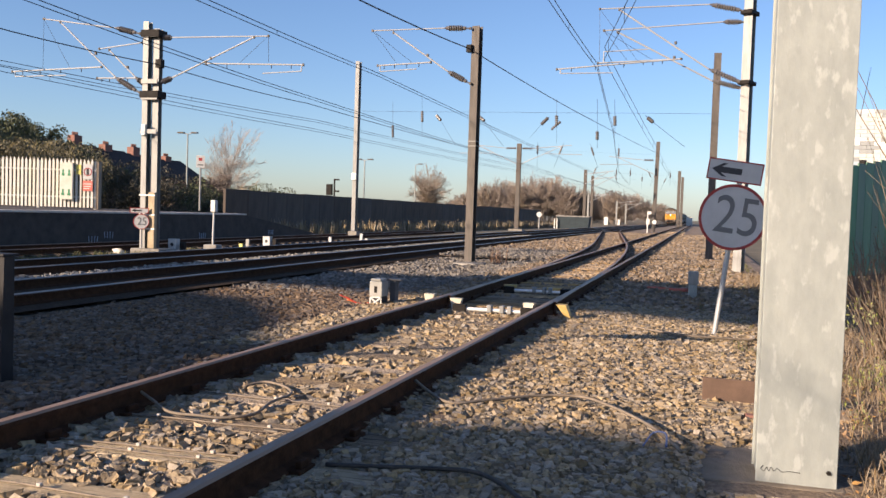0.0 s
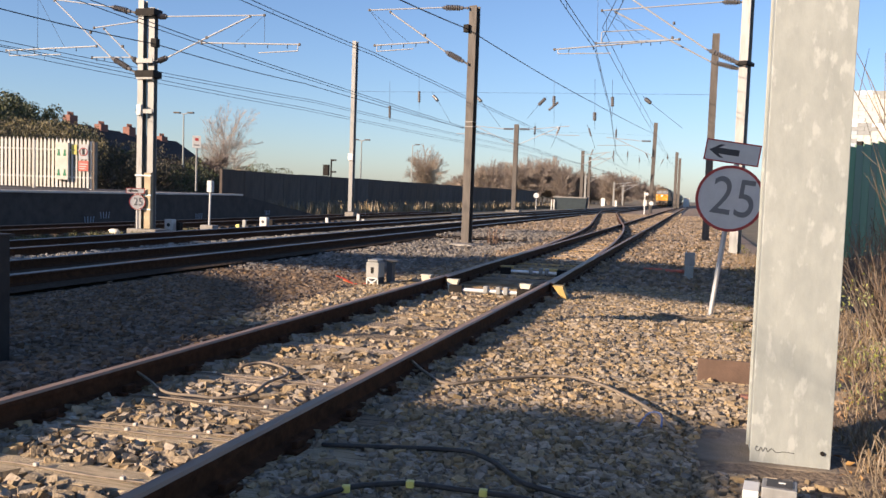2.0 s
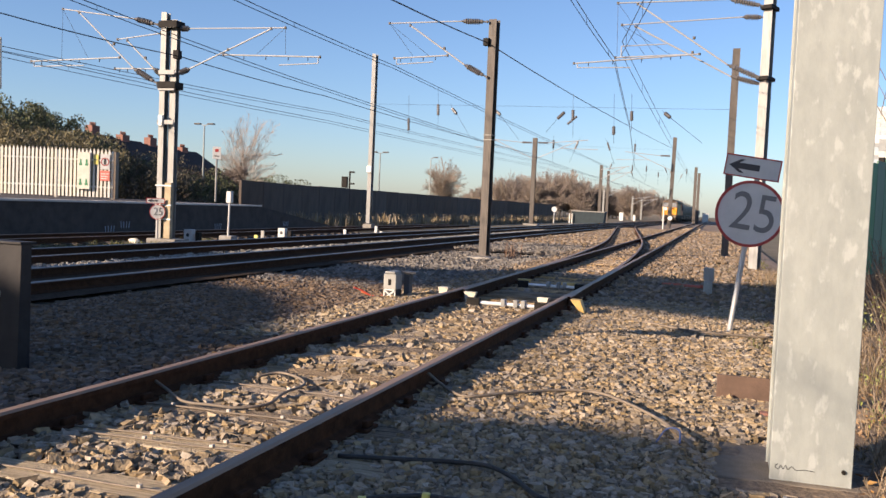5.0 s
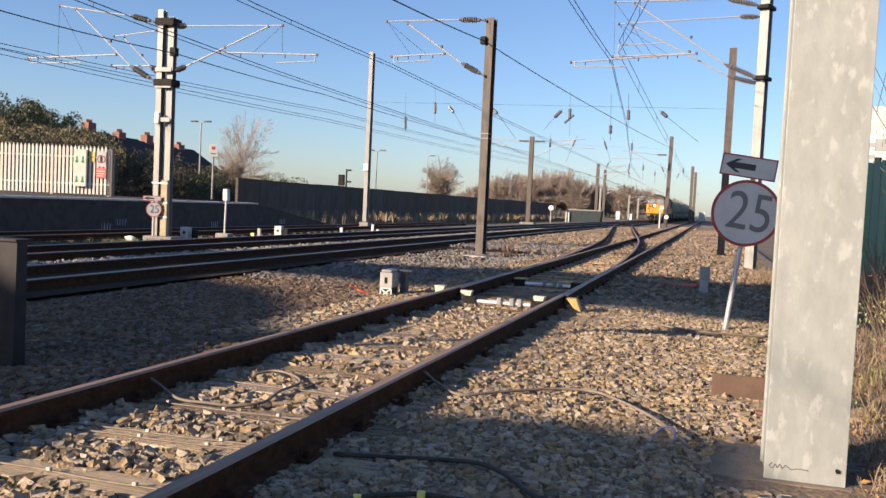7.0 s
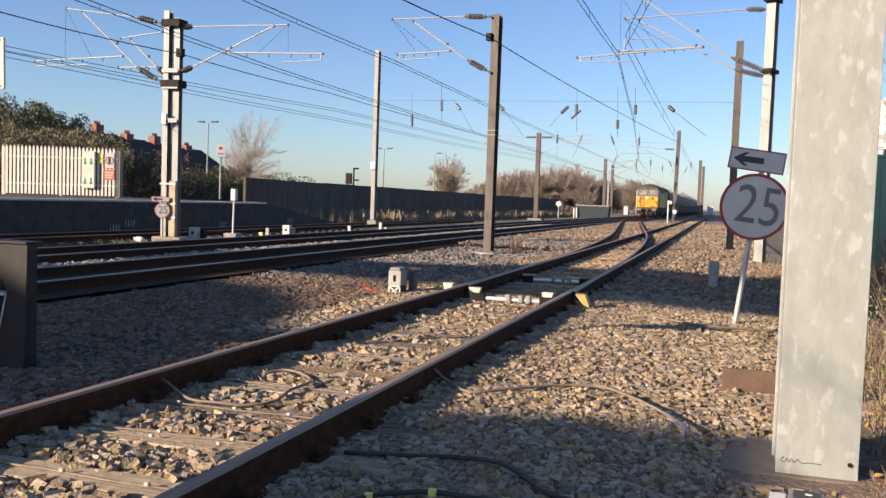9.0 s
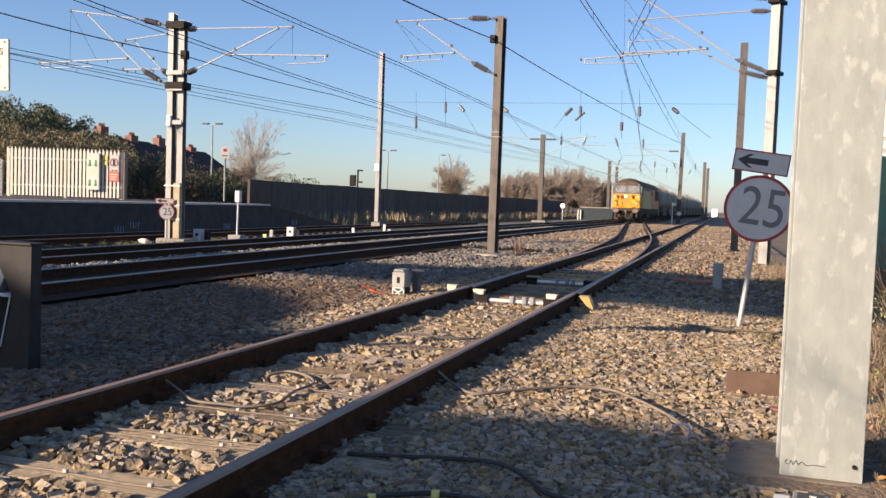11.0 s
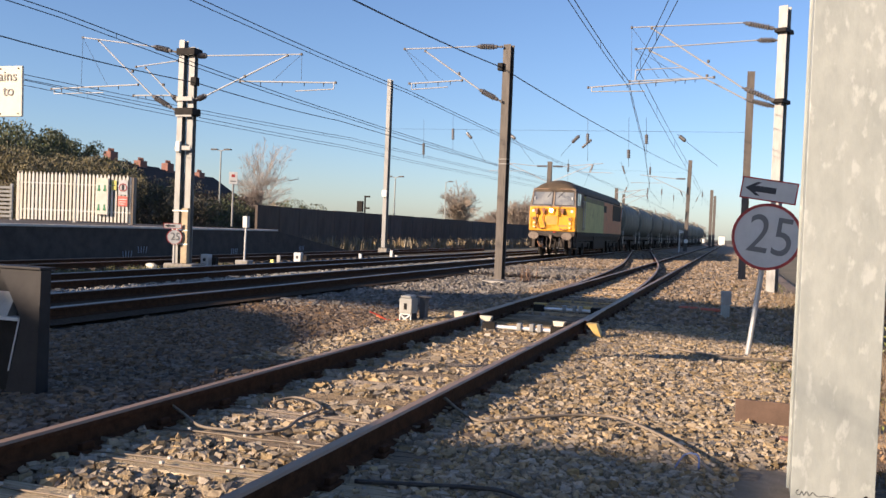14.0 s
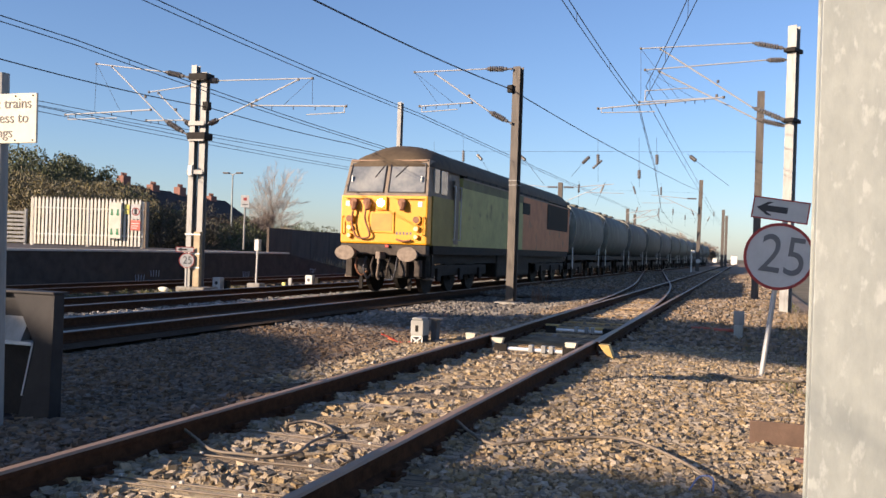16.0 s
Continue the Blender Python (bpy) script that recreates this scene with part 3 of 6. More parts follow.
cross_span((0.38, 31.7, 4.85), (-16.95, 42.3, 6.2), [((-14.61, 40.87, 6.49), (-14.57, 40.84, 5.33), (-14.54, 40.83, 4.75), (-14.54, 40.82, 4.56)),
    ((-12.76, 39.73, 6.73), (-12.72, 39.71, 5.91), (-12.7, 39.7, 5.38), (-12.67, 39.68, 4.69)),
    ((-11.94, 39.23, 5.85), (-11.86, 39.19, 5.64), (-11.59, 39.02, 5.39), (-10.7, 38.47, 4.21)),
    ((-9.51, 37.75, 5.57), (-9.45, 37.71, 5.42), (-9.17, 37.54, 5.21), (-8.16, 36.93, 4.09)),
    ((-5.69, 35.42, 5.86), (-5.67, 35.4, 5.21), (-5.65, 35.39, 4.8), (-5.62, 35.37, 4.12)),
    ((-6.0, 35.6, 5.19), (-6.05, 35.63, 5.14), (-6.35, 35.81, 4.89), (-6.85, 36.12, 4.38)),
    ((-3.95, 34.35, 5.72), (-3.9, 34.32, 4.48), (-3.89, 34.31, 4.15), (-3.87, 34.3, 3.83)),
    ((-2.05, 33.19, 4.96), (-1.96, 33.13, 4.87), (-1.75, 33.0, 4.69), (-0.59, 32.29, 3.75)),
    ((-3.25, 33.92, 5.66), (-3.22, 33.9, 5.02), (-3.2, 33.89, 4.65), (-3.19, 33.88, 4.27))])


def far_span(a, b, parts):
    """A distant cross wire with insulators hung at fractions of its length."""
    a, b = Vector(a), Vector(b)
    drops = []
    for f, lean in parts:
        p = a.lerp(b, f)
        drops.append((p + Vector((0, 0, 0.9)), p + Vector((lean * 0.2, 0, 0.5)), p + Vector((lean * 0.5, 0, -0.35)), p + Vector((lean, 0, -1.7))))
    cross_span(a, b, drops, 4, 0.12)


far_span((-17.35, 86, 7.6), (-4.85, 101, 8.4), [(0.12, 0.0), (0.3, -1.0), (0.48, 1.0), (0.7, 0.0)])
far_span((-15.1, 121, 7.4), (-3.5, 155.5, 8.6), [(0.1, -1.0), (0.28, 0.0), (0.42, 0.0), (0.6, 1.2), (0.72, -1.0), (0.88, 0.0)])
far_span((-16.5, 141.5, 7.6), (-3.35, 176.5, 8.6), [(0.2, 1.0), (0.5, 0.0), (0.8, -1.2)])

# ---- signs ----
SIGN_WHITE = material("sign_white", (0.546, 0.546, 0.528), (0.475, 0.475, 0.458), 5, 0.5)
SIGN_RED = plain("sign_red", (0.35, 0.035, 0.03), 0.5)
SIGN_BLACK = plain("sign_black", (0.03, 0.03, 0.035), 0.5)
SIGN_GREY = plain("faded_black", (0.15, 0.15, 0.15), 0.6)
SIGN_YELLOW = plain("sign_yellow", (0.72, 0.62, 0.16), 0.5)
SIGN_GREEN = plain("sign_green", (0.05, 0.25, 0.12), 0.5)


def lettering(parent, text, size, m, mat=None, align="CENTER", name="lettering"):
    cu = bpy.data.curves.new("lettering", "FONT")
    cu.body, cu.size, cu.align_x, cu.align_y, cu.extrude = text, size, align, "CENTER", 0.002
    tmp = bpy.data.objects.new("lettering", cu)
    scene.collection.objects.link(tmp)
    bpy.context.view_layer.update()
    me = bpy.data.meshes.new_from_object(tmp.evaluated_get(bpy.context.evaluated_depsgraph_get()))
    bpy.data.objects.remove(tmp)
    me.materials.clear()
    me.materials.append(mat or SIGN_BLACK)
    ob = new(name, me)
    ob.parent = parent
    ob.matrix_basis = m
    return ob


def disc(bm, x, y, z, r, y2, n=48):
    rod(bm, (x, y, z), (x, y2, z), r, n=n)


def ring(bm, r0, r1, y, th, n=48):
    vs = [[bm.verts.new((r * math.cos(k * math.tau / n), yy, r * math.sin(k * math.tau / n))) for k in range(n)] for r, yy in ((r0, y), (r1, y), (r1, y + th), (r0, y + th))]
    for a, b in zip(vs, vs[1:] + vs[:1]):
        for k in range(n):
            bm.faces.new((a[k], a[(k + 1) % n], b[(k + 1) % n], b[k]))
    bmesh.ops.recalc_face_normals(bm, faces=bm.faces)


def speed_sign(at, r, label, post_to, tilt_plate=(0, 0), size=0.5, arrow_w=0.64, arrow_h=0.26):
    t = thing("speed_sign", label, "railway sign", "speed signs", at)
    bm = bmesh.new()
    disc(bm, 0, 0, 0, r, 0.012)
    part("disc", bm, SIGN_WHITE, t)
    bm = bmesh.new()
    ring(bm, r * 0.915, r, -0.006, 0.02)
    part("red_border", bm, SIGN_RED, t, "faded red border")
    lettering(t, "25", size, pose(r * 0.11, -0.004, 0, 90, 0, 0) @ Matrix.Diagonal((1, 1.2, 1, 1)), SIGN_GREY)
    bm = bmesh.new()
    h, zc = arrow_h / 2, r * 1.0 + arrow_h / 2 + 0.02
    box(bm, -arrow_w / 2, arrow_w / 2, 0, 0.012, zc - h, zc + h, 0.004)
    pl = part("arrow_plate", bm, SIGN_WHITE, t)
    pl.location.x = -0.11 * arrow_w
    bm = bmesh.new()
    e = 0.016
    for x0, x1, z0, z1 in ((-arrow_w / 2, arrow_w / 2, zc - h, zc - h + e), (-arrow_w / 2, arrow_w / 2, zc + h - e, zc + h), (-arrow_w / 2, -arrow_w / 2 + e, zc - h + e, zc + h - e), (arrow_w / 2 - e, arrow_w / 2, zc - h + e, zc + h - e)):
        box(bm, x0, x1, -0.003, 0.0, z0, z1)
    part("plate_border", bm, SIGN_RED, pl)
    bm = bmesh.new()
    s = arrow_w * 0.5
    a = h * 0.28
    prism(bm, [(-s * 0.85, zc), (-s * 0.45, zc + h * 0.62), (-s * 0.28, zc + h * 0.62), (-s * 0.5, zc + a), (s * 0.25, zc + a), (s * 0.25, zc - a), (-s * 0.5, zc - a), (-s * 0.28, zc - h * 0.62), (-s * 0.45, zc - h * 0.62)], "y", -0.005, 0.0)
    part("arrow", bm, SIGN_BLACK, pl, "black arrow pointing sideways")
    bm = bmesh.new()
    rod(bm, (0, 0.05, zc + h * 0.8), post_to, 0.03, n=12)
    part("post", bm, TUBE, t, "slanting bare metal post")
    for k in (-1, 1):
        bm = bmesh.new()
        box(bm, -0.04, 0.04, 0.012, 0.06, k * r * 0.5 - 0.02, k * r * 0.5 + 0.02)
        part("bracket", bm, TUBE, t)
    return t


sign_at = pose(0.392, 11.2, 1.225, 0, 7.5, 0)
speed_sign(sign_at, 0.40, "round white 25 speed sign with red border on slanting post", sign_at.inverted() @ Vector((0.235, 11.25, -0.24)), size=0.545)
speed_sign(pose(-15.03, 21.4, 0.63, 0, 0, 28), 0.215, "small round 25 speed sign low on the paired mast", Vector((0, 0.1, -0.75)), size=0.26, arrow_w=0.5, arrow_h=0.15)


def notice(at, w, h, mat, label, post=None, bars=(), name="notice_board"):
    t = thing(name, label, "sign", "", at)
    bm = bmesh.new()
    box(bm, -w / 2, w / 2, 0, 0.02, -h / 2, h / 2, 0.006)
    part("board", bm, mat, t)
    for x0, x1, z0, z1, m in bars:
        bm = bmesh.new()
        box(bm, x0, x1, -0.004, 0.0, z0, z1)
        part("printed_bar", bm, m, t)
    if post:
        bm = bmesh.new()
        rod(bm, (post[0], 0.05, post[2]), (post[0], 0.05, post[1]), post[3], n=12)
        part("post", bm, GALV_DULL, t)
    return t


nb = notice(pose(-5.06, 5.0, 2.02, 0, -1.0, 4), 0.46, 0.36, material("cream_notice_paint", (0.60, 0.565, 0.46), (0.52, 0.49, 0.40), 5, 0.6), "cream notice with grey lettering on a round post", (-0.105, -2.25, 0.34, 0.045))
GREY_INK = plain("grey_ink", (0.12, 0.12, 0.12), 0.6)
for z, s in ((0.105, "c trains"), (0.0, "cess to"), (-0.105, "dings")):
    lettering(nb, s, 0.105, pose(0.19 if z > 0 else (0.165 if z == 0 else 0.03), -0.002, z, 90, 0, 0), GREY_INK, "RIGHT")
for x in (-0.1, 0.05, 0.2):
    for z in (-0.16, 0.16):
        bm = bmesh.new()
        disc(bm, x, -0.004, z, 0.006, 0.0, 8)
        part("screw", bm, DARK, nb)

notice(pose(-24.55, 39.85, 3.35, 0, 0, 25), 0.42, 0.62, SIGN_WHITE, "small white warning sign with red symbol on a pole", (0, -2.5, -0.3, 0.05), [(-0.09, 0.09, 0.04, 0.19, SIGN_RED), (-0.14, 0.14, -0.2, -0.14, GREY_INK)], "warning_sign")


# ---- train ----
YELLOW = material("yellow_warning_paint", (0.736, 0.327, 0.011), (0.681, 0.290, 0.011), 2.5, 0.42, spots=(0.58, 0.26, 0.02), spot_scale=1.8, spot_at=0.66)
LOCO_GREEN = material("faded_green_paint", (0.42, 0.40, 0.15), (0.31, 0.30, 0.115), 1.6, 0.55, spots=(0.16, 0.15, 0.07), spot_scale=1.2, spot_at=0.6)
LOCO_ORANGE = material("faded_orange_paint", (0.58, 0.20, 0.085), (0.45, 0.15, 0.065), 1.6, 0.55, spots=(0.27, 0.14, 0.075), spot_scale=1.5, spot_at=0.6)
ROOF_GREY = material("sooty_roof_grey", (0.115, 0.085, 0.055), (0.075, 0.055, 0.038), 2.4, 0.75)
WAGON_GREY = material("dusty_wagon_steel", (0.13, 0.13, 0.11), (0.085, 0.085, 0.07), 1.4, 0.65, spots=(0.17, 0.165, 0.135), spot_scale=0.9, spot_at=0.58, objrand=0.15)
matte(WAGON_GREY, 0.3)
WAGON_PALE = material("pale_worn_steel", (0.36, 0.34, 0.27), (0.26, 0.24, 0.19), 2, 0.6)
BUFFER = material("greasy_buffer_steel", (0.22, 0.17, 0.13), (0.13, 0.10, 0.08), 9, 0.6, 0.3)
BUFFER_DARK = matte(material("greasy_dark_steel", (0.075, 0.06, 0.05), (0.04, 0.033, 0.028), 9, 0.7), 0.2)
GLASS = material("cab_glass", (0.27, 0.27, 0.25), (0.11, 0.12, 0.13), 1.3, 0.08)
GLASS.node_tree.nodes["Principled BSDF"].inputs["Specular IOR Level"].default_value = 0.9
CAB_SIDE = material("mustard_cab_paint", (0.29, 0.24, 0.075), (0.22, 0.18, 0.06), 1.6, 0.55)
for m in (LOCO_GREEN, LOCO_ORANGE, ROOF_GREY, CAB_SIDE):
    matte(m, 0.18)
CAB_TRIM = material("cab_grey_paint", (0.21, 0.155, 0.11), (0.14, 0.105, 0.075), 4, 0.6)
LAMP_LIT = plain("lit_headlight", (1.0, 0.9, 0.66), 0.3, 0.0, 7.0)
LAMP_GLASS = plain("marker_lamp_glass", (0.8, 0.66, 0.4), 0.2)
RUST = material("rusty_brown_pipe", (0.26, 0.11, 0.05), (0.17, 0.07, 0.035), 9, 0.7)
RED_PAINT = plain("red_paint", (0.5, 0.04, 0.03), 0.5)

L_LEN, HW = 20.1, 1.3
loco = thing("diesel_locomotive", "yellow-fronted diesel locomotive with faded green and orange sides", "locomotive")


def lbox(name, dims, mat, label="", parent=None, bevel=0.0):
    bm = bmesh.new()
    box(bm, *dims, bevel)
    return part(name, bm, mat, parent or loco, label)


lbox("green_body_side", (-HW, HW, 2.95, 10.6, 1.36, 3.40), LOCO_GREEN)
lbox("orange_body_side", (-HW, HW, 10.604, L_LEN - 0.15, 1.36, 3.40), LOCO_ORANGE)
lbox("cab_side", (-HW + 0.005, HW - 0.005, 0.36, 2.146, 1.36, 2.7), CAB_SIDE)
lbox("cab_rear_side", (-HW + 0.005, HW - 0.005, 2.15, 2.946, 1.36, 2.7), LOCO_GREEN)
nose = lbox("nose", (-1.27, 1.27, 0.0, 0.36, 1.36, 2.68), YELLOW, "bright yellow nose", bevel=0.05)
# cab upper with raked windscreen
bm = bmesh.new()
prof = [(0.06, 2.68), (0.34, 3.69), (2.95, 3.69), (2.95, 2.68)]
prism(bm, prof, "x", -1.25, 1.25)
for v in bm.verts:
    if v.co.z > 3:
        v.co.x *= 0.93
cab = part("cab", bm, CAB_TRIM, loco)


def on_screen(x, u):
    """A point of the raked windscreen: u from 0 at the sill to 1 at the roof."""
    return (x, 0.06 + 0.28 * u - 0.012, 2.68 + 1.01 * u)


for s in (-1, 1):
    bm = bmesh.new()
    a, b = (0.09, 1.14) if s > 0 else (-1.13, -0.06)
    a2, b2 = a * 0.95, b * 0.95
    vs = [on_screen(a, 0.09), on_screen(b, 0.09), on_screen(b2, 0.88), on_screen(a2, 0.88)]
    lo = [bm.verts.new(v) for v in vs]
    hi = [bm.verts.new((v[0], v[1] + 0.03, v[2])) for v in vs]
    bm.faces.new(lo)
    bm.faces.new(hi[::-1])
    for i in range(4):
        bm.faces.new((lo[i], hi[i], hi[(i + 1) % 4], lo[(i + 1) % 4]))
    bmesh.ops.recalc_face_normals(bm, faces=bm.faces)
    screen = part("windscreen", bm, GLASS, cab)
    bm = bmesh.new()
    for p, q in zip(vs, vs[1:] + vs[:1]):
        rod(bm, p, q, 0.022, n=6)
    part("gasket", bm, SIGN_BLACK, screen)
    bm = bmesh.new()
    rod(bm, on_screen(0.35 * s + 0.3, 0.92), on_screen(0.35 * s + (0.0 if s < 0 else -0.1), 0.5), 0.018, n=5)
    part("wiper", bm, SIGN_BLACK, cab)
    bm = bmesh.new()
    box(bm, s * 1.02 - 0.02, s * 1.02 + 0.02, 0.12, 0.16, 3.05, 3.22)
    part("lamp_reflection_strip", bm, WHITE, cab)
    for y0, y1 in ((0.55, 0.95), (1.1, 1.65)):
        bm = bmesh.new()
        box(bm, s * 1.2, s * 1.262, y0, y1, 2.8, 3.46, 0.01)
        part("side_window", bm, GLASS, cab)
    for k in (0, 1):
        bm = bmesh.new()
        y = 2.1 + 0.55 * k
        rod(bm, (s * 1.36, y, 1.55), (s * 1.36, y, 3.1), 0.018, n=6)
        rod(bm, (s * 1.29, y, 1.55), (s * 1.36, y, 1.55), 0.018, n=6)
        rod(bm, (s * 1.29, y, 3.1), (s * 1.36, y, 3.1), 0.018, n=6)
        part("grab_rail", bm, TUBE, loco)
    bm = bmesh.new()
    box(bm, s * 1.285, s * 1.306, 2.18, 2.6, 1.42, 3.3, 0.004)
    part("cab_door", bm, CAB_TRIM, loco, "grime-darkened cab door")
    # louvres and grille
    g = lbox("louvre_panel", (s * 1.29, s * 1.31, 14.9, 19.5, 2.28, 3.36), DARK, "black louvred grille")
    for k in range(11):
        bm = bmesh.new()
        box(bm, s * 1.31, s * 1.325, 15.0, 19.4, 2.34 + k * 0.088, 2.38 + k * 0.088)
        part("slat", bm, DARK, g)
    lbox("side_window", (s * 1.29, s * 1.312, 10.5, 11.7, 2.72, 3.16), DARK)
    lbox("upper_band", (s * 1.295, s * 1.306, 2.96, 10.59, 3.12, 3.385), matte(material("sooty_olive_paint", (0.16, 0.155, 0.065), (0.10, 0.095, 0.05), 1.6, 0.6), 0.18))
    lbox("cantrail_strip", (s * 1.24, s * 1.325, 3.0, L_LEN - 0.3, 3.38, 3.42), CAB_TRIM)
    for k in range(14):
        lbox("roof_grille", (s * 1.17, s * 1.29, 3.4 + k * 0.85, 4.15 + k * 0.85, 3.43, 3.52), DARK)
    lbox("solebar", (s * 1.22, s * 1.29, 0.5, L_LEN - 0.4, 1.12, 1.36), DARK)

# roof: rounded section, domed at the front
bm = bmesh.new()
sec = [(math.cos(a) * 1.26, math.sin(a) * 0.72) for a in [math.pi * i / 16 for i in range(17)]]
rows = []
for y, f, drop in ((0.27, 0.925, 0.16), (0.36, 0.95, 0.36), (0.6, 0.985, 0.62), (1.1, 1.0, 0.86), (1.9, 1.0, 0.98), (3.2, 1.0, 1.0), (L_LEN - 0.6, 1.0, 1.0), (L_LEN - 0.15, 0.95, 0.8)):
    rows.append([bm.verts.new((x * f, y, 3.49 + (z * 0.98) * drop + (0.06 if y < 2.5 else 0) * (1 - abs(x) / 1.3))) for x, z in sec])
for a, b in zip(rows, rows[1:]):
    for i in range(16):
        bm.faces.new((a[i], a[i + 1], b[i + 1], b[i]))
bm.faces.new(rows[0])
bm.faces.new(rows[-1][::-1])
bmesh.ops.recalc_face_normals(bm, faces=bm.faces)
part("roof", bm, ROOF_GREY, loco, "sooty domed roof", smooth=True)
lbox("windscreen_lintel", (-1.12, 1.12, 0.285, 0.36, 3.645, 3.68), material("worn_brown_trim", (0.3, 0.17, 0.1), (0.2, 0.12, 0.08), 5, 0.6))

# nose equipment
lbox("nose_door", (-0.39, 0.33, -0.035, 0.0, 1.66, 2.24), YELLOW, "yellow nose hatch", nose, 0.012)
lbox("hatch_panel", (-0.33, 0.27, -0.045, -0.035, 1.72, 2.18), material("worn_yellow_panel", (0.44, 0.27, 0.05), (0.36, 0.22, 0.045), 4, 0.6), "", nose)
lbox("headlight_box", (-0.2, 0.12, -0.07, 0.0, 2.28, 2.64), YELLOW, "", nose, 0.02)
bm = bmesh.new()
disc(bm, -0.06, -0.09, 2.47, 0.105, -0.07, 24)
part("headlight", bm, LAMP_LIT, nose, "lit round headlight")
for s in (-1, 1):
    x = s * 0.98
    for z, r, m in ((2.03, 0.125, YELLOW), (1.79, 0.085, YELLOW), (1.57, 0.07, YELLOW)):
        bm = bmesh.new()
        disc(bm, x, -0.09, z, r, 0.0, 20)
        part("marker_lamp", bm, m, nose)
        bm = bmesh.new()
        disc(bm, x, -0.098, z, r * 0.72, -0.09, 20)
        part("lens", bm, RUST if z > 2 else LAMP_GLASS, nose)
    bm = bmesh.new()
    rod(bm, (s * 1.18, -0.07, 1.62), (s * 1.18, -0.07, 2.1), 0.018, n=6)
    for z in (1.62, 2.1):
        rod(bm, (s * 1.18, 0.02, z), (s * 1.18, -0.07, z), 0.018, n=6)
    part("handrail", bm, YELLOW, nose)
    bm = bmesh.new()
    rod(bm, (s * 0.35 if s > 0 else -1.12, -0.06, 2.6), (s * 1.12 if s > 0 else -0.42, -0.06, 2.6), 0.02, n=6)
    part("handrail", bm, YELLOW, nose)
    bm = bmesh.new()
    box(bm, s * 1.06 - 0.06, s * 1.06 + 0.06, -0.012, 0.0, 2.38, 2.52)
    part("warning_label", bm, WHITE, nose)
for x in (-0.86, -0.46, 0.56):
    bm = bmesh.new()
    rod(bm, (x, -0.12, 2.5), (x, 0.0, 2.46), 0.11, 0.12, n=10)
    rod(bm, (x + 0.03, -0.13, 2.28), (x + 0.03, -0.08, 2.48), 0.07, 0.1, n=8)
    part("jumper_socket", bm, RUST, nose, "rust-brown jumper socket")


def hose(parent, pts, r, mat, name="hose", steps=6):
    """A smooth bent tube through points (Catmull-Rom)."""
    P = [Vector(p) for p in pts]
    P = [P[0] * 2 - P[1]] + P + [P[-1] * 2 - P[-2]]
    line = []
    for i in range(1, len(P) - 2):
        for k in range(steps):
            u = k / steps
            a, b, c, d = P[i - 1], P[i], P[i + 1], P[i + 2]
            line.append(0.5 * (2 * b + (c - a) * u + (2 * a - 5 * b + 4 * c - d) * u * u + (3 * b - a - 3 * c + d) * u ** 3))
    line.append(P[-2])
    bm = bmesh.new()
    rings = []
    for i, p in enumerate(line):
        d = (line[min(i + 1, len(line) - 1)] - line[max(i - 1, 0)]).normalized()
        q = d.to_track_quat("Z", "Y")
        rings.append([bm.verts.new(p + q @ Vector((r * math.cos(k * math.tau / 6), r * math.sin(k * math.tau / 6), 0))) for k in range(6)])
    for a, b in zip(rings, rings[1:]):
        for k in range(6):
            bm.faces.new((a[k], a[(k + 1) % 6], b[(k + 1) % 6], b[k]))
    bm.faces.new(rings[0][::-1])
    bm.faces.new(rings[-1])
    return part(name, bm, mat, parent, smooth=True)


hose(nose, [(-0.84, -0.12, 2.35), (-0.88, -0.1, 1.95), (-0.78, -0.1, 1.6), (-0.6, -0.1, 1.5), (-0.36, -0.1, 1.55), (-0.38, -0.1, 1.72), (-0.5, -0.1, 2.05), (-0.46, -0.12, 2.36)], 0.028, RUST)
hose(nose, [(0.42, -0.05, 1.5), (0.62, -0.08, 1.45), (0.85, -0.06, 1.48)], 0.03, RUST, "pipe")
for x0 in (0.38, 0.48, 0.58, 0.68, 0.78):
    lbox("number_bar", (x0, x0 + 0.055, -0.004, 0.0, 1.62, 1.7), GREY_INK, "", nose)
lbox("buffer_beam", (-1.25, 1.25, 0.02, 0.3, 1.06, 1.35), BUFFER_DARK, "greasy grey buffer beam", bevel=0.02)
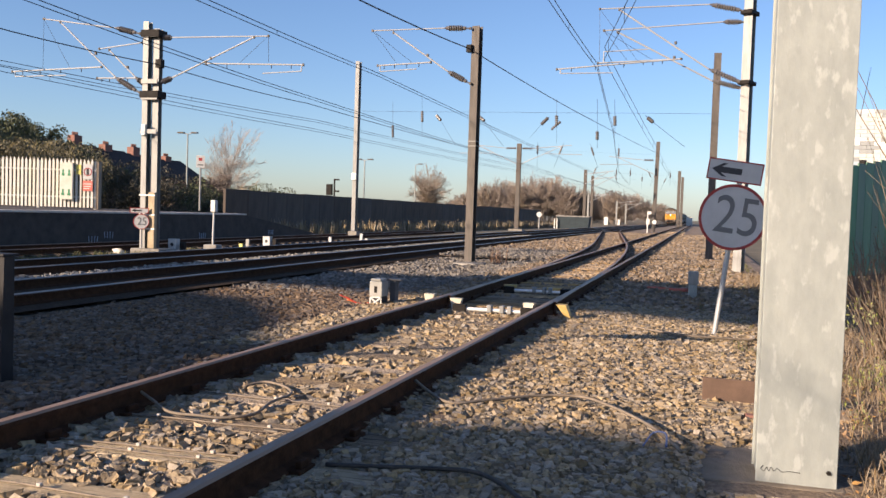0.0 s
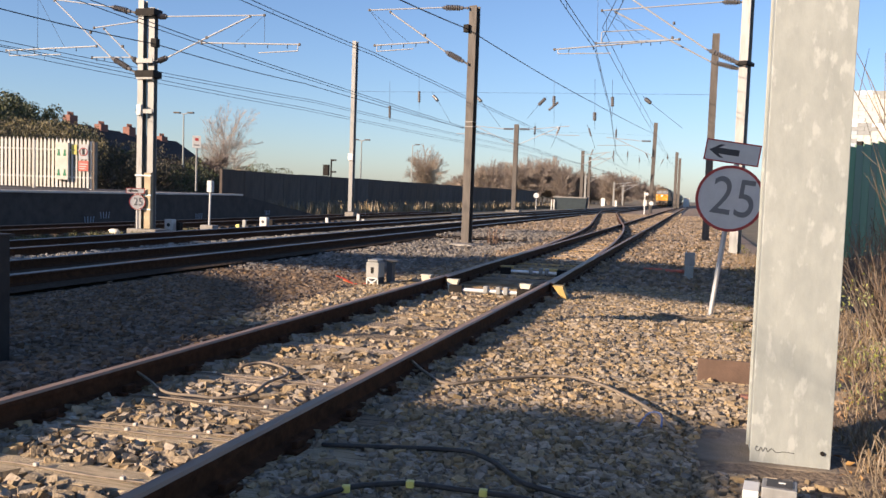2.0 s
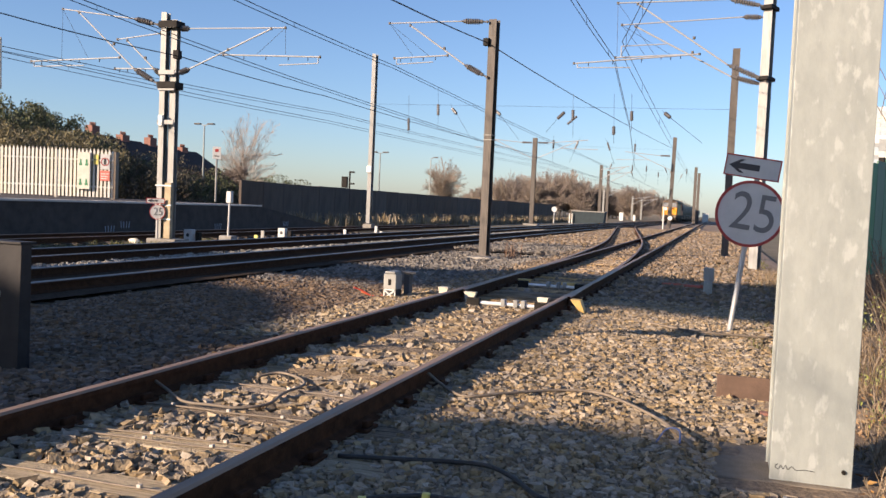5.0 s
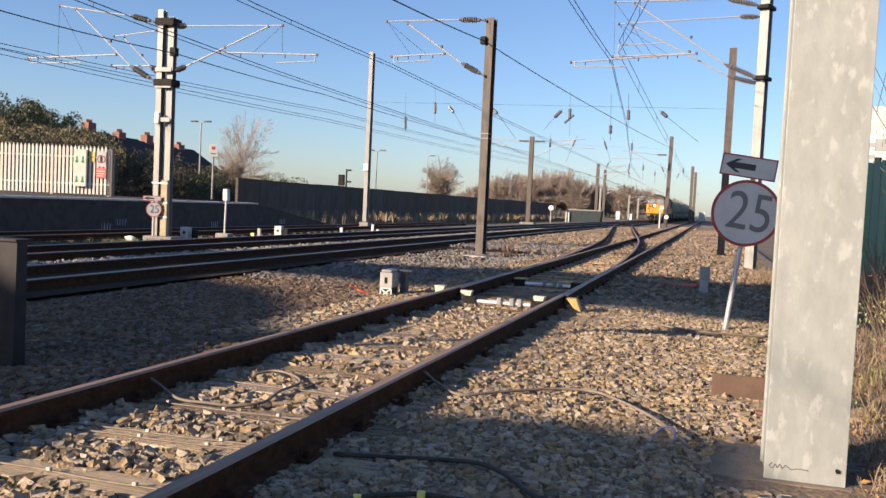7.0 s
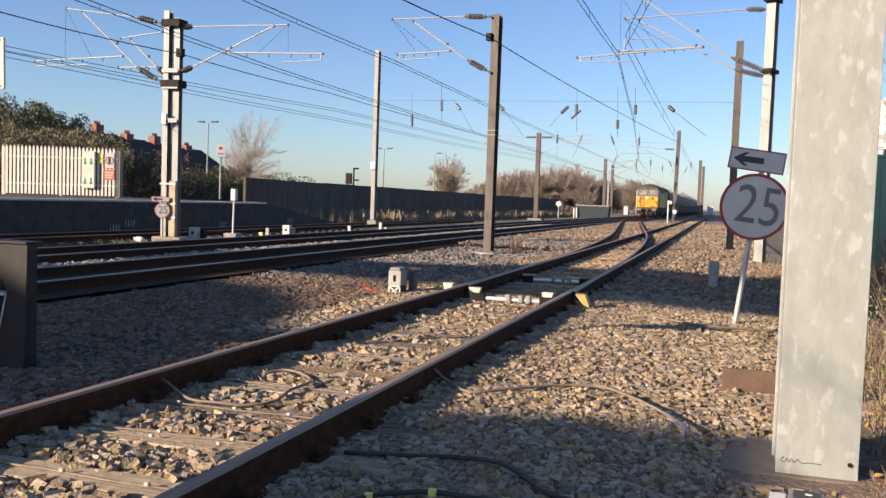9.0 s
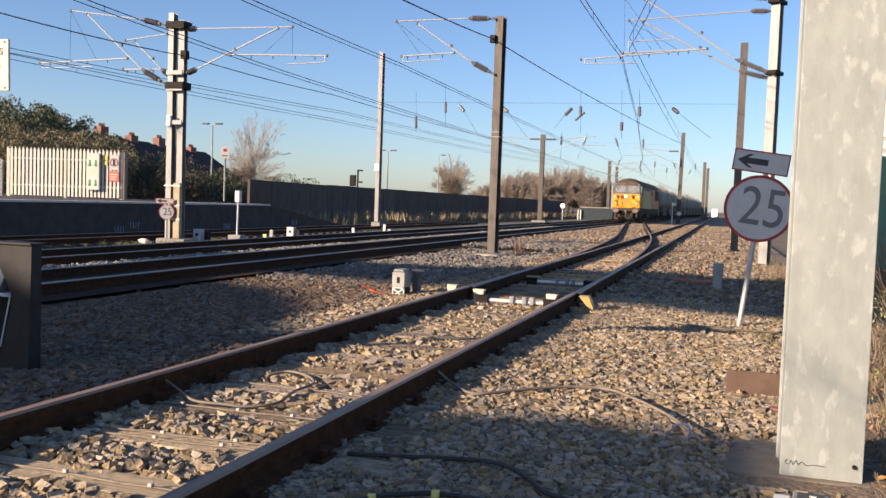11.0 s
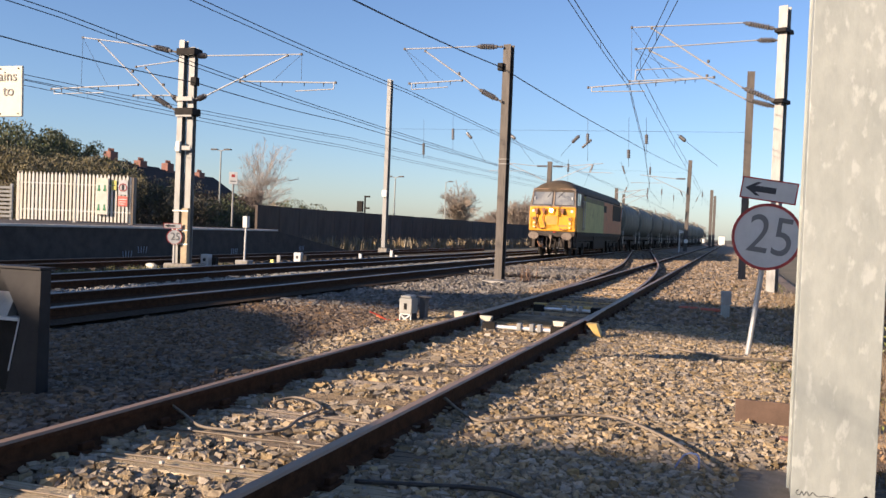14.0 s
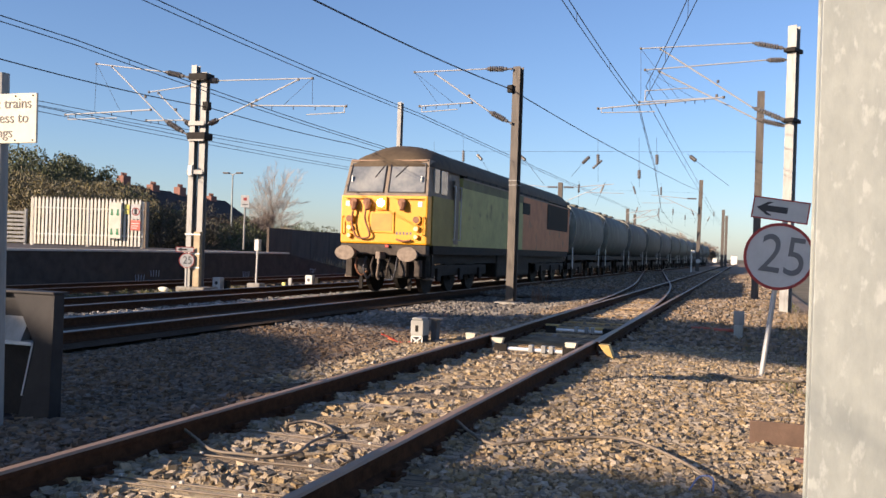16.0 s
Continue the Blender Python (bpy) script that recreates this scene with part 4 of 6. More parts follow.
for s in (-1, 1):
    bm = bmesh.new()
    rod(bm, (s * 0.9, 0.05, 1.1), (s * 0.9, -0.4, 1.1), 0.13, 0.11, n=16)
    sh = part("buffer_shank", bm, BUFFER, loco)
    bm = bmesh.new()
    rings = [(-0.4, 0.32), (-0.44, 0.33), (-0.47, 0.26), (-0.485, 0.0)]
    rod(bm, (s * 0.9, -0.40, 1.1), (s * 0.9, -0.45, 1.1), 0.24, 0.24, n=24)
    rod(bm, (s * 0.9, -0.45, 1.1), (s * 0.9, -0.48, 1.1), 0.17, 0.235, n=24)
    bmesh.ops.scale(bm, vec=(1.2, 1, 0.82), space=Matrix.Translation((-s * 0.9, 0, -1.1)), verts=bm.verts)
    part("buffer_head", bm, BUFFER, sh, "oval worn buffer head")
    hose(loco, [(s * 0.45, 0.0, 1.0), (s * 0.47, -0.15, 0.7), (s * 0.38, -0.1, 0.42), (s * 0.3, 0.0, 0.55)], 0.03, SIGN_BLACK, "brake_hose")
    hose(loco, [(s * 0.25, 0.0, 1.0), (s * 0.24, -0.17, 0.75), (s * 0.2, -0.12, 0.5)], 0.028, BUFFER_DARK, "brake_hose")
    lbox("guard_iron", (s * 0.72 - 0.05, s * 0.72 + 0.05, 0.25, 0.32, 0.12, 0.9), DARK)
    lbox("step", (s * 1.05, s * 1.28, 0.4, 0.75, 0.42, 0.47), BUFFER)
    lbox("step_hanger", (s * 1.24, s * 1.28, 0.45, 0.7, 0.45, 1.1), DARK)
lbox("red_cock", (0.1, 0.2, -0.06, 0.0, 1.28, 1.34), RED_PAINT)
lbox("coupling_hook", (-0.07, 0.07, -0.3, 0.1, 0.95, 1.15), BUFFER, bevel=0.02)
hose(loco, [(0, -0.25, 1.05), (0.03, -0.3, 0.8), (-0.02, -0.25, 0.5), (0.02, -0.2, 0.4)], 0.04, BUFFER, "coupling_link")
for x, z0, z1, w in ((-1.0, 0.45, 0.95, 0.09), (-0.6, 0.55, 0.95, 0.14), (0.58, 0.5, 0.95, 0.12), (1.0, 0.5, 0.95, 0.08)):
    lbox("drop_pipe", (x - w, x + w, 0.05, 0.28, z0, z1), BUFFER_DARK, bevel=0.03)
hose(loco, [(-0.75, 0.0, 0.98), (-0.7, -0.14, 0.7), (-0.55, -0.1, 0.5), (-0.42, 0.0, 0.62)], 0.03, RUST, "brake_hose")
lbox("valance", (-1.15, 1.15, 0.3, 0.42, 0.45, 0.95), DARK)
lbox("fuel_tank", (-1.15, 1.15, 7.6, 12.4, 0.35, 1.2), DARK, bevel=0.08)
lbox("underframe", (-1.1, 1.1, 0.45, L_LEN - 0.3, 0.85, 1.3), DARK)


def wheel_mesh():
    bm = bmesh.new()
    rod(bm, (-0.065, 0, 0), (0.065, 0, 0), 0.57, n=28)
    rod(bm, (0.065, 0, 0), (0.10, 0, 0), 0.22, 0.2, n=16)
    for k in range(3):
        a = k * math.tau / 3
        rod(bm, (0.06, 0.36 * math.cos(a), 0.36 * math.sin(a)), (0.075, 0.36 * math.cos(a), 0.36 * math.sin(a)), 0.05, n=8)
    return mesh_of("wheel", bm, DARK)


WHEEL = wheel_mesh()


def bogie(parent, y, axles, r=0.57):
    b = new("bogie")
    b.parent = parent
    b.matrix_basis = pose(0, y, 0)
    half = axles * 0.98
    for s in (-1, 1):
        bm = bmesh.new()
        box(bm, s * 1.02, s * 1.12, -half, half, 0.5, 0.82, 0.03)
        part("side_frame", bm, DARK, b)
    spots = []
    for k in range(axles):
        yy = (k - (axles - 1) / 2) * (2.05 if axles == 3 else 2.0)
        for s in (-1, 1):
            w = new("wheel", WHEEL)
            w.parent = b
            w.matrix_basis = Matrix.Translation((s * HEAD, yy, r)) @ Matrix.Diagonal((s, r / 0.57, r / 0.57, 1))
            spots.append(w)
            bm = bmesh.new()
            box(bm, s * 1.12, s * 1.2, yy - 0.16, yy + 0.16, r - 0.2, r + 0.16, 0.03)
            part("axlebox", bm, DARK, b)
    return spots


loco_wheels = bogie(loco, 3.4, 3) + bogie(loco, L_LEN - 3.4, 3)

# wagons: covered hoppers with curved sides
W_PITCH, W_LEN = 10.95, 10.1


def hopper_wagon():
    w = thing("hopper_wagon", "grey dusty covered hopper wagon with rounded sides", "wagon", "hopper wagons of the train")
    sec = []
    for k in range(28):
        a = math.tau * (k + 0.5) / 28
        c0, s0 = math.cos(a), math.sin(a)
        sec.append((1.38 * math.copysign(abs(c0) ** 0.75, c0), 2.52 + 1.32 * math.copysign(abs(s0) ** 0.8, s0)))
    bm = bmesh.new()
    rows = [[bm.verts.new((x * f, y, 1.2 + (z - 1.2) * g)) for x, z in sec] for y, f, g in ((0.0, 0.55, 0.80), (0.12, 0.82, 0.92), (0.32, 0.95, 0.98), (0.6, 1, 1), (W_LEN - 0.6, 1, 1), (W_LEN - 0.32, 0.95, 0.98), (W_LEN - 0.12, 0.82, 0.92), (W_LEN, 0.55, 0.80))]
    n = len(sec)
    for a, b in zip(rows, rows[1:]):
        for i in range(n):
            bm.faces.new((a[i], a[(i + 1) % n], b[(i + 1) % n], b[i]))
    bm.faces.new(rows[0])
    bm.faces.new(rows[-1][::-1])
    bmesh.ops.recalc_face_normals(bm, faces=bm.faces)
    body = part("hopper", bm, WAGON_GREY, w, smooth=True)
    for k in range(2):
        y = 0.52 + k * (W_LEN - 1.1)
        bm = bmesh.new()
        prism(bm, [(x * 1.012, 1.2 + (z - 1.2) * 1.012) for x, z in sec], "y", y, y + 0.06)
        part("end_rib", bm, WAGON_PALE, body, "pale worn end rib")
    for k in range(3):
        y = 2.4 + k * 2.6
        bm = bmesh.new()
        box(bm, -0.5, 0.5, y, y + 0.9, 3.85, 3.98, 0.04)
        part("roof_hatch", bm, WAGON_GREY, body)
    bm = bmesh.new()
    box(bm, -1.15, 1.15, -0.2, W_LEN + 0.2, 0.95, 1.22, 0.02)
    part("underframe", bm, DARK, w)
    for y in (0.05, W_LEN - 0.05):
        for s in (-1, 1):
            bm = bmesh.new()
            rod(bm, (s * 0.9, y, 1.2), (s * 1.2, y, 3.3), 0.03, n=6)
            part("end_ladder", bm, TUBE, w, "pale end stanchion")
            bm = bmesh.new()
            rod(bm, (s * 0.87, y + (-0.55 if y < 1 else 0.3), 1.05), (s * 0.87, y + (-0.3 if y < 1 else 0.55), 1.05), 0.2, n=14)
            part("buffer", bm, BUFFER, w)
    for k in range(2):
        bm = bmesh.new()
        y = W_LEN / 2 - 1.6 + k * 3.2
        prism(bm, [(-1.0, 1.25), (1.0, 1.25), (0.35, 0.4), (-0.35, 0.4)], "y", y - 0.7, y + 0.7)
        part("discharge_chute", bm, DARK, w)
    for s in (-1, 1):
        for y in (0.9, W_LEN - 0.9):
            bm = bmesh.new()
            box(bm, s * 1.16, s * 1.2, y - 0.05, y + 0.05, 0.5, 1.6)
            part("lever", bm, WHITE, w, "pale handbrake lever")
    bogie(w, 1.9, 2, 0.46)
    bogie(w, W_LEN - 1.9, 2, 0.46)
    return w


wagons = [hopper_wagon()]
for i in range(11):
    wagons.append(copy_thing(wagons[0], pose(0, 0, 0)))

TRAIN = [(0, 223.7), (4, 173.3), (8, 122.9), (11.5, 78.8), (13, 59.9), (14.5, 41.0), (15.5, 28.35), (16, 22.1)]


def motions():
    for v, off in [(loco, 0.0)] + [(w, L_LEN + 0.7 + W_PITCH * k) for k, w in enumerate(wagons)]:
        rows = []
        for t, y in TRAIN:
            a, b = bend(y + off + 1), bend(y + off + 9)
            rows.append((t, pose(NEAR_X + bend(y + off), y + off, MAIN_Z, 0, 0, -math.degrees(math.atan2(b - a, 8)))))
        walk(v, rows)
    # the locomotive's wheels roll along the rail
    times = [0.065 * k for k in range(int(16 / 0.065) + 1)] + [16.0]
    gone = [TRAIN[0][1] - float(np.interp(t, [a for a, _ in TRAIN], [b for _, b in TRAIN])) for t in times]
    for w in loco_wheels:
        hub = w.location.copy()
        walk(w, [(t, pose(*hub, math.degrees(d / 0.57))) for t, d in zip(times, gone)])


# ---- noise barrier with boards and grass ----
BARRIER = material("dark_creosoted_boards", (0.105, 0.083, 0.068), (0.07, 0.056, 0.047), 2, 0.9, stretch=(1, 1, 0.3), objrand=0.13, bump=0.2)
barrier = thing("noise_barrier", "long dark boarded barrier behind the tracks", "fence")
bm = bmesh.new()
box(bm, -0.06, 0.06, 0.0, 2.36, -0.42, 2.03)
panel_me = mesh_of("panel", bm, BARRIER)
bm = bmesh.new()
box(bm, -0.075, 0.075, -0.06, 0.06, -0.42, 2.04, 0.01)
post_me = mesh_of("post", bm, BARRIER)
for i in range(40):
    for nm, me, dx in (("panel", panel_me, 0.0), ("post", post_me, 0.0)):
        o = new(nm, me)
        o.parent = barrier
        o.matrix_basis = pose(WALL_X + dx, 41.4 + i * 2.4 + (0.02 if nm == "panel" else 0), random.uniform(-0.02, 0.02) if nm == "panel" else 0)

GRASS = material("dry_grass", (0.46, 0.35, 0.20), (0.32, 0.23, 0.125), 3, 0.9, island=0.35)
GRASS_GREEN = material("rough_green_grass", (0.10, 0.11, 0.035), (0.16, 0.14, 0.06), 3, 0.9, island=0.4)


def blades(name, spots, mat, label, height, lean=0.5, width=0.012, per=7):
    """Tufts of bent blades as one mesh."""
    v, f = [], []
    for x, y, z, s in spots:
        for _ in range(per):
            a = random.uniform(0, math.tau)
            h = height * s * random.uniform(0.5, 1.15)
            d = lean * h * random.uniform(0.2, 1.1)
            bx, by = x + random.gauss(0, 0.06 * s), y + random.gauss(0, 0.06 * s)
            w = width * s
            dx, dy = math.cos(a), math.sin(a)
            k = len(v)
            v += [(bx - dy * w, by + dx * w, z), (bx + dy * w, by - dx * w, z),
                  (bx + dx * d * 0.4 - dy * w * 0.7, by + dy * d * 0.4 + dx * w * 0.7, z + h * 0.6), (bx + dx * d * 0.4 + dy * w * 0.7, by + dy * d * 0.4 - dx * w * 0.7, z + h * 0.6),
                  (bx + dx * d, by + dy * d, z + h)]
            f += [(k, k + 1, k + 3, k + 2), (k + 2, k + 3, k + 4)]
    me = bpy.data.meshes.new(name)
    me.from_pydata(v, [], f)
    me.materials.append(mat)
    return tagged(new(name, me), label, "grass", kind="stuff")


random.seed(11)
blades("dry_grass", [(random.uniform(-23.6, -19.5), random.uniform(44, 130), -0.42, random.uniform(0.6, 1.3)) for _ in range(1700)], material("faded_grass", (0.30, 0.23, 0.14), (0.2, 0.155, 0.09), 3, 0.9, island=0.35), "pale dry grass along the foot of the barrier", 0.75, 0.35, 0.03)
blades("verge_grass", [(random.uniform(-14.6, -14.2) - 0.8 * random.random(), random.uniform(13, 24), -0.31, random.uniform(0.5, 1.0)) for _ in range(420)], GRASS_GREEN, "rough grass beside the far running line", 0.2, 0.7, 0.012)
verge = [(1.05 + abs(random.gauss(0, 1.1)), random.uniform(4.2, 24), -0.24, random.uniform(0.5, 1.2)) for _ in range(1500)] + [(random.uniform(0.95, 1.9), random.uniform(3.9, 6.0), -0.24, random.uniform(0.5, 1.0)) for _ in range(260)]
blades("bank_grass", verge, material("rusty_dry_grass", (0.34, 0.25, 0.15), (0.23, 0.165, 0.1), 3, 0.9, island=0.4), "rusty brown dry grass on the verge", 0.2, 1.2, 0.004, 9)
blades("path_grass", [(random.uniform(0.0, 1.6), random.uniform(9, 40), -0.24, random.uniform(0.3, 0.8)) for _ in range(500)], GRASS_GREEN, "short rough grass and moss beside the path", 0.14, 0.9, 0.008)
blades("dry_weeds", [(-5.7 + random.gauss(0, 0.15), 25.4 + random.gauss(0, 0.2), -0.3, 1.0) for _ in range(6)], material("red_dry_weed", (0.24, 0.14, 0.09), (0.17, 0.10, 0.06), 5, 0.9), "tuft of reddish dry weeds by the mast", 0.5, 0.25, 0.012)

rng0 = random.Random(8)
lv, lf = [], []
for _ in range(5200):
    x, y = 0.75 + abs(rng0.gauss(0, 1.0)), rng0.uniform(3.6, 22)
    z = ground_height(x, y) + rng0.uniform(0.004, 0.03)
    q = Euler((rng0.gauss(0, 0.4), rng0.gauss(0, 0.4), rng0.uniform(0, 6))).to_quaternion()
    sz = rng0.uniform(0.012, 0.035)
    k = len(lv)
    for u, w, b in ((-1, 0, 0), (0, -0.5, 0.15), (1, 0, 0), (0, 0.5, 0.15)):
        p = q @ Vector((u * sz, w * sz, b * sz))
        lv.append((x + p.x, y + p.y, z + p.z))
    lf += [(k, k + 1, k + 2), (k, k + 2, k + 3)]
me = bpy.data.meshes.new("leaf_litter")
me.from_pydata(lv, [], lf)
me.materials.append(material("dead_leaves", (0.34, 0.22, 0.11), (0.22, 0.13, 0.07), 6, 0.9, island=0.4))
tagged(new("leaf_litter", me), "brown dead leaves scattered on the verge", "leaves", kind="stuff")

# ---- platform fence and signs ----
FENCE_A, FENCE_B = Vector((-28.1, 29.15, PLATFORM_Z)), Vector((-23.75, 30.65, PLATFORM_Z))
run = (FENCE_B - FENCE_A)
turn = math.degrees(math.atan2(run.y, run.x))
CREAM = material("cream_fence_paint", (0.720, 0.684, 0.594), (0.612, 0.567, 0.477), 3, 0.6, objrand=0.08)
fence = thing("palisade_fence", "cream painted steel palisade fence on the platform", "fence", "", pose(*FENCE_A, 0, 0, turn))
bm = bmesh.new()
prism(bm, [(-0.045, 0.06), (0.045, 0.06), (0.045, 1.92), (0.0, 2.05), (-0.045, 1.92)], "y", -0.02, 0.0)
pale_me = mesh_of("pale", bm, CREAM)
n_p = int(run.length / 0.155)
for i in range(n_p + 1):
    o = new("pale", pale_me)
    o.parent = fence
    o.matrix_basis = pose(i * 0.155, 0, 0)
for z in (0.45, 1.55):
    bm = bmesh.new()
    box(bm, -0.05, run.length + 0.05, 0.004, 0.05, z, z + 0.06)
    part("rail", bm, CREAM, fence)
for x in (0, run.length / 2, run.length):
    bm = bmesh.new()
    box(bm, x - 0.05, x + 0.05, 0.05, 0.15, -0.1, 1.95)
    part("post", bm, CREAM, fence)
bm = bmesh.new()
box(bm, run.length + 0.1, run.length + 0.16, -0.03, 0.35, -0.1, 1.95)
part("return_panel", bm, CAB_TRIM, fence)


def fence_sign(x, z, w, h, mat, label, bars, bevel=0.006, th=0.02):
    t = thing("fence_sign", label, "sign", "fence signs", fence.matrix_basis @ pose(x, -0.03, z))
    bm = bmesh.new()
    box(bm, -w / 2, w / 2, -th, 0, -h / 2, h / 2, bevel)
    part("panel", bm, mat, t)
    for x0, x1, z0, z1, m in bars:
        bm = bmesh.new()
        box(bm, x0, x1, -th - 0.006, -th, z0, z1)
        part("printed_bar", bm, m, t)
    return t


FL = run.length
bars = []
for cx in (-0.12, 0.12):
    for cz in (-0.45, 0.35):
        bars += [(cx - 0.06, cx + 0.06, cz - 0.14, cz - 0.05, SIGN_GREEN), (cx - 0.035, cx + 0.035, cz - 0.05, cz + 0.12, SIGN_GREEN)]
fence_sign(FL - 1.09, 1.12, 0.52, 1.5, CREAM, "tall cream cabinet front with green symbols on the fence", bars, 0.02, 0.14)
fence_sign(FL - 0.64, 1.6, 0.2, 0.4, SIGN_YELLOW, "small yellow warning notice on the fence", [(-0.07, 0.07, -0.03, 0.0, GREY_INK)])
sg = fence_sign(FL - 0.27, 1.52, 0.38, 0.62, SIGN_WHITE, "white prohibition sign with a red ring on the fence", [(-0.05, 0.05, -0.12, 0.12, SIGN_BLACK)])
bm = bmesh.new()
ring(bm, 0.135, 0.168, -0.03, 0.01, 28)
part("red_ring", bm, SIGN_RED, sg)
fence_sign(FL - 0.27, 0.95, 0.4, 0.42, plain("sign_bright_red", (0.62, 0.17, 0.13), 0.5), "red notice with pale lettering bars on the fence", [(-0.16, 0.16, 0.06, 0.09, WHITE), (-0.16, 0.12, -0.04, -0.01, WHITE), (-0.16, 0.08, -0.13, -0.1, WHITE)])
gate = thing("timber_gate", "weathered grey slatted gate beside the fence", "gate", "", pose(-29.3, 28.9, PLATFORM_Z, 0, 0, turn))
for k in range(8):
    bm = bmesh.new()
    box(bm, -1.6, 0.9, 0, 0.04, 0.1 + k * 0.17, 0.2 + k * 0.17)
    part("slat", bm, GALV_DULL, gate)
for x in (-1.6, -0.3, 0.8):
    bm = bmesh.new()
    box(bm, x, x + 0.1, 0.04, 0.14, -0.1, 1.5)
    part("post", bm, GALV_DULL, gate)

# ---- lineside boxes beyond the far line ----
def dwarf(x, y, z, label, h=0.42):
    t = thing("lineside_box", label, "equipment box", "pale lineside boxes", pose(x, y, z))
    bm = bmesh.new()
    box(bm, -0.13, 0.13, -0.1, 0.1, 0, h, 0.015)
    part("housing", bm, SIGN_WHITE, t)
    bm = bmesh.new()
    disc(bm, 0, -0.104, h * 0.62, 0.055, -0.1, 12)
    part("aspect", bm, SIGN_BLACK, t)
    bm = bmesh.new()
    box(bm, 0.2, 0.32, -0.02, 0.14, 0, h * 0.8, 0.01)
    part("backing_post", bm, DARK, t)
    return t


dwarf(-14.55, 22.3, -0.27, "pale lineside box on the ballast by the paired mast", 0.42)
dwarf(-14.1, 27.2, -0.27, "pale lineside box on the ballast beyond the far line", 0.42)
for x, y, c, h in ((-14.2, 25.6, SIGN_YELLOW, 0.22), (-14.15, 25.9, GALV_DULL, 0.36), (-14.3, 33.0, SIGN_WHITE, 0.3), (-14.0, 35.6, SIGN_WHITE, 0.42), (-13.9, 36.0, SIGN_WHITE, 0.2)):
    t = thing("marker_peg", "short pale marker peg beside the line", "marker", "lineside markers", pose(x, y, -0.28, 0, random.uniform(-6, 6), 0))
    bm = bmesh.new()
    box(bm, -0.06, 0.06, -0.03, 0.03, 0, h, 0.01)
    part("peg", bm, c, t)
    bm = bmesh.new()
    box(bm, -0.09, 0.09, -0.09, 0.09, -0.04, 0.03, 0.01)
    part("foot", bm, CONCRETE, t)
ped = thing("telephone_post", "slim pale post with a grey box on a concrete block", "lineside post", "", pose(-14.3, 24.0, -0.27))
bm = bmesh.new()
box(bm, -0.22, 0.22, -0.18, 0.18, -0.1, 0.22, 0.03)
part("block", bm, CONCRETE, ped)
bm = bmesh.new()
rod(bm, (0, 0, 0.2), (0.02, 0, 1.3), 0.03, n=10)
part("post", bm, SIGN_WHITE, ped)
bm = bmesh.new()
box(bm, -0.06, 0.1, -0.08, 0.08, 1.22, 1.58, 0.02)
part("box", bm, SIGN_WHITE, ped)

rag = thing("plastic_rag", "crumpled white plastic rag lying by the paired mast", "litter", "", pose(-15.6, 21.2, -0.3))
bm = bmesh.new()
bmesh.ops.create_icosphere(bm, subdivisions=2, radius=0.15)
for v in bm.verts:
    v.co = Vector((v.co.x * 1.1, v.co.y * 0.8, v.co.z * 0.7 + 0.05)) * (1 + 0.45 * noise.noise(v.co * 9))
part("sheet", bm, CREAM, rag)

# ---- platform lamps, signal, cameras ----
def lamp_post(x, y, top, label, twin=True, at=-0.42):
    t = thing("street_lamp", label, "lamp post", "lamp posts", pose(x, y, at))
    bm = bmesh.new()
    rod(bm, (0, 0, 0), (0, 0, top - at), 0.07, 0.045, n=10)
    part("pole", bm, GALV, t)
    for s in ((-1, 1) if twin else (1,)):
        bm = bmesh.new()
        rod(bm, (0, 0, top - at), (s * 0.36, 0, top - at + 0.1), 0.03, n=6)
        part("bracket", bm, GALV_DULL, t)
        bm = bmesh.new()
        box(bm, s * 0.28, s * 0.76, -0.12, 0.12, top - at + 0.06, top - at + 0.16, 0.03)
        part("lamp_head", bm, MAST_BROWN, t)
    return t


lamp_post(-33.65, 52.95, 5.9, "tall twin-headed grey lamp post beyond the platform")
lamp_post(-27.5, 70.3, 5.35,  "twin-headed grey lamp post behind the barrier")
lamp_post(-28.0, 85.8, 5.9, "slim white camera pole behind the barrier", False)
sig = thing("signal_post", "dark signal seen from behind over the barrier", "signal", "", pose(-31.9, 74.2, 0.0))
bm = bmesh.new()
rod(bm, (0, 0, 0), (0, 0, 3.9), 0.08, n=8)
part("post", bm, DARK, sig)
bm = bmesh.new()
box(bm, -0.75, -0.2, -0.15, 0.15, 2.4, 3.4, 0.04)
part("signal_head", bm, DARK, sig)
for z in (2.7, 3.75):
    bm = bmesh.new()
    box(bm, 0.05, 0.45, -0.1, 0.1, z, z + 0.14)
    part("bracket", bm, DARK, sig)

# ---- distant lineside things ----
dm = thing("distant_sign", "round white sign on a short post by the line", "sign", "", pose(-17.4, 99, -0.3))
bm = bmesh.new()
disc(bm, 0, -0.03, 1.6, 0.3, 0, 24)
part("disc", bm, SIGN_WHITE, dm)
bm = bmesh.new()
rod(bm, (0, 0.03, 0), (0, 0.03, 1.6), 0.05, n=8)
part("post", bm, TUBE, dm)
ct = thing("skip_container", "low dark blue-grey container beside the line", "container", "", pose(-14.4, 105, -0.3))
bm = bmesh.new()
prism(bm, [(-1.8, 0), (1.8, 0), (1.95, 1.45), (-1.95, 1.45)], "y", 0, 2.2)
part("body", bm, material("blue_grey_paint", (0.03, 0.045, 0.052), (0.022, 0.032, 0.038), 2, 0.9), ct)
bm = bmesh.new()
box(bm, -2.0, 2.0, -0.05, 2.25, 1.45, 1.58, 0.02)
part("rim", bm, CONCRETE, ct)
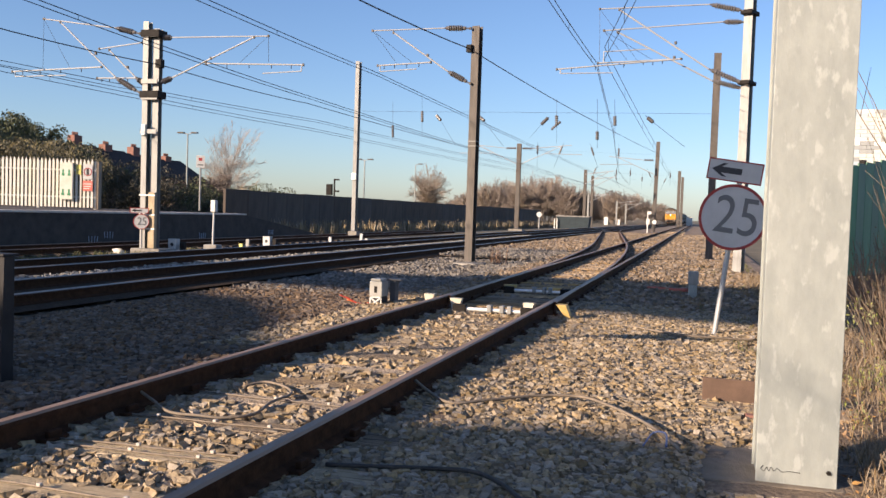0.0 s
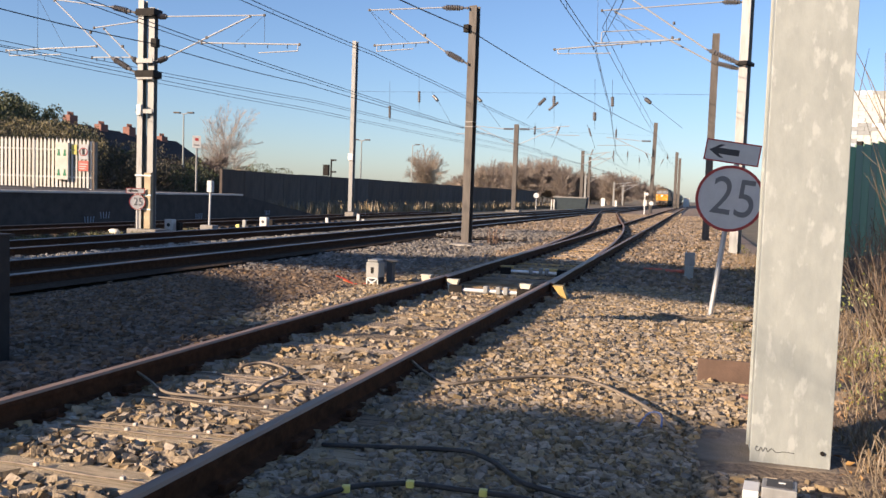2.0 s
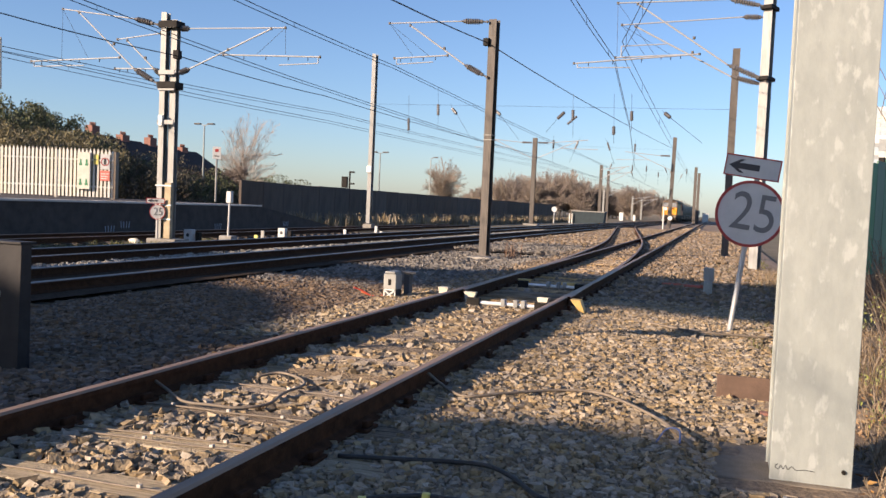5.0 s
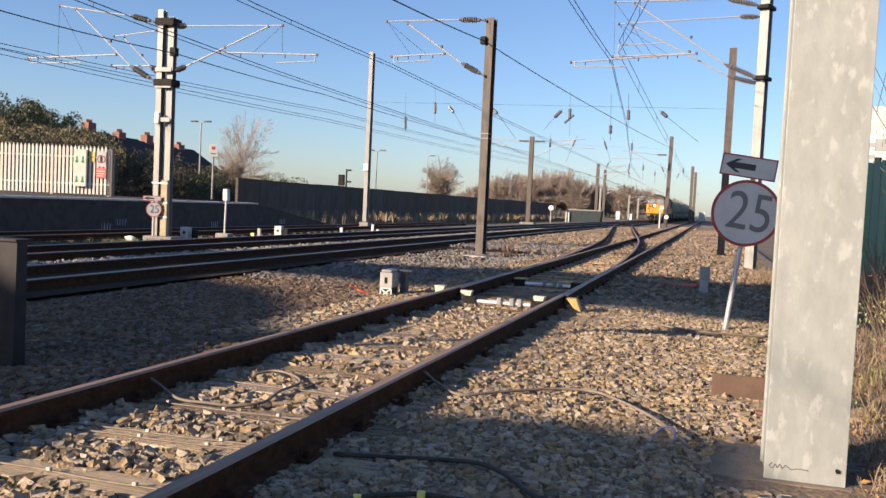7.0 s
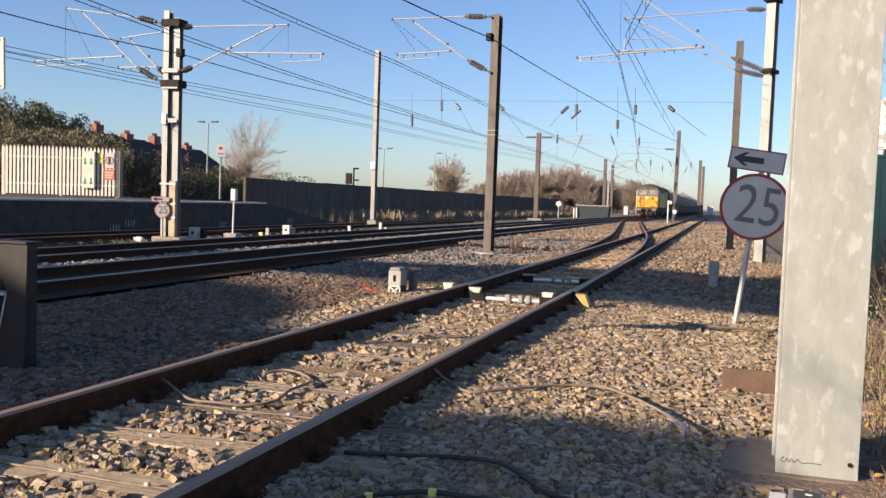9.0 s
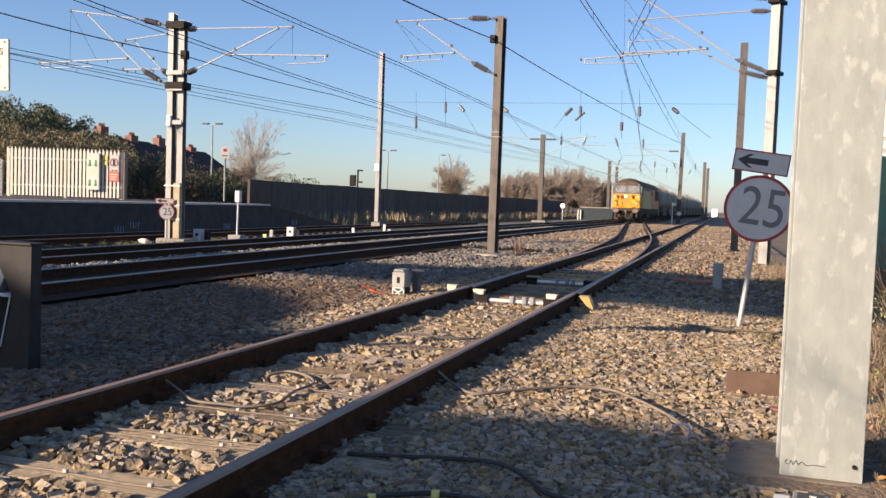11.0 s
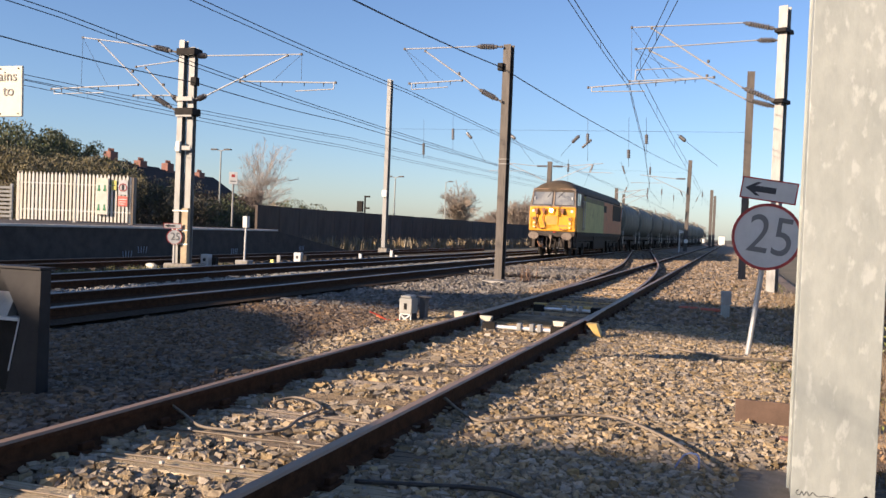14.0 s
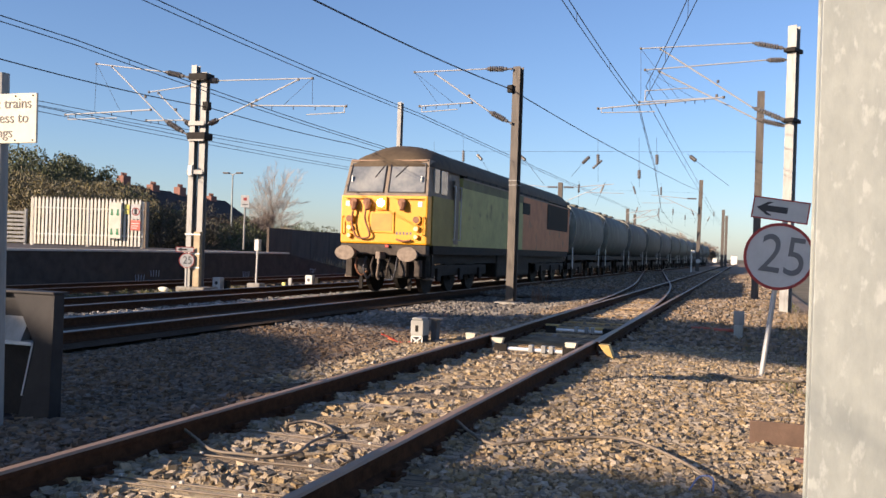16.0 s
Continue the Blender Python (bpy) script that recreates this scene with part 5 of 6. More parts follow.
for x in (-2.15, -1.85):
    bm = bmesh.new()
    box(bm, x - 0.05, x + 0.05, -0.3, -0.2, 0, 1.2)
    part("stake", bm, WHITE, ct)
for x, y, w, h, label in ((-2.5, 249, 1.6, 2.4, "white equipment cabinet far beside the line"), (-18.2, 182, 0.75, 1.6, "white equipment cabinet among far tracks"), (-16.3, 190, 0.45, 1.2, "small white cabinet far beside the line"), (-9.9, 330, 1.4, 1.6, "pale cabinet far along the line"), (-13.0, 240, 0.9, 1.5, "small white cabinet far beside the line")):
    t = thing("equipment_cabinet", label, "cabinet", "far lineside cabinets", pose(x, y, -0.3))
    bm = bmesh.new()
    box(bm, -w / 2, w / 2, -0.4, 0.4, 0, h, 0.03)
    part("housing", bm, WHITE, t)
    bm = bmesh.new()
    box(bm, -w / 2 - 0.05, w / 2 + 0.05, -0.45, 0.45, h, h + 0.1, 0.02)
    part("roof", bm, GALV_DULL, t)
jp = thing("marker_post", "white marker post with small lamps beside the crossover", "marker post", "", pose(-4.9, 90, -0.3))
bm = bmesh.new()
rod(bm, (0, 0, 0), (0, 0, 2.3), 0.06, n=8)
part("post", bm, WHITE, jp)
for k in (0, 1):
    bm = bmesh.new()
    disc(bm, 0.2 + 0.45 * k, -0.1, 2.1 - 0.9 * k, 0.15 + 0.06 * k, 0.0, 16)
    part("disc", bm, WHITE, jp)

# ---- houses behind the platform ----
BRICK = material("red_brick", (0.27, 0.125, 0.09), (0.19, 0.09, 0.07), 5, 0.85, bump=0.3)
SLATE = material("dark_roof_slate", (0.075, 0.06, 0.055), (0.05, 0.042, 0.04), 3, 0.9, bump=0.3)
matte(SLATE, 0.1)
for x, y, ridge, ch in ((-57.0, 70.6, 6.55, 7.4), (-57.0, 75.1, 6.35, 6.9), (-57.0, 79.6, 6.2, 7.0), (-57.0, 85.4, 6.0, 6.45)):
    t = thing("terraced_house", "red brick terraced house with slate roof and chimney", "house", "terraced houses", pose(x, y, -0.4))
    bm = bmesh.new()
    box(bm, -3.6, 3.6, -2.3, 2.9, 0, ridge - 2.0)
    part("wall", bm, BRICK, t)
    bm = bmesh.new()
    prism(bm, [(-3.9, ridge - 2.0), (3.9, ridge - 2.0), (0, ridge + 0.4)], "y", -2.3, 2.9)
    part("roof", bm, SLATE, t)
    bm = bmesh.new()
    box(bm, -0.4, 0.4, -0.55, 0.55, ridge - 1, ch + 0.3, 0.03)
    cs = part("chimney", bm, BRICK, t)
    for k in range(4):
        bm = bmesh.new()
        rod(bm, (0.0, -0.33 + k * 0.22, ch + 0.3), (0.0, -0.33 + k * 0.22, ch + 0.62), 0.09, 0.07, n=8)
        part("chimney_pot", bm, BRICK, cs)
    for k in (-1.6, 1.6):
        bm = bmesh.new()
        box(bm, 3.56, 3.64, k - 0.5, k + 0.5, 1.3, 2.6, 0.01)
        part("window", bm, GLASS, t)

# ---- trees ----
BARK = material("pale_bark", (0.26, 0.20, 0.15), (0.17, 0.13, 0.10), 3, 0.9)
TWIG = material("brown_twigs", (0.27, 0.19, 0.13), (0.19, 0.135, 0.095), 1.2, 0.9, island=0.25)
TWIG_DARK = material("dark_twigs", (0.17, 0.12, 0.08), (0.10, 0.072, 0.052), 2, 0.9, island=0.3)
LEAF_DARK = material("dark_evergreen_leaves", (0.075, 0.088, 0.036), (0.11, 0.115, 0.048), 1.0, 0.7, island=0.5)
LEAF_OLIVE = material("olive_scrub_leaves", (0.18, 0.145, 0.07), (0.12, 0.105, 0.05), 1.0, 0.8, island=0.5)
LEAF_LIGHT = material("yellow_green_leaves", (0.286, 0.286, 0.082), (0.177, 0.204, 0.061), 6, 0.6, island=0.35)


def branching(seed, height, spread, depth, r0, twig_r, droop=0.0, kids=(3, 5)):
    """Segments (a, b, ra, rb) of a leafless tree or shrub."""
    rng = random.Random(seed)
    segs = []

    def grow(p, d, length, r, level):
        steps = 3 if level < depth else 2
        q, dd = p, d
        for s in range(steps):
            dd = (dd + Vector((rng.gauss(0, 0.13), rng.gauss(0, 0.13), rng.gauss(0, 0.07) - droop * level * 0.03))).normalized()
            nq = q + dd * length / steps
            ra = r * (1 - 0.25 * s / steps)
            segs.append((q, nq, max(ra, twig_r), max(ra * 0.8, twig_r)))
            q = nq
            if level < depth and (s > 0 or level > 0):
                for _ in range(rng.randint(1, 2) if s < steps - 1 else rng.randint(*kids) - 1):
                    a = rng.uniform(0, math.tau)
                    side = Vector((math.cos(a), math.sin(a), rng.uniform(-0.1, 0.5)))
                    nd = (dd * rng.uniform(0.5, 0.9) + side * spread * rng.uniform(0.6, 1.1)).normalized()
                    grow(q, nd, length * rng.uniform(0.5, 0.78), r * 0.55, level + 1)

    grow(Vector((0, 0, 0)), Vector((0, 0, 1)), height * 0.42, r0, 0)
    return segs


def sticks(segs, n=3):
    v, f = [], []
    for a, b, ra, rb in segs:
        q = (b - a).to_track_quat("Z", "Y")
        k = len(v)
        for p, r in ((a, ra), (b, rb)):
            for i in range(n):
                w = q @ Vector((r * math.cos(i * math.tau / n), r * math.sin(i * math.tau / n), 0))
                v.append((p.x + w.x, p.y + w.y, p.z + w.z))
        for i in range(n):
            f.append((k + i, k + (i + 1) % n, k + n + (i + 1) % n, k + n + i))
    return v, f


def raw_mesh(name, v, f, mat):
    me = bpy.data.meshes.new(name)
    me.from_pydata(v, [], f)
    me.materials.append(mat)
    return me


def bare_tree(seed, height, label, twig_r=0.02, mat=None, spread=0.8, depth=4, name="bare_tree", group="bare trees"):
    segs = branching(seed, height, spread, depth, height * 0.022, twig_r)
    top = max(s[1].z for s in segs)
    k = height / top
    segs = [(a * k, b * k, ra, rb) for a, b, ra, rb in segs]
    t = thing(name, label, "tree", group)
    big_s = [s for s in segs if s[2] > twig_r * 1.6]
    small = [s for s in segs if s[2] <= twig_r * 1.6]
    o = new("trunk", raw_mesh("trunk", *sticks(big_s, 6), BARK))
    o.parent = t
    o = new("crown", raw_mesh("crown", *sticks(small, 3), mat or TWIG))
    o.parent = t
    return t


def crown_tree(seed, label, height, wide, low, mat, trunk_mat, limbs=30, twig_r=0.012, group="bare trees", name="bare_tree", rise=0.55):
    """A leafless tree: limbs that rise from the trunk and bow out to a rounded crown, with side branches and fine twigs."""
    rng = random.Random(seed)
    t = thing(name, label, "tree", group)
    half = (height - low) / 2
    mid = Vector((0, 0, low + half))
    thick, fine = [], []
    top = Vector((rng.gauss(0, 0.04) * height, rng.gauss(0, 0.04) * height, low + half * 1.1))
    r0 = 0.014 * height + twig_r
    thick.append((Vector((0, 0, -0.4)), top * 0.35, r0, r0 * 0.8))
    thick.append((top * 0.35, top, r0 * 0.8, r0 * 0.3))
    for _ in range(limbs):
        a, el = rng.uniform(0, math.tau), rng.uniform(-0.85, 1.0)
        c = math.sqrt(max(0.0, 1 - el * el))
        bulge = rng.uniform(0.78, 1.0) * (1 + 0.16 * math.sin(3 * a + seed) * c)
        tip = mid + Vector((math.cos(a) * c * wide, math.sin(a) * c * wide, el * half)) * bulge
        base = top * rng.uniform(0.2, 0.95)
        base.z = max(0.12 * height, min(base.z, tip.z - 0.35 * wide))
        bow = base.lerp(tip, 0.45) + Vector((0, 0, rise * rng.uniform(0.2, 0.6) * (tip - base).length * (1 - max(el, 0))))
        n, p = 7, base
        for k in range(1, n + 1):
            u = k / n
            q = base * (1 - u) ** 2 + bow * 2 * u * (1 - u) + tip * u * u
            q += Vector((rng.gauss(0, 1), rng.gauss(0, 1), rng.gauss(0, 1))) * 0.012 * height * (1 - u)
            ra = r0 * 0.16 * (1 - u) ** 1.5 + twig_r
            thick.append((p, q, ra, ra * 0.9))
            d = (q - p).normalized()
            if k > 1:
                for _ in range(4):
                    e = (d + Vector((rng.gauss(0, 0.6), rng.gauss(0, 0.6), rng.gauss(0.15, 0.45)))).normalized()
                    m1 = q + e * wide * rng.uniform(0.12, 0.3)
                    fine.append((p.lerp(q, rng.random()), m1, twig_r, twig_r * 0.7))
                    for _ in range(5):
                        e2 = (e + Vector((rng.gauss(0, 0.6), rng.gauss(0, 0.6), rng.gauss(0.1, 0.4)))).normalized()
                        fine.append((q.lerp(m1, rng.uniform(0.2, 1.0)), m1 + e2 * wide * rng.uniform(0.05, 0.15), twig_r * 0.65, twig_r * 0.4))
            p = q
    for nm, sg, m, sides in (("trunk", thick, trunk_mat, 4), ("crown", fine, mat, 3)):
        o = new(nm, raw_mesh(nm, *sticks(sg, sides), m))
        o.parent = t
        o["kind"] = "stuff"
    return t


TWIG_HAZE = material("pale_brown_twigs", (0.319, 0.251, 0.190), (0.251, 0.198, 0.152), 0.6, 0.95, island=0.25)
TWIG_MAUVE = material("mauve_brown_twigs", (0.257, 0.207, 0.172), (0.203, 0.164, 0.136), 0.6, 0.95, island=0.25)
tree = crown_tree(77, "round-headed leafless tree far behind the barrier", 10.0, 3.5, 1.8, TWIG_HAZE, TWIG_HAZE, 90, 0.016)
tree.matrix_basis = pose(-50.3, 162.0, -0.4)
PALE_TWIG = material("pale_twigs", (0.42, 0.35, 0.29), (0.32, 0.265, 0.22), 1.2, 0.9, island=0.2)
tree = crown_tree(12, "leafless pale tree behind the platform", 8.1, 2.3, 1.2, PALE_TWIG, PALE_TWIG, 56, 0.006, rise=0.2)
tree.matrix_basis = pose(-35.95, 63.0, -0.3)
woods = [crown_tree(20 + k, "leafless hazy brown tree in the distant wood", 11.0, 3.6 + 0.5 * k, 0.6, TWIG_HAZE if k % 2 == 0 else TWIG_MAUVE, TWIG_MAUVE, 48, 0.026, "distant wood", "woodland_tree") for k in range(4)]
random.seed(5)
n_w = 92
SKYLINE = [(-82, 3.0), (-70, 4.6), (-65, 7.6), (-58.5, 10.3), (-49, 11.0), (-42, 13.0), (-37, 10.8), (-29, 8.7), (-23, 8.9), (-14, 6.0), (-8, 4.6)]
for i in range(n_w):
    x = -82 + 74 * i / (n_w - 1) + random.uniform(-0.8, 0.8)
    h = next((a[1] + (b[1] - a[1]) * (x - a[0]) / (b[0] - a[0]) for a, b in zip(SKYLINE, SKYLINE[1:]) if a[0] <= x <= b[0]), 6.0)
    far_by = 1.0 if x < -19 else 1.7
    y = (250 + random.uniform(-14, 16)) * far_by
    z = (h + 0.5) * random.uniform(0.8, 1.02) * far_by / 11.0
    m = pose(x * y / 250, y, -0.5, 0, 0, random.uniform(0, 360)) @ Matrix.Diagonal((random.uniform(0.7, 1.0), 0.8, z, 1))
    if i < 4:
        woods[i].matrix_basis = m
    else:
        o = copy_thing(woods[i % 4], pose(0, 0, 0))
        o.matrix_basis = m


def leaf_cloud(rng, centre, radii, count, size):
    """Small bent leaf cards spread in an uneven clump."""
    v, f = [], []
    lumps = [(Vector((rng.uniform(-0.7, 0.7), rng.uniform(-0.7, 0.7), rng.uniform(-0.8, 0.5))), rng.uniform(0.3, 0.5)) for _ in range(24)]
    for _ in range(count):
        c, r = rng.choice(lumps)
        d = Vector((rng.gauss(0, 1), rng.gauss(0, 1), rng.gauss(0, 1))).normalized() * r * rng.uniform(0.75, 1.05)
        p = Vector([centre[i] + (c[i] + d[i]) * radii[i] for i in range(3)])
        q = Euler((rng.uniform(0, 6), rng.uniform(0, 6), rng.uniform(0, 6))).to_quaternion()
        s = size * rng.uniform(0.6, 1.3)
        k = len(v)
        for u, w, b in ((-1, 0, 0), (0, -0.5, 0.15), (1, 0, 0), (0, 0.5, 0.15)):
            v.append(p + q @ Vector((u * s, w * s, b * s)))
        f += [(k, k + 1, k + 2), (k, k + 2, k + 3)]
    return [tuple(p) for p in v], f


def leafy(name, seed, at, radii, count, size, mat, label, group):
    rng = random.Random(seed)
    t = thing(name, label, "shrub", group, at)
    v, f = leaf_cloud(rng, (0, 0, radii[2] * 0.9), radii, count, size)
    o = new("crown", raw_mesh("crown", v, f, mat))
    o.parent = t
    segs = [(Vector((0, 0, -0.4)), Vector((0, 0, radii[2])), 0.12, 0.06)]
    for k in range(7):
        a = rng.uniform(0, math.tau)
        segs.append((Vector((0, 0, 0.2)), Vector((math.cos(a) * radii[0] * 0.6, math.sin(a) * radii[1] * 0.6, radii[2] * rng.uniform(0.7, 1.3))), 0.06, 0.02))
    o = new("trunk", raw_mesh("trunk", *sticks(segs, 5), BARK))
    o.parent = t
    return t


for k, (x, y, r, h) in enumerate(((-43.4, 43.2, 3.0, 3.8), (-43.0, 45.2, 2.6, 3.75), (-43.4, 46.6, 2.6, 3.8), (-43.0, 48.0, 2.4, 3.7), (-43.2, 49.4, 2.3, 3.65), (-43.0, 50.4, 1.9, 3.65), (-43.0, 51.2, 1.6, 3.3), (-43.0, 51.9, 1.5, 2.9), (-43.0, 52.6, 1.4, 2.3), (-40.4, 44.6, 3.0, 2.9), (-40.4, 47.4, 2.8, 2.8), (-40.8, 50.0, 2.4, 2.6), (-42.0, 41.0, 3.4, 3.7))):
    leafy("evergreen_tree", 40 + k, pose(x, y, -0.2), (r, r, h * 1.07), 17000, 0.095, LEAF_DARK, "dark dense evergreen tree behind the platform", "evergreen trees")
for k, (x, y, r, h) in enumerate(((-33, 34.5, 2.4, 1.6), (-36, 36.5, 2.8, 1.9), (-34, 40, 2.6, 1.6), (-36.5, 44, 2.6, 1.7), (-37, 33.5, 2.6, 1.8), (-32, 37.5, 2.3, 1.4))):
    leafy("scrub", 60 + k, pose(x, y, 1.0), (r, r, h * 1.2), 10000, 0.07, LEAF_OLIVE, "olive brown scrub behind the platform fence", "scrub bushes")
for k, (x, y, r, h) in enumerate(((-35, 48, 2.6, 2.0), (-37, 52, 2.6, 2.0), (-36, 57, 2.6, 1.7), (-38, 62, 3, 1.9), (-33.5, 55, 2.2, 1.3), (-36.5, 68, 3, 1.7), (-31.5, 46, 2.2, 1.5), (-32.5, 50.5, 2.2, 1.4))):
    leafy("dark_scrub", 80 + k, pose(x, y, 0.0), (r, r, h * 1.06), 7000, 0.08, LEAF_DARK if k % 2 else material("bramble_leaves", (0.10, 0.085, 0.05), (0.065, 0.057, 0.036), 1, 0.8, island=0.4), "dark bramble scrub behind the platform end", "scrub bushes")
tree = bare_tree(31, 3.3, "small leafless thorn tree behind the platform", 0.010, TWIG_MAUVE, 0.8, 5)
tree.matrix_basis = pose(-33.2, 56.5, 0.3)

# ---- right-hand side: green fence, pale building, scrub ----
GREEN_PANEL = material("green_painted_panels", (0.06, 0.205, 0.10), (0.042, 0.155, 0.075), 2, 0.55, stretch=(1, 1, 0.3), objrand=0.15)
gf = thing("green_fence", "tall green painted boarded fence", "fence", "", pose(2.3, 17.3, -0.24, 0, 0, 62))
for k in range(16):
    bm = bmesh.new()
    box(bm, k * 0.42, k * 0.42 + 0.40, 0, 0.03, 0.45, 2.46 + 0.05 * k, 0.006)
    part("board", bm, GREEN_PANEL, gf)
    if k % 4 == 0:
        bm = bmesh.new()
        box(bm, k * 0.42 - 0.05, k * 0.42 + 0.05, 0.03, 0.13, -0.3, 2.5 + 0.05 * k)
        part("post", bm, DARK, gf)
bm = bmesh.new()
box(bm, 0, 6.7, 0.002, 0.05, -0.3, 0.45)
part("gravel_board", bm, material("brown_gravel_board", (0.16, 0.11, 0.07), (0.11, 0.075, 0.05), 3, 0.9), gf)

bld = thing("office_building", "pale building clad in staggered cream and grey panels", "building", "", pose(17.0, 121, -0.4))
bm = bmesh.new()
box(bm, 0, 30, 0.3, 20, 0, 15.9)
part("wall", bm, GALV_DULL, bld)
PANELS = [material("cream_cladding", (0.60, 0.59, 0.54), (0.53, 0.52, 0.47), 2, 0.6), material("white_cladding", (0.74, 0.75, 0.73), (0.67, 0.68, 0.66), 2, 0.6), material("grey_cladding", (0.34, 0.35, 0.34), (0.29, 0.30, 0.29), 2, 0.6), material("pale_blue_cladding", (0.42, 0.48, 0.52), (0.37, 0.43, 0.46), 2, 0.6)]
rng = random.Random(3)
pms = []
for mt in PANELS:
    bm = bmesh.new()
    box(bm, 0, 1.56, 0, 0.3, 0, 0.48)
    pms.append(mesh_of("cladding_panel", bm, mt))
for row in range(18):
    for col in range(9):
        o = new("cladding_panel", rng.choice(pms + pms[:1]))
        o.parent = bld
        o.matrix_basis = pose(col * 1.6 + (0.8 if row % 2 else 0) - 0.4, 0.0 + rng.uniform(0, 0.05), 7.2 + row * 0.5)
for col in range(5):
    bm = bmesh.new()
    box(bm, 0.8 + col * 3.2, 2.4 + col * 3.2, -0.05, 0.02, 8.7, 9.15)
    part("window", bm, GLASS, bld)


def shrub(seed, at, height, label, stems, r, mat, leaves=0, leaf_mat=None, spread=0.55):
    rng = random.Random(seed)
    t = thing("bare_shrub", label, "shrub", "bare shrubs", at)
    segs = []
    tips = []
    for _ in range(stems):
        a, tilt = rng.uniform(0, math.tau), rng.uniform(0.05, spread)
        d = Vector((math.cos(a) * tilt, math.sin(a) * tilt, 1)).normalized()
        p = Vector((rng.gauss(0, 0.1), rng.gauss(0, 0.1), -0.05))
        L = height * rng.uniform(0.5, 1.05)
        n = 6
        for s in range(n):
            d = (d + Vector((rng.gauss(0, 0.07), rng.gauss(0, 0.07), -0.01))).normalized()
            q = p + d * L / n
            segs.append((p, q, r * (1 - s / n) + 0.0015, r * (1 - (s + 1) / n) + 0.0015))
            if s >= 1:
                for _ in range(rng.randint(0, 2)):
                    e = (d + Vector((rng.gauss(0, 0.5), rng.gauss(0, 0.5), rng.gauss(0.1, 0.3)))).normalized()
                    m2 = p + e * L * rng.uniform(0.08, 0.22)
                    segs.append((p, m2, 0.003, 0.0015))
                    tips.append(m2)
            p = q
        tips.append(p)
    o = new("stem", raw_mesh("stem", *sticks(segs, 4), mat))
    o.parent = t
    o["kind"] = "stuff"
    if leaves:
        v, f = [], []
        for _ in range(leaves):
            p = rng.choice(tips) + Vector((rng.gauss(0, 0.03), rng.gauss(0, 0.03), rng.gauss(0, 0.03)))
            qd = Euler((rng.uniform(0, 6), rng.uniform(0, 6), rng.uniform(0, 6))).to_quaternion()
            s = rng.uniform(0.008, 0.019)
            k = len(v)
            for u, w, b in ((-1, 0, 0), (0, -0.45, 0.2), (1, 0, 0), (0, 0.45, 0.2)):
                v.append(tuple(p + qd @ Vector((u * s, w * s, b * s))))
            f += [(k, k + 1, k + 2), (k, k + 2, k + 3)]
        o = new("leaves", raw_mesh("leaves", v, f, leaf_mat))
        o.parent = t
        o["kind"] = "stuff"
    return t


STEM = material("grey_brown_stems", (0.25, 0.195, 0.13), (0.16, 0.122, 0.082), 8, 0.85)
shrub(1, pose(1.42, 6.4, -0.24), 0.95, "scrubby shrub with yellow-green leaves by the galvanised mast", 20, 0.005, STEM, 1700, LEAF_LIGHT, 0.5)
shrub(2, pose(1.75, 7.4, -0.24), 1.1, "scrubby shrub with sparse green leaves on the verge", 18, 0.005, STEM, 1300, LEAF_LIGHT, 0.6)
shrub(3, pose(1.9, 6.2, -0.24), 2.9, "tall bare whip-stemmed shrub on the verge", 16, 0.009, STEM, 0, None, 0.35)
shrub(4, pose(2.1, 8.3, -0.24), 2.6, "tall bare whip-stemmed shrub on the verge", 22, 0.008, STEM, 60, LEAF_LIGHT, 0.45)
shrub(5, pose(1.2, 5.0, -0.24), 0.34, "low tangle of dry stems at the mast foot", 60, 0.0022, STEM, 0, None, 1.3)
shrub(6, pose(0.98, 4.5, -0.24), 0.3, "low tangle of dry stems at the mast foot", 60, 0.0022, STEM, 0, None, 1.4)
shrub(7, pose(2.0, 10.2, -0.24), 1.5, "dark bramble thicket on the verge", 70, 0.006, TWIG_DARK, 500, LEAF_OLIVE, 0.8)
shrub(8, pose(2.4, 12.5, -0.24), 1.4, "dark bramble thicket on the verge", 70, 0.006, TWIG_DARK, 400, LEAF_OLIVE, 0.8)
shrub(9, pose(2.5, 14.8, -0.24), 1.3, "reddish bramble thicket below the green fence", 70, 0.006, material("red_bramble", (0.24, 0.13, 0.08), (0.16, 0.085, 0.05), 6, 0.9), 300, LEAF_OLIVE, 0.8)
shrub(10, pose(1.6, 17.5, -0.24), 0.8, "dry reddish undergrowth by the line", 60, 0.005, GRASS, 0, None, 0.9)

# ---- turnout equipment ----
PALE_METAL = plain("pale_metal", (0.72, 0.72, 0.70), 0.35, 0.3)
BLOCK_CREAM = material("cream_block_paint", (0.666, 0.603, 0.468), (0.558, 0.486, 0.342), 8, 0.6)
YELLOW_BLOCK = material("chipped_yellow_paint", (0.612, 0.414, 0.135), (0.495, 0.315, 0.090), 10, 0.6)
for y, half in ((11.35, 0.46), (14.65, 0.48)):
    t = thing("stretcher_bar", "pale metal stretcher bar between the switch blades", "switch bar", "stretcher bars", pose(SIDING_X + 0.2, y, -0.105))
    bm = bmesh.new()
    rod(bm, (-half, 0, 0), (half, 0, 0), 0.026, n=12)
    part("bar", bm, PALE_METAL, t)
    for s in (-1, 1):
        bm = bmesh.new()
        box(bm, s * half - 0.09, s * half + 0.09, -0.05, 0.05, -0.07, 0.06, 0.01)
        part("bracket", bm, DARK, t)
    for x in (-0.05, 0.12, 0.22):
        bm = bmesh.new()
        box(bm, x - 0.03, x + 0.03, -0.055, 0.055, -0.03, 0.07, 0.01)
        part("clamp", bm, GALV_DULL, t)
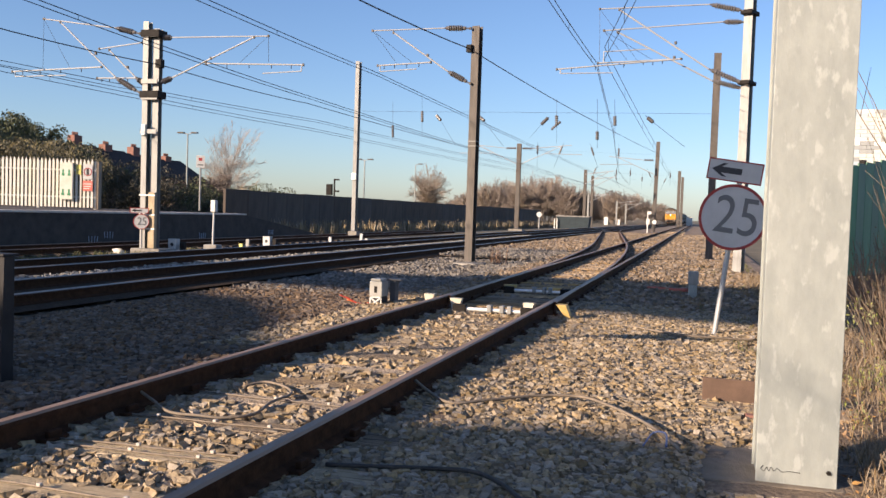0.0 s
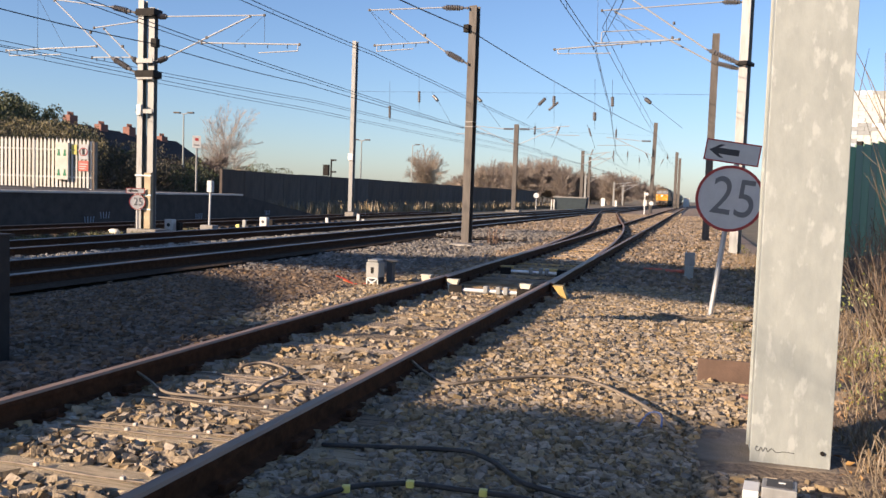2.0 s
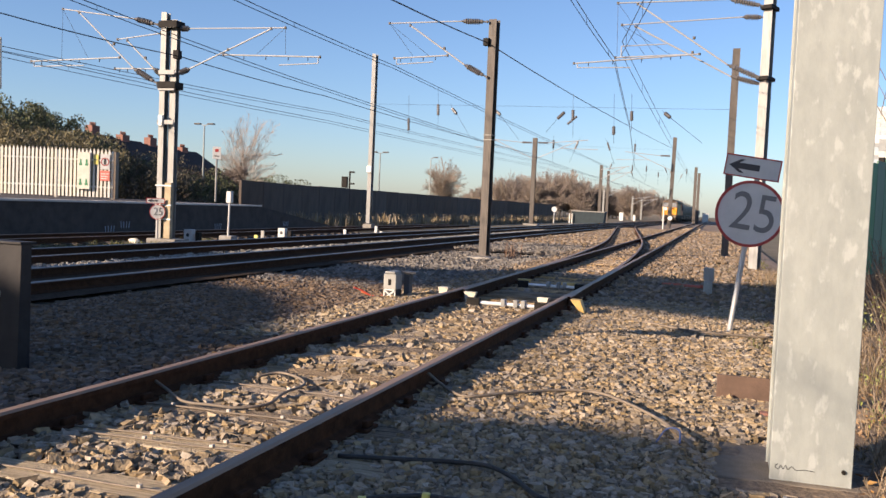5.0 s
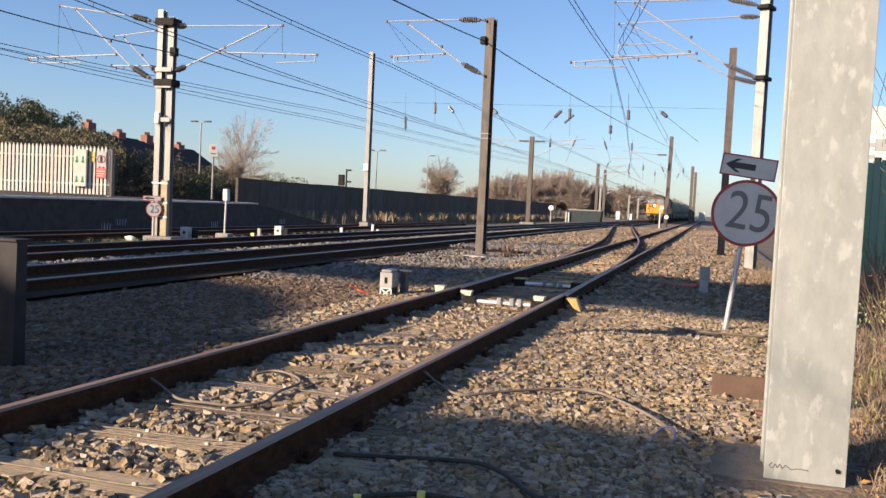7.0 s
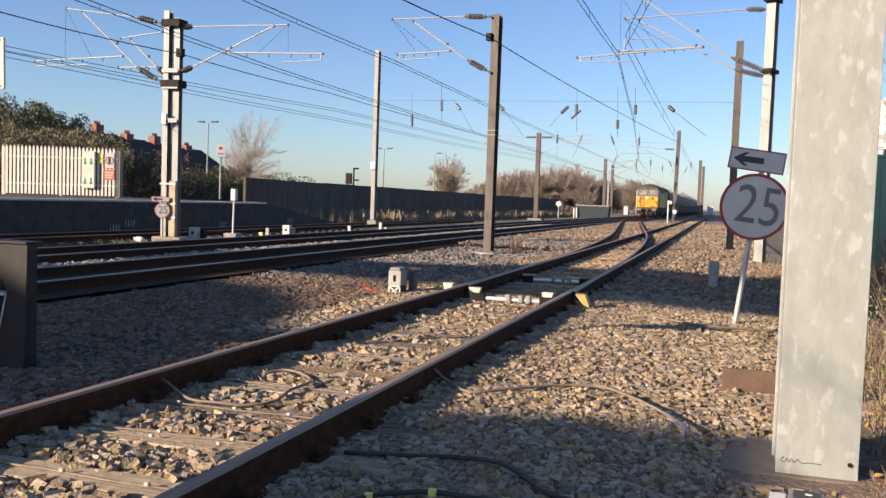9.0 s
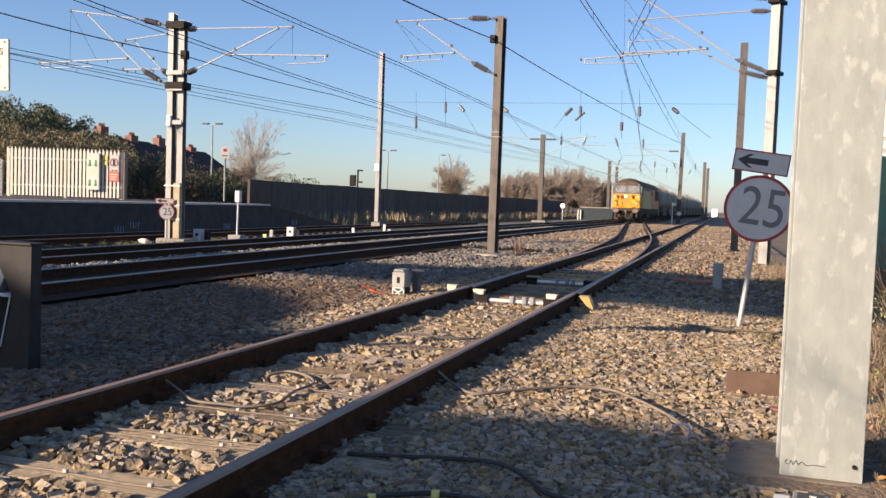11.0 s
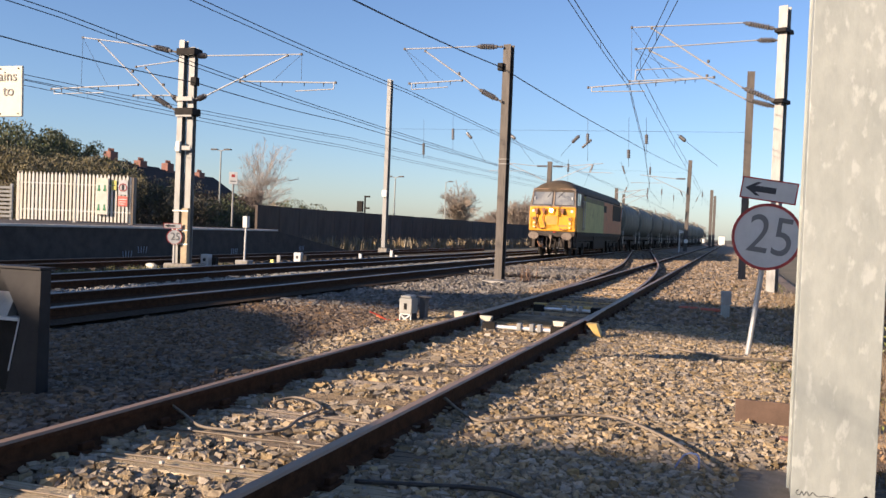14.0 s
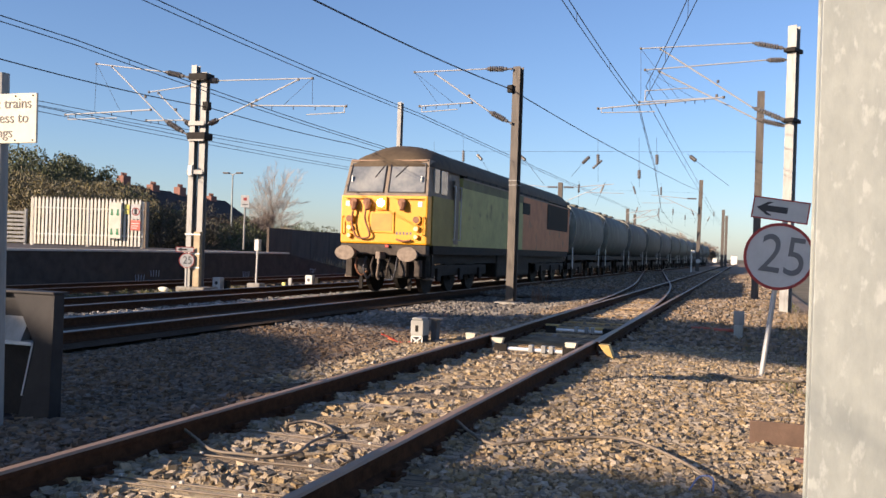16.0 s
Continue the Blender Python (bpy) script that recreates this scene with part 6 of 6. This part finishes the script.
for x, y, w, d, h, mt, lab in ((-3.72, 12.3, 0.16, 0.12, 0.15, BLOCK_CREAM, "cream painted block outside the rail"), (-3.2, 11.85, 0.17, 0.1, 0.15, BLOCK_CREAM, "cream painted block between the rails"), (-2.16, 11.8, 0.16, 0.1, 0.15, BLOCK_CREAM, "cream painted block beside the rail"), (-3.15, 15.3, 0.24, 0.14, 0.10, YELLOW_BLOCK, "dull yellow block in the switch"), (-2.35, 15.15, 0.24, 0.14, 0.10, YELLOW_BLOCK, "dull yellow block in the switch")):
    t = thing("rail_block", lab, "rail block", "painted rail blocks", pose(x, y, -0.17, 0, 0, random.uniform(-8, 8)))
    bm = bmesh.new()
    prism(bm, [(-w / 2 + 0.03, 0), (w / 2 - 0.05, 0), (w / 2, h), (-w / 2, h)], "y", -d / 2, d / 2)
    part("block", bm, mt, t)
    bm = bmesh.new()
    box(bm, -w / 2, w / 2, -d / 2, d / 2, -0.03, 0.004)
    part("foot", bm, DARK, t)
t = thing("yellow_wedge", "chipped yellow steel wedge against the rail", "wedge", "painted rail blocks", pose(-1.67, 11.55, -0.17))
bm = bmesh.new()
prism(bm, [(-0.08, 0.18), (0.05, 0.18), (0.13, -0.02), (0.09, -0.02)], "y", -0.09, 0.1)
part("wedge", bm, YELLOW_BLOCK, t)
bm = bmesh.new()
box(bm, 0.0, 0.2, -0.12, 0.12, -0.03, 0.002)
part("foot", bm, DARK, t)
# Added dark block in place of flat timbers and rods lying in shade.
pm = thing("point_machine", "low dark block standing in for shaded timbers and rods beside the switch", "point machine", "", pose(-1.1, 13.7, -0.29))
for dims, nm in (((-0.35, 0.25, -0.9, 0.7, 0, 0.10), "casing"), ((-0.3, 0.2, -0.8, 0.0, 0.1, 0.15), "cover"), ((0.3, 0.34, -0.9, 1.2, 0.02, 0.06), "rod")):
    bm = bmesh.new()
    box(bm, *dims, 0.02)
    part(nm, bm, DARK if nm != "rod" else PALE_METAL, pm)
lb = thing("lineside_box", "small pale grey box with white cross label on the ballast", "equipment box", "pale lineside boxes", pose(-4.4, 11.95, -0.25))
HOOD_GREY = material("dark_grey_plastic", (0.09, 0.09, 0.095), (0.06, 0.06, 0.065), 5, 0.6)
GREY_BOX = material("pale_grey_plastic", (0.345, 0.338, 0.307), (0.285, 0.277, 0.247), 5, 0.6)
bm = bmesh.new()
box(bm, -0.095, 0.095, -0.13, 0.13, 0.18, 0.40, 0.012)
part("casing", bm, GREY_BOX, lb)
bm = bmesh.new()
box(bm, -0.08, 0.08, -0.13, 0.13, 0.40, 0.44, 0.02)
part("lid", bm, GREY_BOX, lb)
bm = bmesh.new()
box(bm, -0.09, 0.09, -0.12, 0.12, 0.03, 0.18, 0.006)
lab = part("label_panel", bm, SIGN_BLACK, lb)
for s in (-1, 1):
    bm = bmesh.new()
    rod(bm, (-0.075 * s, -0.125, 0.05), (0.075 * s, -0.125, 0.16), 0.012, n=6)
    part("cross_stroke", bm, WHITE, lab)
bm = bmesh.new()
for x0, x1, z0, z1 in ((-0.09, 0.09, 0.03, 0.045), (-0.09, 0.09, 0.165, 0.18), (-0.09, -0.075, 0.03, 0.18), (0.075, 0.09, 0.03, 0.18)):
    box(bm, x0, x1, -0.126, -0.12, z0, z1)
part("label_border", bm, WHITE, lab)
bm = bmesh.new()
box(bm, -0.022, 0.022, -0.136, -0.13, 0.24, 0.33, 0.004)
part("catch", bm, DARK, lb)
bm = bmesh.new()
box(bm, 0.11, 0.2, 0.16, 0.3, 0.0, 0.4, 0.012)
part("rear_box", bm, HOOD_GREY, lb, "dark grey box behind")
bm = bmesh.new()
box(bm, 0.06, 0.3, 0.14, 0.32, 0.4, 0.43, 0.01)
part("rear_lid", bm, HOOD_GREY, lb)
bm = bmesh.new()
box(bm, -0.15, 0.15, -0.2, 0.2, -0.04, 0.035, 0.015)
part("base", bm, CONCRETE, lb)
hose(lb, [(-0.1, -0.05, 0.08), (-0.25, -0.1, 0.06), (-0.42, -0.15, 0.14), (-0.52, -0.2, 0.18)], 0.012, plain("red_cable_sheath", (0.55, 0.07, 0.04), 0.5), "cable")
hose(lb, [(-0.1, 0.02, 0.08), (-0.3, 0.05, 0.05), (-0.5, 0.02, 0.1)], 0.012, plain("orange_cable_sheath", (0.6, 0.15, 0.05), 0.5), "cable")
rp = thing("lineside_box", "grey box on a short post beside the turnout", "equipment box", "pale lineside boxes", pose(-0.05, 16.3, -0.25))
bm = bmesh.new()
box(bm, -0.09, 0.09, -0.06, 0.06, 0.28, 0.52, 0.01)
part("top_box", bm, GALV_DULL, rp)
bm = bmesh.new()
box(bm, -0.08, 0.07, -0.08, 0.08, 0.02, 0.28, 0.01)
part("lower_box", bm, GALV, rp)
bm = bmesh.new()
box(bm, -0.1, 0.05, -0.1, 0.1, -0.06, 0.03)
part("yellow_foot", bm, YELLOW_BLOCK, rp)
bm = bmesh.new()
hose_ob = hose(None, [(-1.0, 17.6, -0.18), (-0.74, 17.35, -0.15), (-0.4, 17.2, -0.15), (-0.16, 16.9, -0.12)], 0.035, plain("faded_red_hose", (0.45, 0.10, 0.06), 0.6), "orange_cable")
bm.free()
tagged(hose_ob, "faded red cable lying beside the turnout", "cable")

# ---- foreground cables and fittings ----
BLACK_RUBBER = material("dusty_black_rubber", (0.035, 0.032, 0.03), (0.06, 0.055, 0.05), 20, 0.6)
matte(BLACK_RUBBER, 0.2)
GREY_CABLE = material("dusty_grey_cable", (0.24, 0.19, 0.14), (0.15, 0.12, 0.09), 20, 0.7)
for pts, r, mt, lab in (
    ([(-3.48, 4.96, -0.06), (-3.36, 4.94, -0.11), (-3.12, 4.77, -0.13), (-2.91, 4.76, -0.13), (-2.74, 4.79, -0.135), (-2.62, 4.94, -0.13), (-2.68, 5.27, -0.13), (-2.68, 5.57, -0.13), (-2.80, 5.73, -0.12), (-3.01, 5.83, -0.12), (-3.12, 5.70, -0.14)], 0.010, GREY_CABLE, "pale bond cable curling between the rails"),
    ([(-1.93, 6.05, -0.05), (-1.79, 5.99, -0.12), (-1.57, 5.77, -0.13), (-1.33, 5.95, -0.12), (-1.02, 6.24, -0.12), (-0.75, 6.31, -0.12), (-0.55, 6.12, -0.12), (-0.32, 5.81, -0.13), (-0.17, 5.49, -0.13), (-0.04, 5.13, -0.14)], 0.011, GREY_CABLE, "grey bond cable lying across the ballast"),
    ([(-1.78, 4.13, -0.14), (-1.46, 4.18, -0.13), (-1.21, 4.25, -0.13), (-1.02, 4.23, -0.12), (-0.85, 4.09, -0.12), (-0.70, 3.88, -0.12), (-0.55, 3.80, -0.12), (-0.40, 3.77, -0.13), (0.0, 3.7, -0.14)], 0.012, BLACK_RUBBER, "thick black cable snaking over the ballast"),
    ([(-1.7, 3.1, -0.13), (-1.51, 3.29, -0.12), (-1.38, 3.52, -0.12), (-1.25, 3.62, -0.12), (-1.14, 3.67, -0.12), (-0.93, 3.67, -0.12), (-0.81, 3.67, -0.12), (-0.63, 3.66, -0.12), (-0.3, 3.55, -0.13)], 0.012, BLACK_RUBBER, "black cable with yellow tags on the ballast"),
    ([(-1.44, 10.7, -0.15), (-0.86, 11.04, -0.15), (-0.44, 10.71, -0.15), (-0.11, 10.48, -0.15), (0.27, 10.58, -0.17), (0.7, 10.73, -0.18)], 0.014, GREY_CABLE, "thin dusty cable across the path"),
    ([(-0.25, 5.1, -0.12), (-0.2, 5.18, -0.06), (-0.13, 5.15, -0.05), (-0.12, 5.05, -0.1)], 0.006, plain("blue_wire", (0.12, 0.16, 0.3), 0.5), "small loop of blue wire on the ballast"),
):
    o = hose(None, pts, r, mt, "cable")
    tagged(o, lab, "cable", "lineside cables")
# thin cables clipped along the nearest sleepers
for y, lean in ((3.33, -0.03), (4.0, 0.04), (4.1, 0.05), (4.72, 0.02), (5.45, -0.03)):
    hose(siding, [(siding_x(y) - 0.66 + 0.22 * k, y + lean * (0.22 * k - 0.66) + 0.008 * math.sin(k * 2.1 + y), -0.151) for k in range(7)], 0.006, GREY_CABLE, "clipped_cable", 3)
    for k in range(3):
        dx = -0.5 + 0.42 * k + 0.06 * math.sin(y * 7 + k)
        o = new("stud", stud_me)
        o.parent = siding
        o.matrix_basis = pose(siding_x(y) + dx, y + lean * dx, -0.148)
hose(big, [(-0.165, -0.182, 0.036), (-0.178, -0.182, 0.02), (-0.16, -0.182, 0.008), (-0.148, -0.182, 0.03), (-0.138, -0.182, 0.008), (-0.125, -0.182, 0.032), (-0.112, -0.182, 0.01), (-0.095, -0.182, 0.028), (-0.07, -0.182, 0.01), (-0.035, -0.182, 0.017), (0.02, -0.182, 0.014)], 0.0017, SIGN_BLACK, "marker_scrawl", 3)
for x, y in ((-1.39, 3.50), (-1.15, 3.66), (-0.82, 3.67)):
    t = thing("cable_tag", "small yellow tag wrapped on a cable", "tag", "cable tags", pose(x, y, -0.12, 0, 0, random.uniform(-20, 20)))
    bm = bmesh.new()
    box(bm, -0.018, 0.018, -0.016, 0.016, -0.016, 0.016, 0.005)
    part("tag", bm, SIGN_YELLOW, t)
RUST_PLATE = material("rust_brown_plate", (0.135, 0.082, 0.056), (0.09, 0.055, 0.038), 6, 0.8, bump=0.2)
kp = thing("trough_plate", "rust-brown steel plate standing on a stone slab", "steel plate", "", pose(0.1, 7.05, -0.25))
bm = bmesh.new()
box(bm, -0.02, 0.95, 0, 0.03, -0.05, 0.215, 0.006)
part("plate", bm, RUST_PLATE, kp)
bm = bmesh.new()
box(bm, -0.09, 1.1, -0.3, 0.4, -0.1, 0.045, 0.03)
part("slab", bm, material("sandy_slab", (0.36, 0.27, 0.17), (0.28, 0.2, 0.13), 5, 0.9, bump=0.4), kp)
bm = bmesh.new()
box(bm, 0.28, 0.5, -0.46, -0.38, -0.04, 0.05, 0.01)
part("brick", bm, BRICK, kp)
fb = thing("control_box", "small grey and white box at the mast foot", "equipment box", "", pose(0.40, 4.24, -0.17, 0, 0, -6))
bm = bmesh.new()
box(bm, -0.12, -0.05, -0.1, 0.05, -0.05, 0.05, 0.005)
part("white_case", bm, WHITE, fb)
bm = bmesh.new()
box(bm, -0.04, 0.11, -0.1, 0.05, -0.05, 0.075, 0.006)
part("grey_case", bm, GALV_DULL, fb)
bm = bmesh.new()
box(bm, -0.02, 0.09, -0.08, 0.03, 0.075, 0.08)
part("cover", bm, SIGN_BLACK, fb)
bm = bmesh.new()
box(bm, 0.03, 0.06, -0.03, -0.015, 0.08, 0.083)
part("label", bm, WHITE, fb)

# dark hooded housing by the notice
hd = thing("hooded_signal", "dark hooded housing with a pale inner ledge beside the siding", "ground signal", "", pose(-5.28, 5.5, -0.27))
HOOD = material("dark_hood_paint", (0.034, 0.031, 0.031), (0.021, 0.019, 0.02), 5, 0.6, spots=(0.052, 0.045, 0.04), spot_scale=3, spot_at=0.62)
matte(HOOD, 0.2)
cheek = [(-0.19, 0.99), (0.22, 0.99), (0.2, 0.0), (-0.1, 0.0), (-0.065, 0.18), (0.03, 0.613)]
for nm, prof, y0, y1, mt in (("side_plate", cheek, 0.0, 0.1, HOOD), ("side_plate", [(-0.8, 0.0), (-0.76, 0.0), (-0.76, 0.99), (-0.8, 0.99)], 0.0, 0.1, HOOD)):
    bm = bmesh.new()
    prism(bm, prof, "y", y0, y1)
    part(nm, bm, mt, hd)
# The ledge is coloured white to stand in for sky light on it.
for nm, d, mt in (("top_plate", (-0.82, 0.23, -0.02, 0.15, 0.993, 1.012), HOOD), ("back_plate", (-0.8, 0.2, 0.103, 0.13, 0.0, 0.99), HOOD), ("ledge", (-0.757, 0.026, -0.02, 0.1, 0.585, 0.612), SIGN_WHITE), ("lower_panel", (-0.757, -0.07, 0.07, 0.1, 0.0, 0.58), DARK), ("base", (-0.85, 0.24, -0.05, 0.2, -0.08, 0.015), HOOD)):
    bm = bmesh.new()
    box(bm, *d, 0.004)
    part(nm, bm, mt, hd)
bm = bmesh.new()
rod(bm, (0.028, -0.008, 0.6), (-0.064, -0.008, 0.19), 0.006, n=6)
part("edge_strip", bm, WHITE, hd)
# Added pale wedge: paints the lit inside of the hood.
bm = bmesh.new()
prism(bm, [(0.0, 0.614), (0.1, 0.614), (0.1, 0.8)], "x", -0.7, -0.1)
part("reflector", bm, GALV_DULL, hd, "pale sloping wedge standing in for the lit inner face")


# ---- ballast stones ----
ROCK_V = np.array([(x, y, z) for x in (-0.8, 0.8) for y in (-0.8, 0.8) for z in (-0.8, 0.8)])
ROCK_F = np.array([(0, 1, 3), (0, 3, 2), (4, 6, 7), (4, 7, 5), (0, 4, 5), (0, 5, 1), (2, 3, 7), (2, 7, 6), (0, 2, 6), (0, 6, 4), (1, 5, 7), (1, 7, 3)])


def stones(name, xy, size, mat, label, seed, height=ground_height, lift=0.25):
    """Angular stones joined in one mesh; xy: centres, size: radii."""
    rng = np.random.default_rng(seed)
    n = len(xy)
    var = []
    for _ in range(24):
        w = (ROCK_V + rng.normal(0, 0.24, (8, 3))) * rng.uniform((0.65, 0.5, 0.36), (1.15, 0.9, 0.7))
        var.append(w)
    var = np.array(var)
    base = var[rng.integers(0, 24, n)] * size[:, None, None]
    ang = rng.uniform(0, math.tau, n)
    tip = rng.normal(0, 0.6, n)
    c, s = np.cos(tip)[:, None], np.sin(tip)[:, None]
    y1 = base[:, :, 1] * c - base[:, :, 2] * s
    z1 = base[:, :, 1] * s + base[:, :, 2] * c
    c, s = np.cos(ang)[:, None], np.sin(ang)[:, None]
    x2 = base[:, :, 0] * c - y1 * s
    y2 = base[:, :, 0] * s + y1 * c
    z0 = np.array([height(x, y) for x, y in xy]) + size * lift * rng.uniform(0.2, 1.6, n)
    v = np.stack((x2 + xy[:, 0:1], y2 + xy[:, 1:2], z1 + z0[:, None]), axis=2).reshape(-1, 3)
    f = (ROCK_F[None] + (np.arange(n) * 8)[:, None, None]).reshape(-1, 3)
    me = bpy.data.meshes.new(name)
    me.vertices.add(len(v))
    me.vertices.foreach_set("co", v.astype(np.float32).ravel())
    me.loops.add(f.size)
    me.loops.foreach_set("vertex_index", f.astype(np.int32).ravel())
    me.polygons.add(len(f))
    me.polygons.foreach_set("loop_start", np.arange(0, f.size, 3, dtype=np.int32))
    me.update(calc_edges=True)
    me.validate()
    me.shade_flat()
    me.materials.append(mat)
    return tagged(new(name, me), label, "ballast", kind="stuff")


def field(x0, x1, y0, y1, cell, seed):
    rng = np.random.default_rng(seed)
    gx, gy = np.meshgrid(np.arange(x0, x1, cell), np.arange(y0, y1, cell))
    p = np.stack((gx.ravel(), gy.ravel()), 1)
    return p + rng.uniform(-0.5, 0.5, p.shape) * cell * 1.1


def in_view(p, margin=1.5):
    """Keeps what lies ahead between the two sides of the place."""
    return p[(p[:, 0] > -0.98 * p[:, 1] - margin) & (p[:, 0] < 0.36 * p[:, 1] + margin)]


rng = np.random.default_rng(4)
crib = in_view(field(-3.40, -2.02, 2.4, 12, 0.036, 1))
off = np.abs(((crib[:, 1] + 0.85 + 0.35) % 0.70) - 0.35)
crib = crib[(off > 0.135 + 0.02 * np.sin(crib[:, 0] * 9 + crib[:, 1] * 5)) | (rng.random(len(crib)) < 0.025 + 0.006 * crib[:, 1])]
stones("ballast_stones", crib, 0.017 + 0.033 * rng.random(len(crib)) ** 1.6, STONE, "pinkish brown broken stone between the siding rails", 1, lambda x, y: -0.195 + 0.03 * abs(math.sin(math.pi * (y + 0.85) / 0.70)) * (0.7 + 0.8 * noise.noise((x * 2.3, y * 2.3, 0.5))), 0.25)
right = in_view(field(-1.9, 1.3, 2.8, 14, 0.030, 2))
right = right[~((right[:, 0] < -1.46) & (np.abs(((right[:, 1] + 1.2) % 0.70) - 0.35) < 0.12) & (rng.random(len(right)) < 0.85))]
right = right[(right[:, 0] < 0.35 + 0.5 * rng.random(len(right))) & ~((right[:, 0] > 0.08) & (right[:, 1] > 4.72) & (right[:, 1] < 5.7))]
stones("ballast_stones", right, 0.013 + 0.025 * rng.random(len(right)) ** 1.6, STONE, "pinkish brown broken stone beside the siding", 2)
left = in_view(field(-7.9, -3.6, 3.6, 16, 0.040, 3))
# The split follows the shadow edge: darker-coloured stone lies on the shaded side.
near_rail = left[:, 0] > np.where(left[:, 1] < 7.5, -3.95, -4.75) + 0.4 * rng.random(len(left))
for sel, mt, lab, sd in ((near_rail, STONE, "pinkish brown broken stone along the siding edge", 3), (~near_rail, STONE_SHADE, "dull weathered broken stone between the lines", 6)):
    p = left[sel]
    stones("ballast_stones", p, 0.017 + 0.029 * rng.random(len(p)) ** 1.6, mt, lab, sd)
mid = in_view(field(-7.9, 1.2, 14, 34, 0.11, 4))
mid = mid[np.abs(np.abs(mid[:, 0] - SIDING_X) - HEAD) > 0.24]
grey = mid[:, 0] < -4.7 + 0.5 * rng.random(len(mid))
for sel, mt, lab, sd in ((~grey, STONE_MID, "brown broken stone further along the siding", 4), (grey, STONE_GREY, "grey broken stone round the brown mast", 8)):
    p = mid[sel]
    stones("ballast_stones", p, rng.uniform(0.03, 0.062, len(p)), mt, lab, sd, lambda x, y: ground_height(x, y) if y < 27 else -0.175)
far = in_view(field(-7.9, 1.6, 34, 84, 0.2, 7))
for c in (-1, 1):
    far = far[np.abs(far[:, 0] - SIDING_X - c * HEAD) > 0.13]
for c in (-1, 1):
    far = far[np.abs(far[:, 0] - np.array([crossover_x(y) for y in far[:, 1]]) - c * HEAD) > 0.13]
stones("ballast_stones", far, rng.uniform(0.05, 0.09, len(far)), STONE_MID, "broken stone far along the siding", 7, lambda x, y: -0.185)
six = field(-11.35, -10.3, 9, 60, 0.10, 5)
stones("ballast_stones", six, rng.uniform(0.035, 0.07, len(six)), material("pale_ballast_stone", (0.261, 0.243, 0.211), (0.180, 0.167, 0.144), 9, 0.85, island=0.35), "pale grey broken stone between the running lines", 5, lambda x, y: -0.235)


motions()
